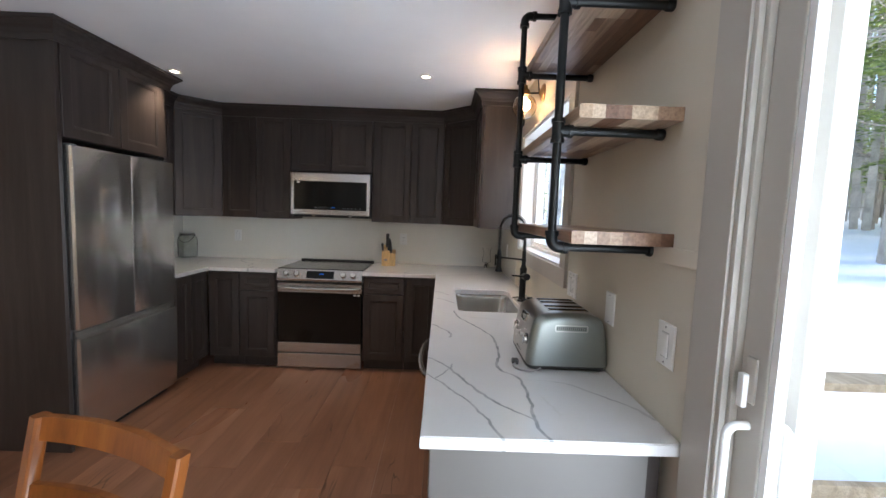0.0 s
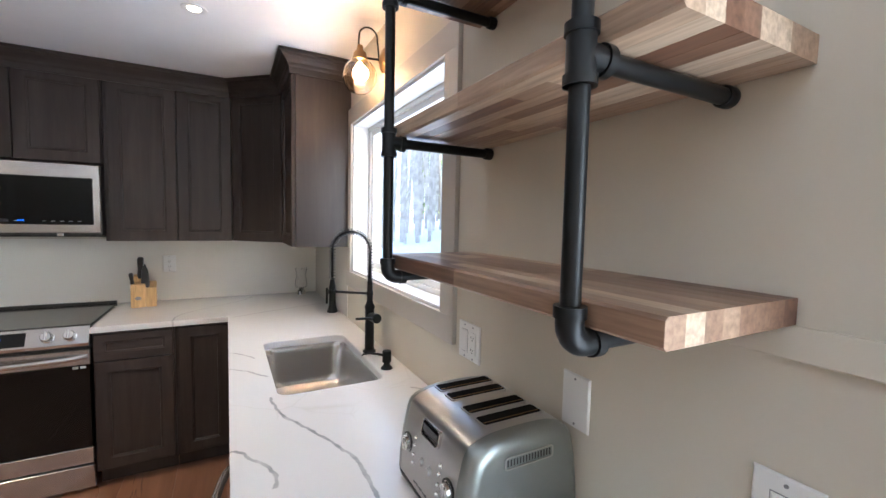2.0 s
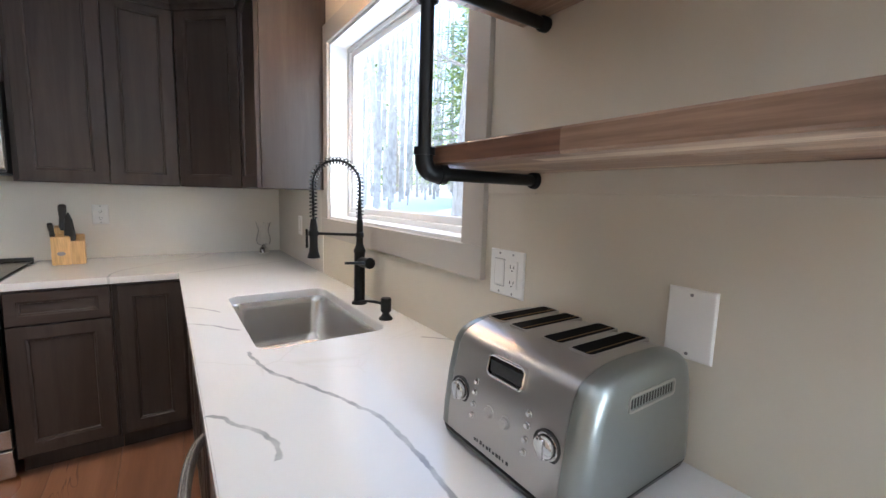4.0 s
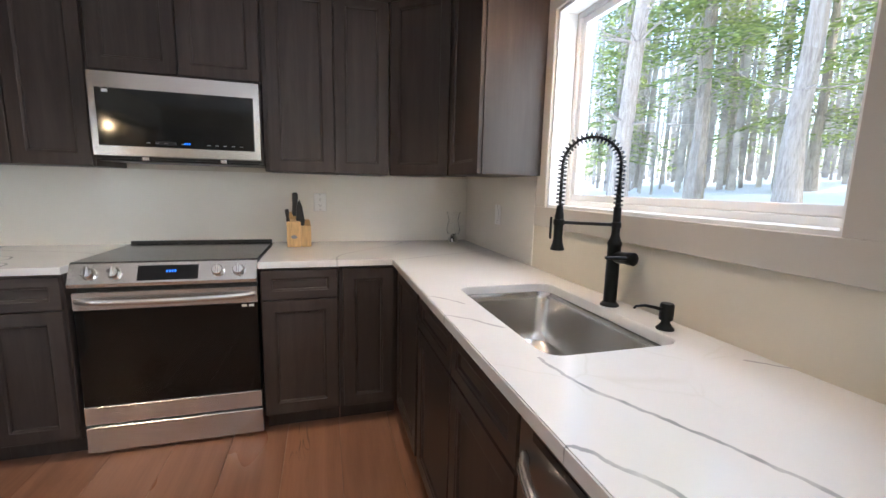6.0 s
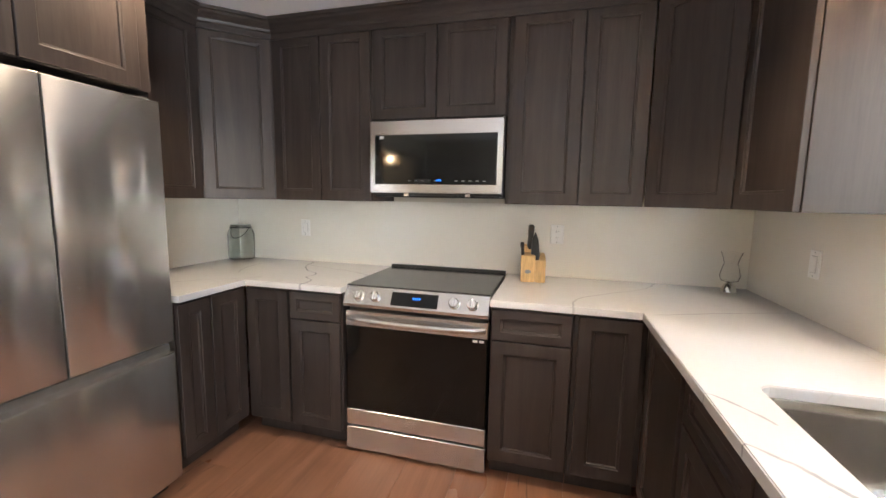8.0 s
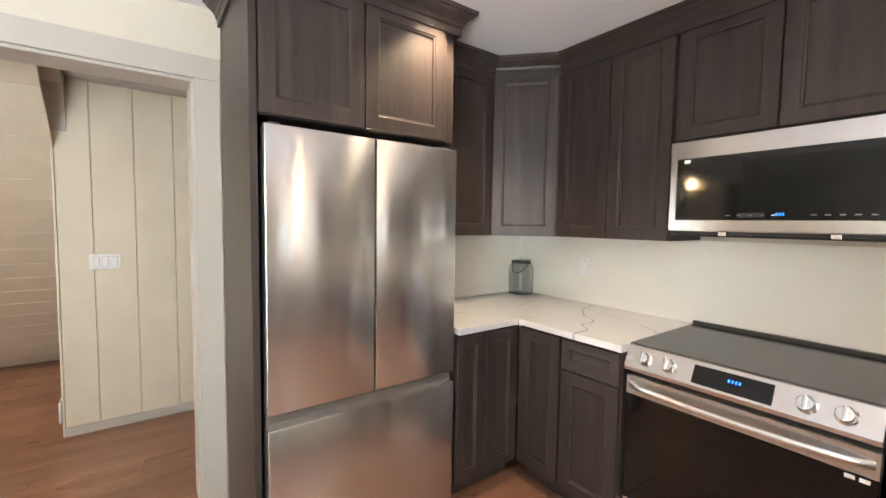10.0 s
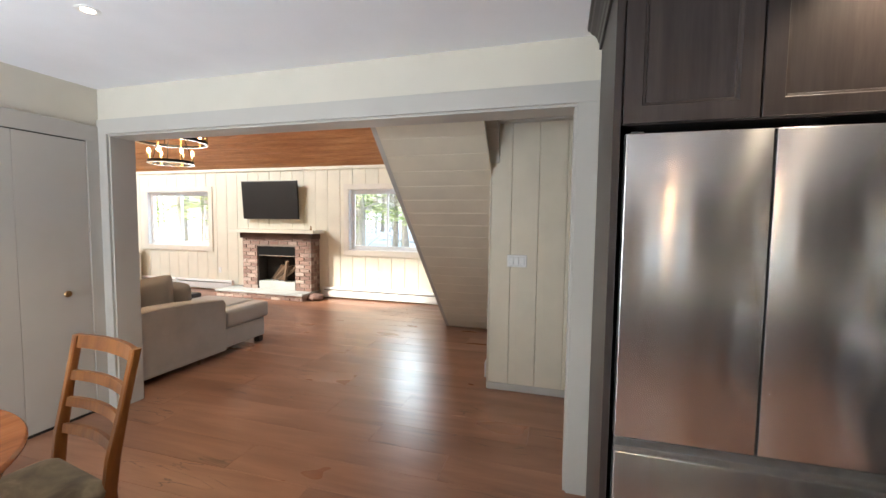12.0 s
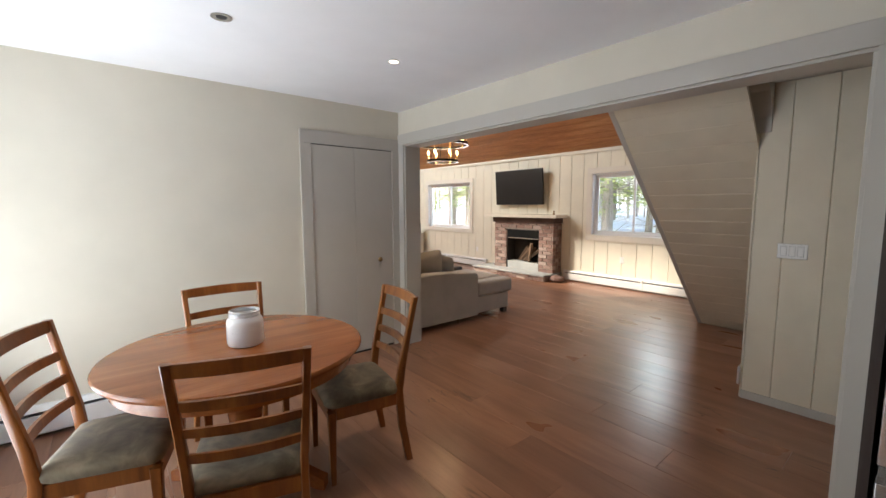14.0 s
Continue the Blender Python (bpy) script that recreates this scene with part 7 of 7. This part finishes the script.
def bare_tree(name, height, r, seed):
    rnd = random.Random(seed)
    bm, pts = trunk_mesh(height, r, rnd.uniform(-1, 1), seed, 9)
    root = thing(name, "tall bare grey forest tree standing in the snow", "tree", group="bare trees in the snow")
    part("trunk", bm, MAT_BARK, root, smooth=True)
    tb = bmesh.new()
    add_twigs(tb, pts, rnd, 60, 0.12, 0.98, 1.9, 0.012 + r * 0.06)
    part("limbs", tb, MAT_BARK, root, "thin bare grey branches")
    return root


def put(tree, x, y, turn=0.0, size=1.0, first=False):
    m = pose(x, y, hill(x, y), 0, 0, turn) @ Matrix.Diagonal((1, 1, 1, 1))
    if first:
        tree.matrix_world = m
        return tree
    return copy_thing(tree, m)


rnd = random.Random(11)
big = conifer("hemlock_tree", 15.0, 0.20, 21, 0.22, 2.9, 0.13, 0.55, 5)
put(big, 9.6, 10.4, 0, first=True)
mid_ = conifer("hemlock_tree", 11.0, 0.13, 22, 0.14, 2.2, 0.12, 0.5, 5)
put(mid_, 12.2, 9.2, 40, first=True)
# dense spruces added out of view to keep the sun off the kitchen openings
dense = conifer("spruce_tree", 15.5, 0.20, 23, 0.28, 2.4, 0.22, 0.26, 12)
put(dense, 8.2, -6.6, 0, first=True)
for x, y, t in ((8.9, -9.1, 70), (6.6, -4.7, 130), (9.6, -11.5, 200), (7.2, -8.2, 250), (10.2, -7.0, 20)):
    put(dense, x, y, t)
put(big, 10.4, 6.2, 90)
put(big, 9.2, 3.6, 200)
put(mid_, 14.5, 13.5, 150)
put(mid_, 9.5, 13.8, 10)
for x, y, t in ((17, 8, 0), (19, 17, 80), (13, 18, 200), (22, 4, 30), (16.5, 1.0, 120)):
    put(mid_ if t % 60 else big, x, y, t)
b1 = bare_tree("bare_tree", 13.0, 0.20, 31)
put(b1, 6.0, 9.15, 140, first=True)
b2 = bare_tree("bare_tree", 12.0, 0.11, 32)
put(b2, 12.4, 11.6, 0, first=True)
put(b1, 8.15, 7.05, 77)
for k in range(17):
    a, d = rnd.uniform(-8, 66), rnd.uniform(17, 34)
    x, y = 0.6 + d * math.cos(radians(a)), 1.5 + d * math.sin(radians(a))
    if math.hypot(x - 7.5, y - 7.5) < 1.2:
        continue
    put(b2 if k % 2 else b1, x, y, rnd.uniform(0, 360))
# woods beyond the west windows
for x, y, t in ((-13.2, -12.6, 0), (-14.8, -10.6, 90), (-12.6, -4.4, 30), (-15.5, -4.0, 150), (-16.5, -6.6, 200), (-17, -15.5, 60)):
    put(mid_, x, y, t)
for k in range(9):
    x, y = rnd.uniform(-24, -13), rnd.uniform(-16, 3)
    put(big if k % 3 else mid_, x, y, rnd.uniform(0, 360))
for k in range(26):
    x, y = rnd.uniform(-30, -10.5), rnd.uniform(-20, 6)
    put(b1 if k % 2 else b2, x, y, rnd.uniform(0, 360))


def far_woods():
    rnd = random.Random(77)
    verts, faces, lv, lf = [], [], [], []

    def stick(p, q, r0, r1):
        i = len(verts)
        d = (q - p).normalized()
        a = d.orthogonal().normalized()
        b = d.cross(a)
        for c, r in ((p, r0), (q, r1)):
            for k in range(3):
                t = 2 * math.pi * k / 3
                verts.append(c + (a * math.cos(t) + b * math.sin(t)) * r)
        for k in range(3):
            faces.append((i + k, i + (k + 1) % 3, i + 3 + (k + 1) % 3, i + 3 + k))
    for side in (1, -1):
        for _ in range(1150 if side == 1 else 420):
            a, d = radians(rnd.uniform(-30, 78)), rnd.uniform(15, 70)
            x, y = side * d * math.cos(a) + (0 if side == 1 else -6), (1.5 if side == 1 else -4) + d * math.sin(a) * (1 if side == 1 else rnd.choice((-1, 1)))
            z, r, h = hill(x, y), rnd.uniform(0.045, 0.12), rnd.uniform(10, 20)
            p, q = Vector((x, y, z - 0.2)), Vector((x + rnd.uniform(-0.8, 0.8), y + rnd.uniform(-0.8, 0.8), z + h))
            stick(p, q, r, r * 0.3)
            for _ in range(9):
                c = p.lerp(q, rnd.uniform(0.1, 0.95))
                stick(c, c + Vector((rnd.uniform(-1, 1), rnd.uniform(-1, 1), rnd.uniform(-0.1, 0.8))) * rnd.uniform(0.8, 2.2), 0.022, 0.005)
        for _ in range(60):
            a, d = radians(rnd.uniform(-30, 78)), rnd.uniform(24, 60)
            x, y = side * d * math.cos(a) + (0 if side == 1 else -6), (1.5 if side == 1 else -4) + d * math.sin(a) * (1 if side == 1 else rnd.choice((-1, 1)))
            z, h = hill(x, y), rnd.uniform(6, 14)
            for _ in range(260):
                u = rnd.random() ** 1.3
                rr = (1 - u) * h * 0.22 * rnd.uniform(0.2, 1)
                t = rnd.uniform(0, 2 * math.pi)
                p = Vector((x + rr * math.cos(t), y + rr * math.sin(t), z + 0.6 + u * h))
                ax = Vector((math.cos(t), math.sin(t), -0.35)) * rnd.uniform(0.3, 0.6)
                bi = Vector((-math.sin(t), math.cos(t), rnd.uniform(-0.2, 0.2))) * 0.16
                i = len(lv)
                lv += [p, p + ax * 0.5 + bi, p + ax, p + ax * 0.5 - bi]
                lf.append((i, i + 1, i + 2, i + 3))
    for nm, v, f, mt, lb in (("far_woods", verts, faces, MAT_FARWOOD, "dense far forest of thin bare trunks, haze in their pale grey"), ("far_evergreens", lv, lf, MAT_NEEDLE, "far green evergreens among bare trunks")):
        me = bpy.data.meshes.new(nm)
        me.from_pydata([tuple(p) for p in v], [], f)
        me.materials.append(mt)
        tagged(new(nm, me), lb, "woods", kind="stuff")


far_woods()


def deck():
    tagged(structure("deck", boxed(E + 0.161, 2.45, -2.6, 3.2, -0.26, -0.12), MAT_DECK), "wooden deck")
    sn = bmesh.new()
    bmesh.ops.create_grid(sn, x_segments=30, y_segments=60, size=1)
    for v in sn.verts:
        x, y = E + 0.162 + (v.co.x + 1) / 2 * 1.22, -2.6 + (v.co.y + 1) / 2 * 5.8
        v.co = Vector((x, y, -0.05 + 0.34 * min(1, max(0, (x - 1.0) / 0.8)) ** 1.5 + 0.04 * noise.noise(Vector((x * 3, y * 2, 0)))))
    structure("deck_snow", sn, MAT_SNOW, "deep snow lying on the deck", True)
    root = thing("deck_railing", "pale wooden deck railing standing in snow", "railing", (E + 0.2, 1.49, -0.12))
    for x, y in ((0.05, 0), (1.65, 0), (1.65, -1.9), (1.65, -3.8)):
        part("post", boxed(x - 0.045, x + 0.045, y - 0.045, y + 0.045, 0.0, 0.90, bevel=0.004), MAT_DECK, root)
    part("top_rail", boxed(0.0, 1.72, -0.07, 0.07, 0.9005, 0.938, bevel=0.004), MAT_DECK, root, "pale top rail")
    part("top_rail", boxed(1.58, 1.72, -3.9, -0.0705, 0.9005, 0.938, bevel=0.004), MAT_DECK, root, "pale top rail")
    part("lower_rail", boxed(0.096, 1.604, -0.02, 0.02, 0.385, 0.455, bevel=0.003), MAT_DECK, root)
    part("lower_rail", boxed(1.63, 1.67, -3.75, -0.05, 0.385, 0.455, bevel=0.003), MAT_DECK, root)
    root = thing("garden_chair", "dark metal frame of a garden chair half buried in snow", "chair", (1.35, 0.95, 0.10))
    part("frame", tube(bmesh.new(), [(0.1, -0.35, 0.2), (0.05, -0.12, 0.44)] + arc((0.05, -0.02, 0.42), (0, -1, 0), (0, 0, 1), 0.06, 20, 160, 6) + [(0.05, 0.5, 0.18), (0.05, 0.6, 0.0)], 0.011, 8), MAT_BLACK, root, smooth=True)
    part("frame", tube(bmesh.new(), [(-0.3, -0.35, 0.2), (-0.35, -0.12, 0.44), (-0.35, 0.5, 0.18), (-0.35, 0.6, 0.0)], 0.011, 8), MAT_BLACK, root, smooth=True)


MAT_DECK = wood("weathered_deck_wood", (0.30, 0.22, 0.13), (0.44, 0.34, 0.22), (0.55, 0.44, 0.30), "y", 0.8)
deck()


# ---- pieces of floors and walls ----
def planks():
    floor = bpy.data.objects["floor"]
    rnd = random.Random(3)
    width, gap = 0.262, 0.0012
    cache = {}
    x = -0.32 - 28 * width
    while x < E + 0.01:
        y = LRS - rnd.uniform(0, 1.6)
        while y < N:
            length = rnd.choice((1.5, 1.8, 2.1, 2.4))
            a, b = max(y, LRS), min(y + length, N)
            # stairs and wall thicknesses hide nothing here: planks run through
            if b - a > 0.05:
                key = round(b - a, 2)
                if key not in cache:
                    bm = bmesh.new()
                    w, l = width / 2 - gap / 2, key / 2 - gap / 2
                    rings(bm, [[(-w + g, -l + g, z), (w - g, -l + g, z), (w - g, l - g, z), (-w + g, l - g, z)] for g, z in ((0, -0.0115), (0, -0.0010), (0.0010, 0.0))])
                    cache[key] = mesh_of("plank", bm, MAT_FLOOR)
                ob = new("plank", cache[key])
                ob.parent = floor
                ob.matrix_basis = pose(x + width / 2, (a + b) / 2, 0)
            y += length
        x += width


planks()


def boards(parent_name, x, side, y0, y1, z0, z1, width, holes=(), mat=MAT_PANEL, gap=0.002):
    """Vertical tongue and groove boards as pieces of a wall that faces x."""
    parent = bpy.data.objects[parent_name]
    cache = {}
    y = y0
    while y < y1 - 0.01:
        b = min(y + width, y1)
        spans = [(z0, z1)]
        cuts = sorted({y, b} | {h for hole in holes for h in hole[:2] if y < h < b})
        for c0, c1 in zip(cuts, cuts[1:]):
            spans = [(z0, z1)]
            for h in holes:
                if c0 < h[1] - 1e-4 and c1 > h[0] + 1e-4:
                    spans = [(z0, h[2]), (h[3], z1)]
            for s0, s1 in spans:
                g0 = gap if c0 == y else 0
                g1 = gap if c1 == b else 0
                w, h2 = (c1 - g1) - (c0 + g0), s1 - s0
                key = (round(w, 3), round(h2, 3), g0, g1)
                if key not in cache:
                    bm = bmesh.new()
                    rings(bm, [[(d, -w / 2 + i * (g0 > 0), -h2 / 2), (d, w / 2 - i * (g1 > 0), -h2 / 2), (d, w / 2 - i * (g1 > 0), h2 / 2), (d, -w / 2 + i * (g0 > 0), h2 / 2)] for d, i in ((-0.018, 0), (-0.005, 0), (0.0, 0.004))])
                    cache[key] = mesh_of("board", bm, mat)
                ob = new("board", cache[key])
                ob.parent = parent
                ob.matrix_basis = pose(x, (c0 + g0 + c1 - g1) / 2, (s0 + s1) / 2)
        y = b


boards("wall_living_west", LRW, 1, LRS, 1.4, 0.0, 2.55, 0.262, [LW1, LW2], MAT_LRPANEL)
boards("wall_hall", PW, 1, 1.29, 1.466, 0.0, 2.365, 0.18, gap=0.0008)
boards("wall_hall", PW, 1, 1.466, 4.0, 0.0, 2.365, 0.226, gap=0.0008)
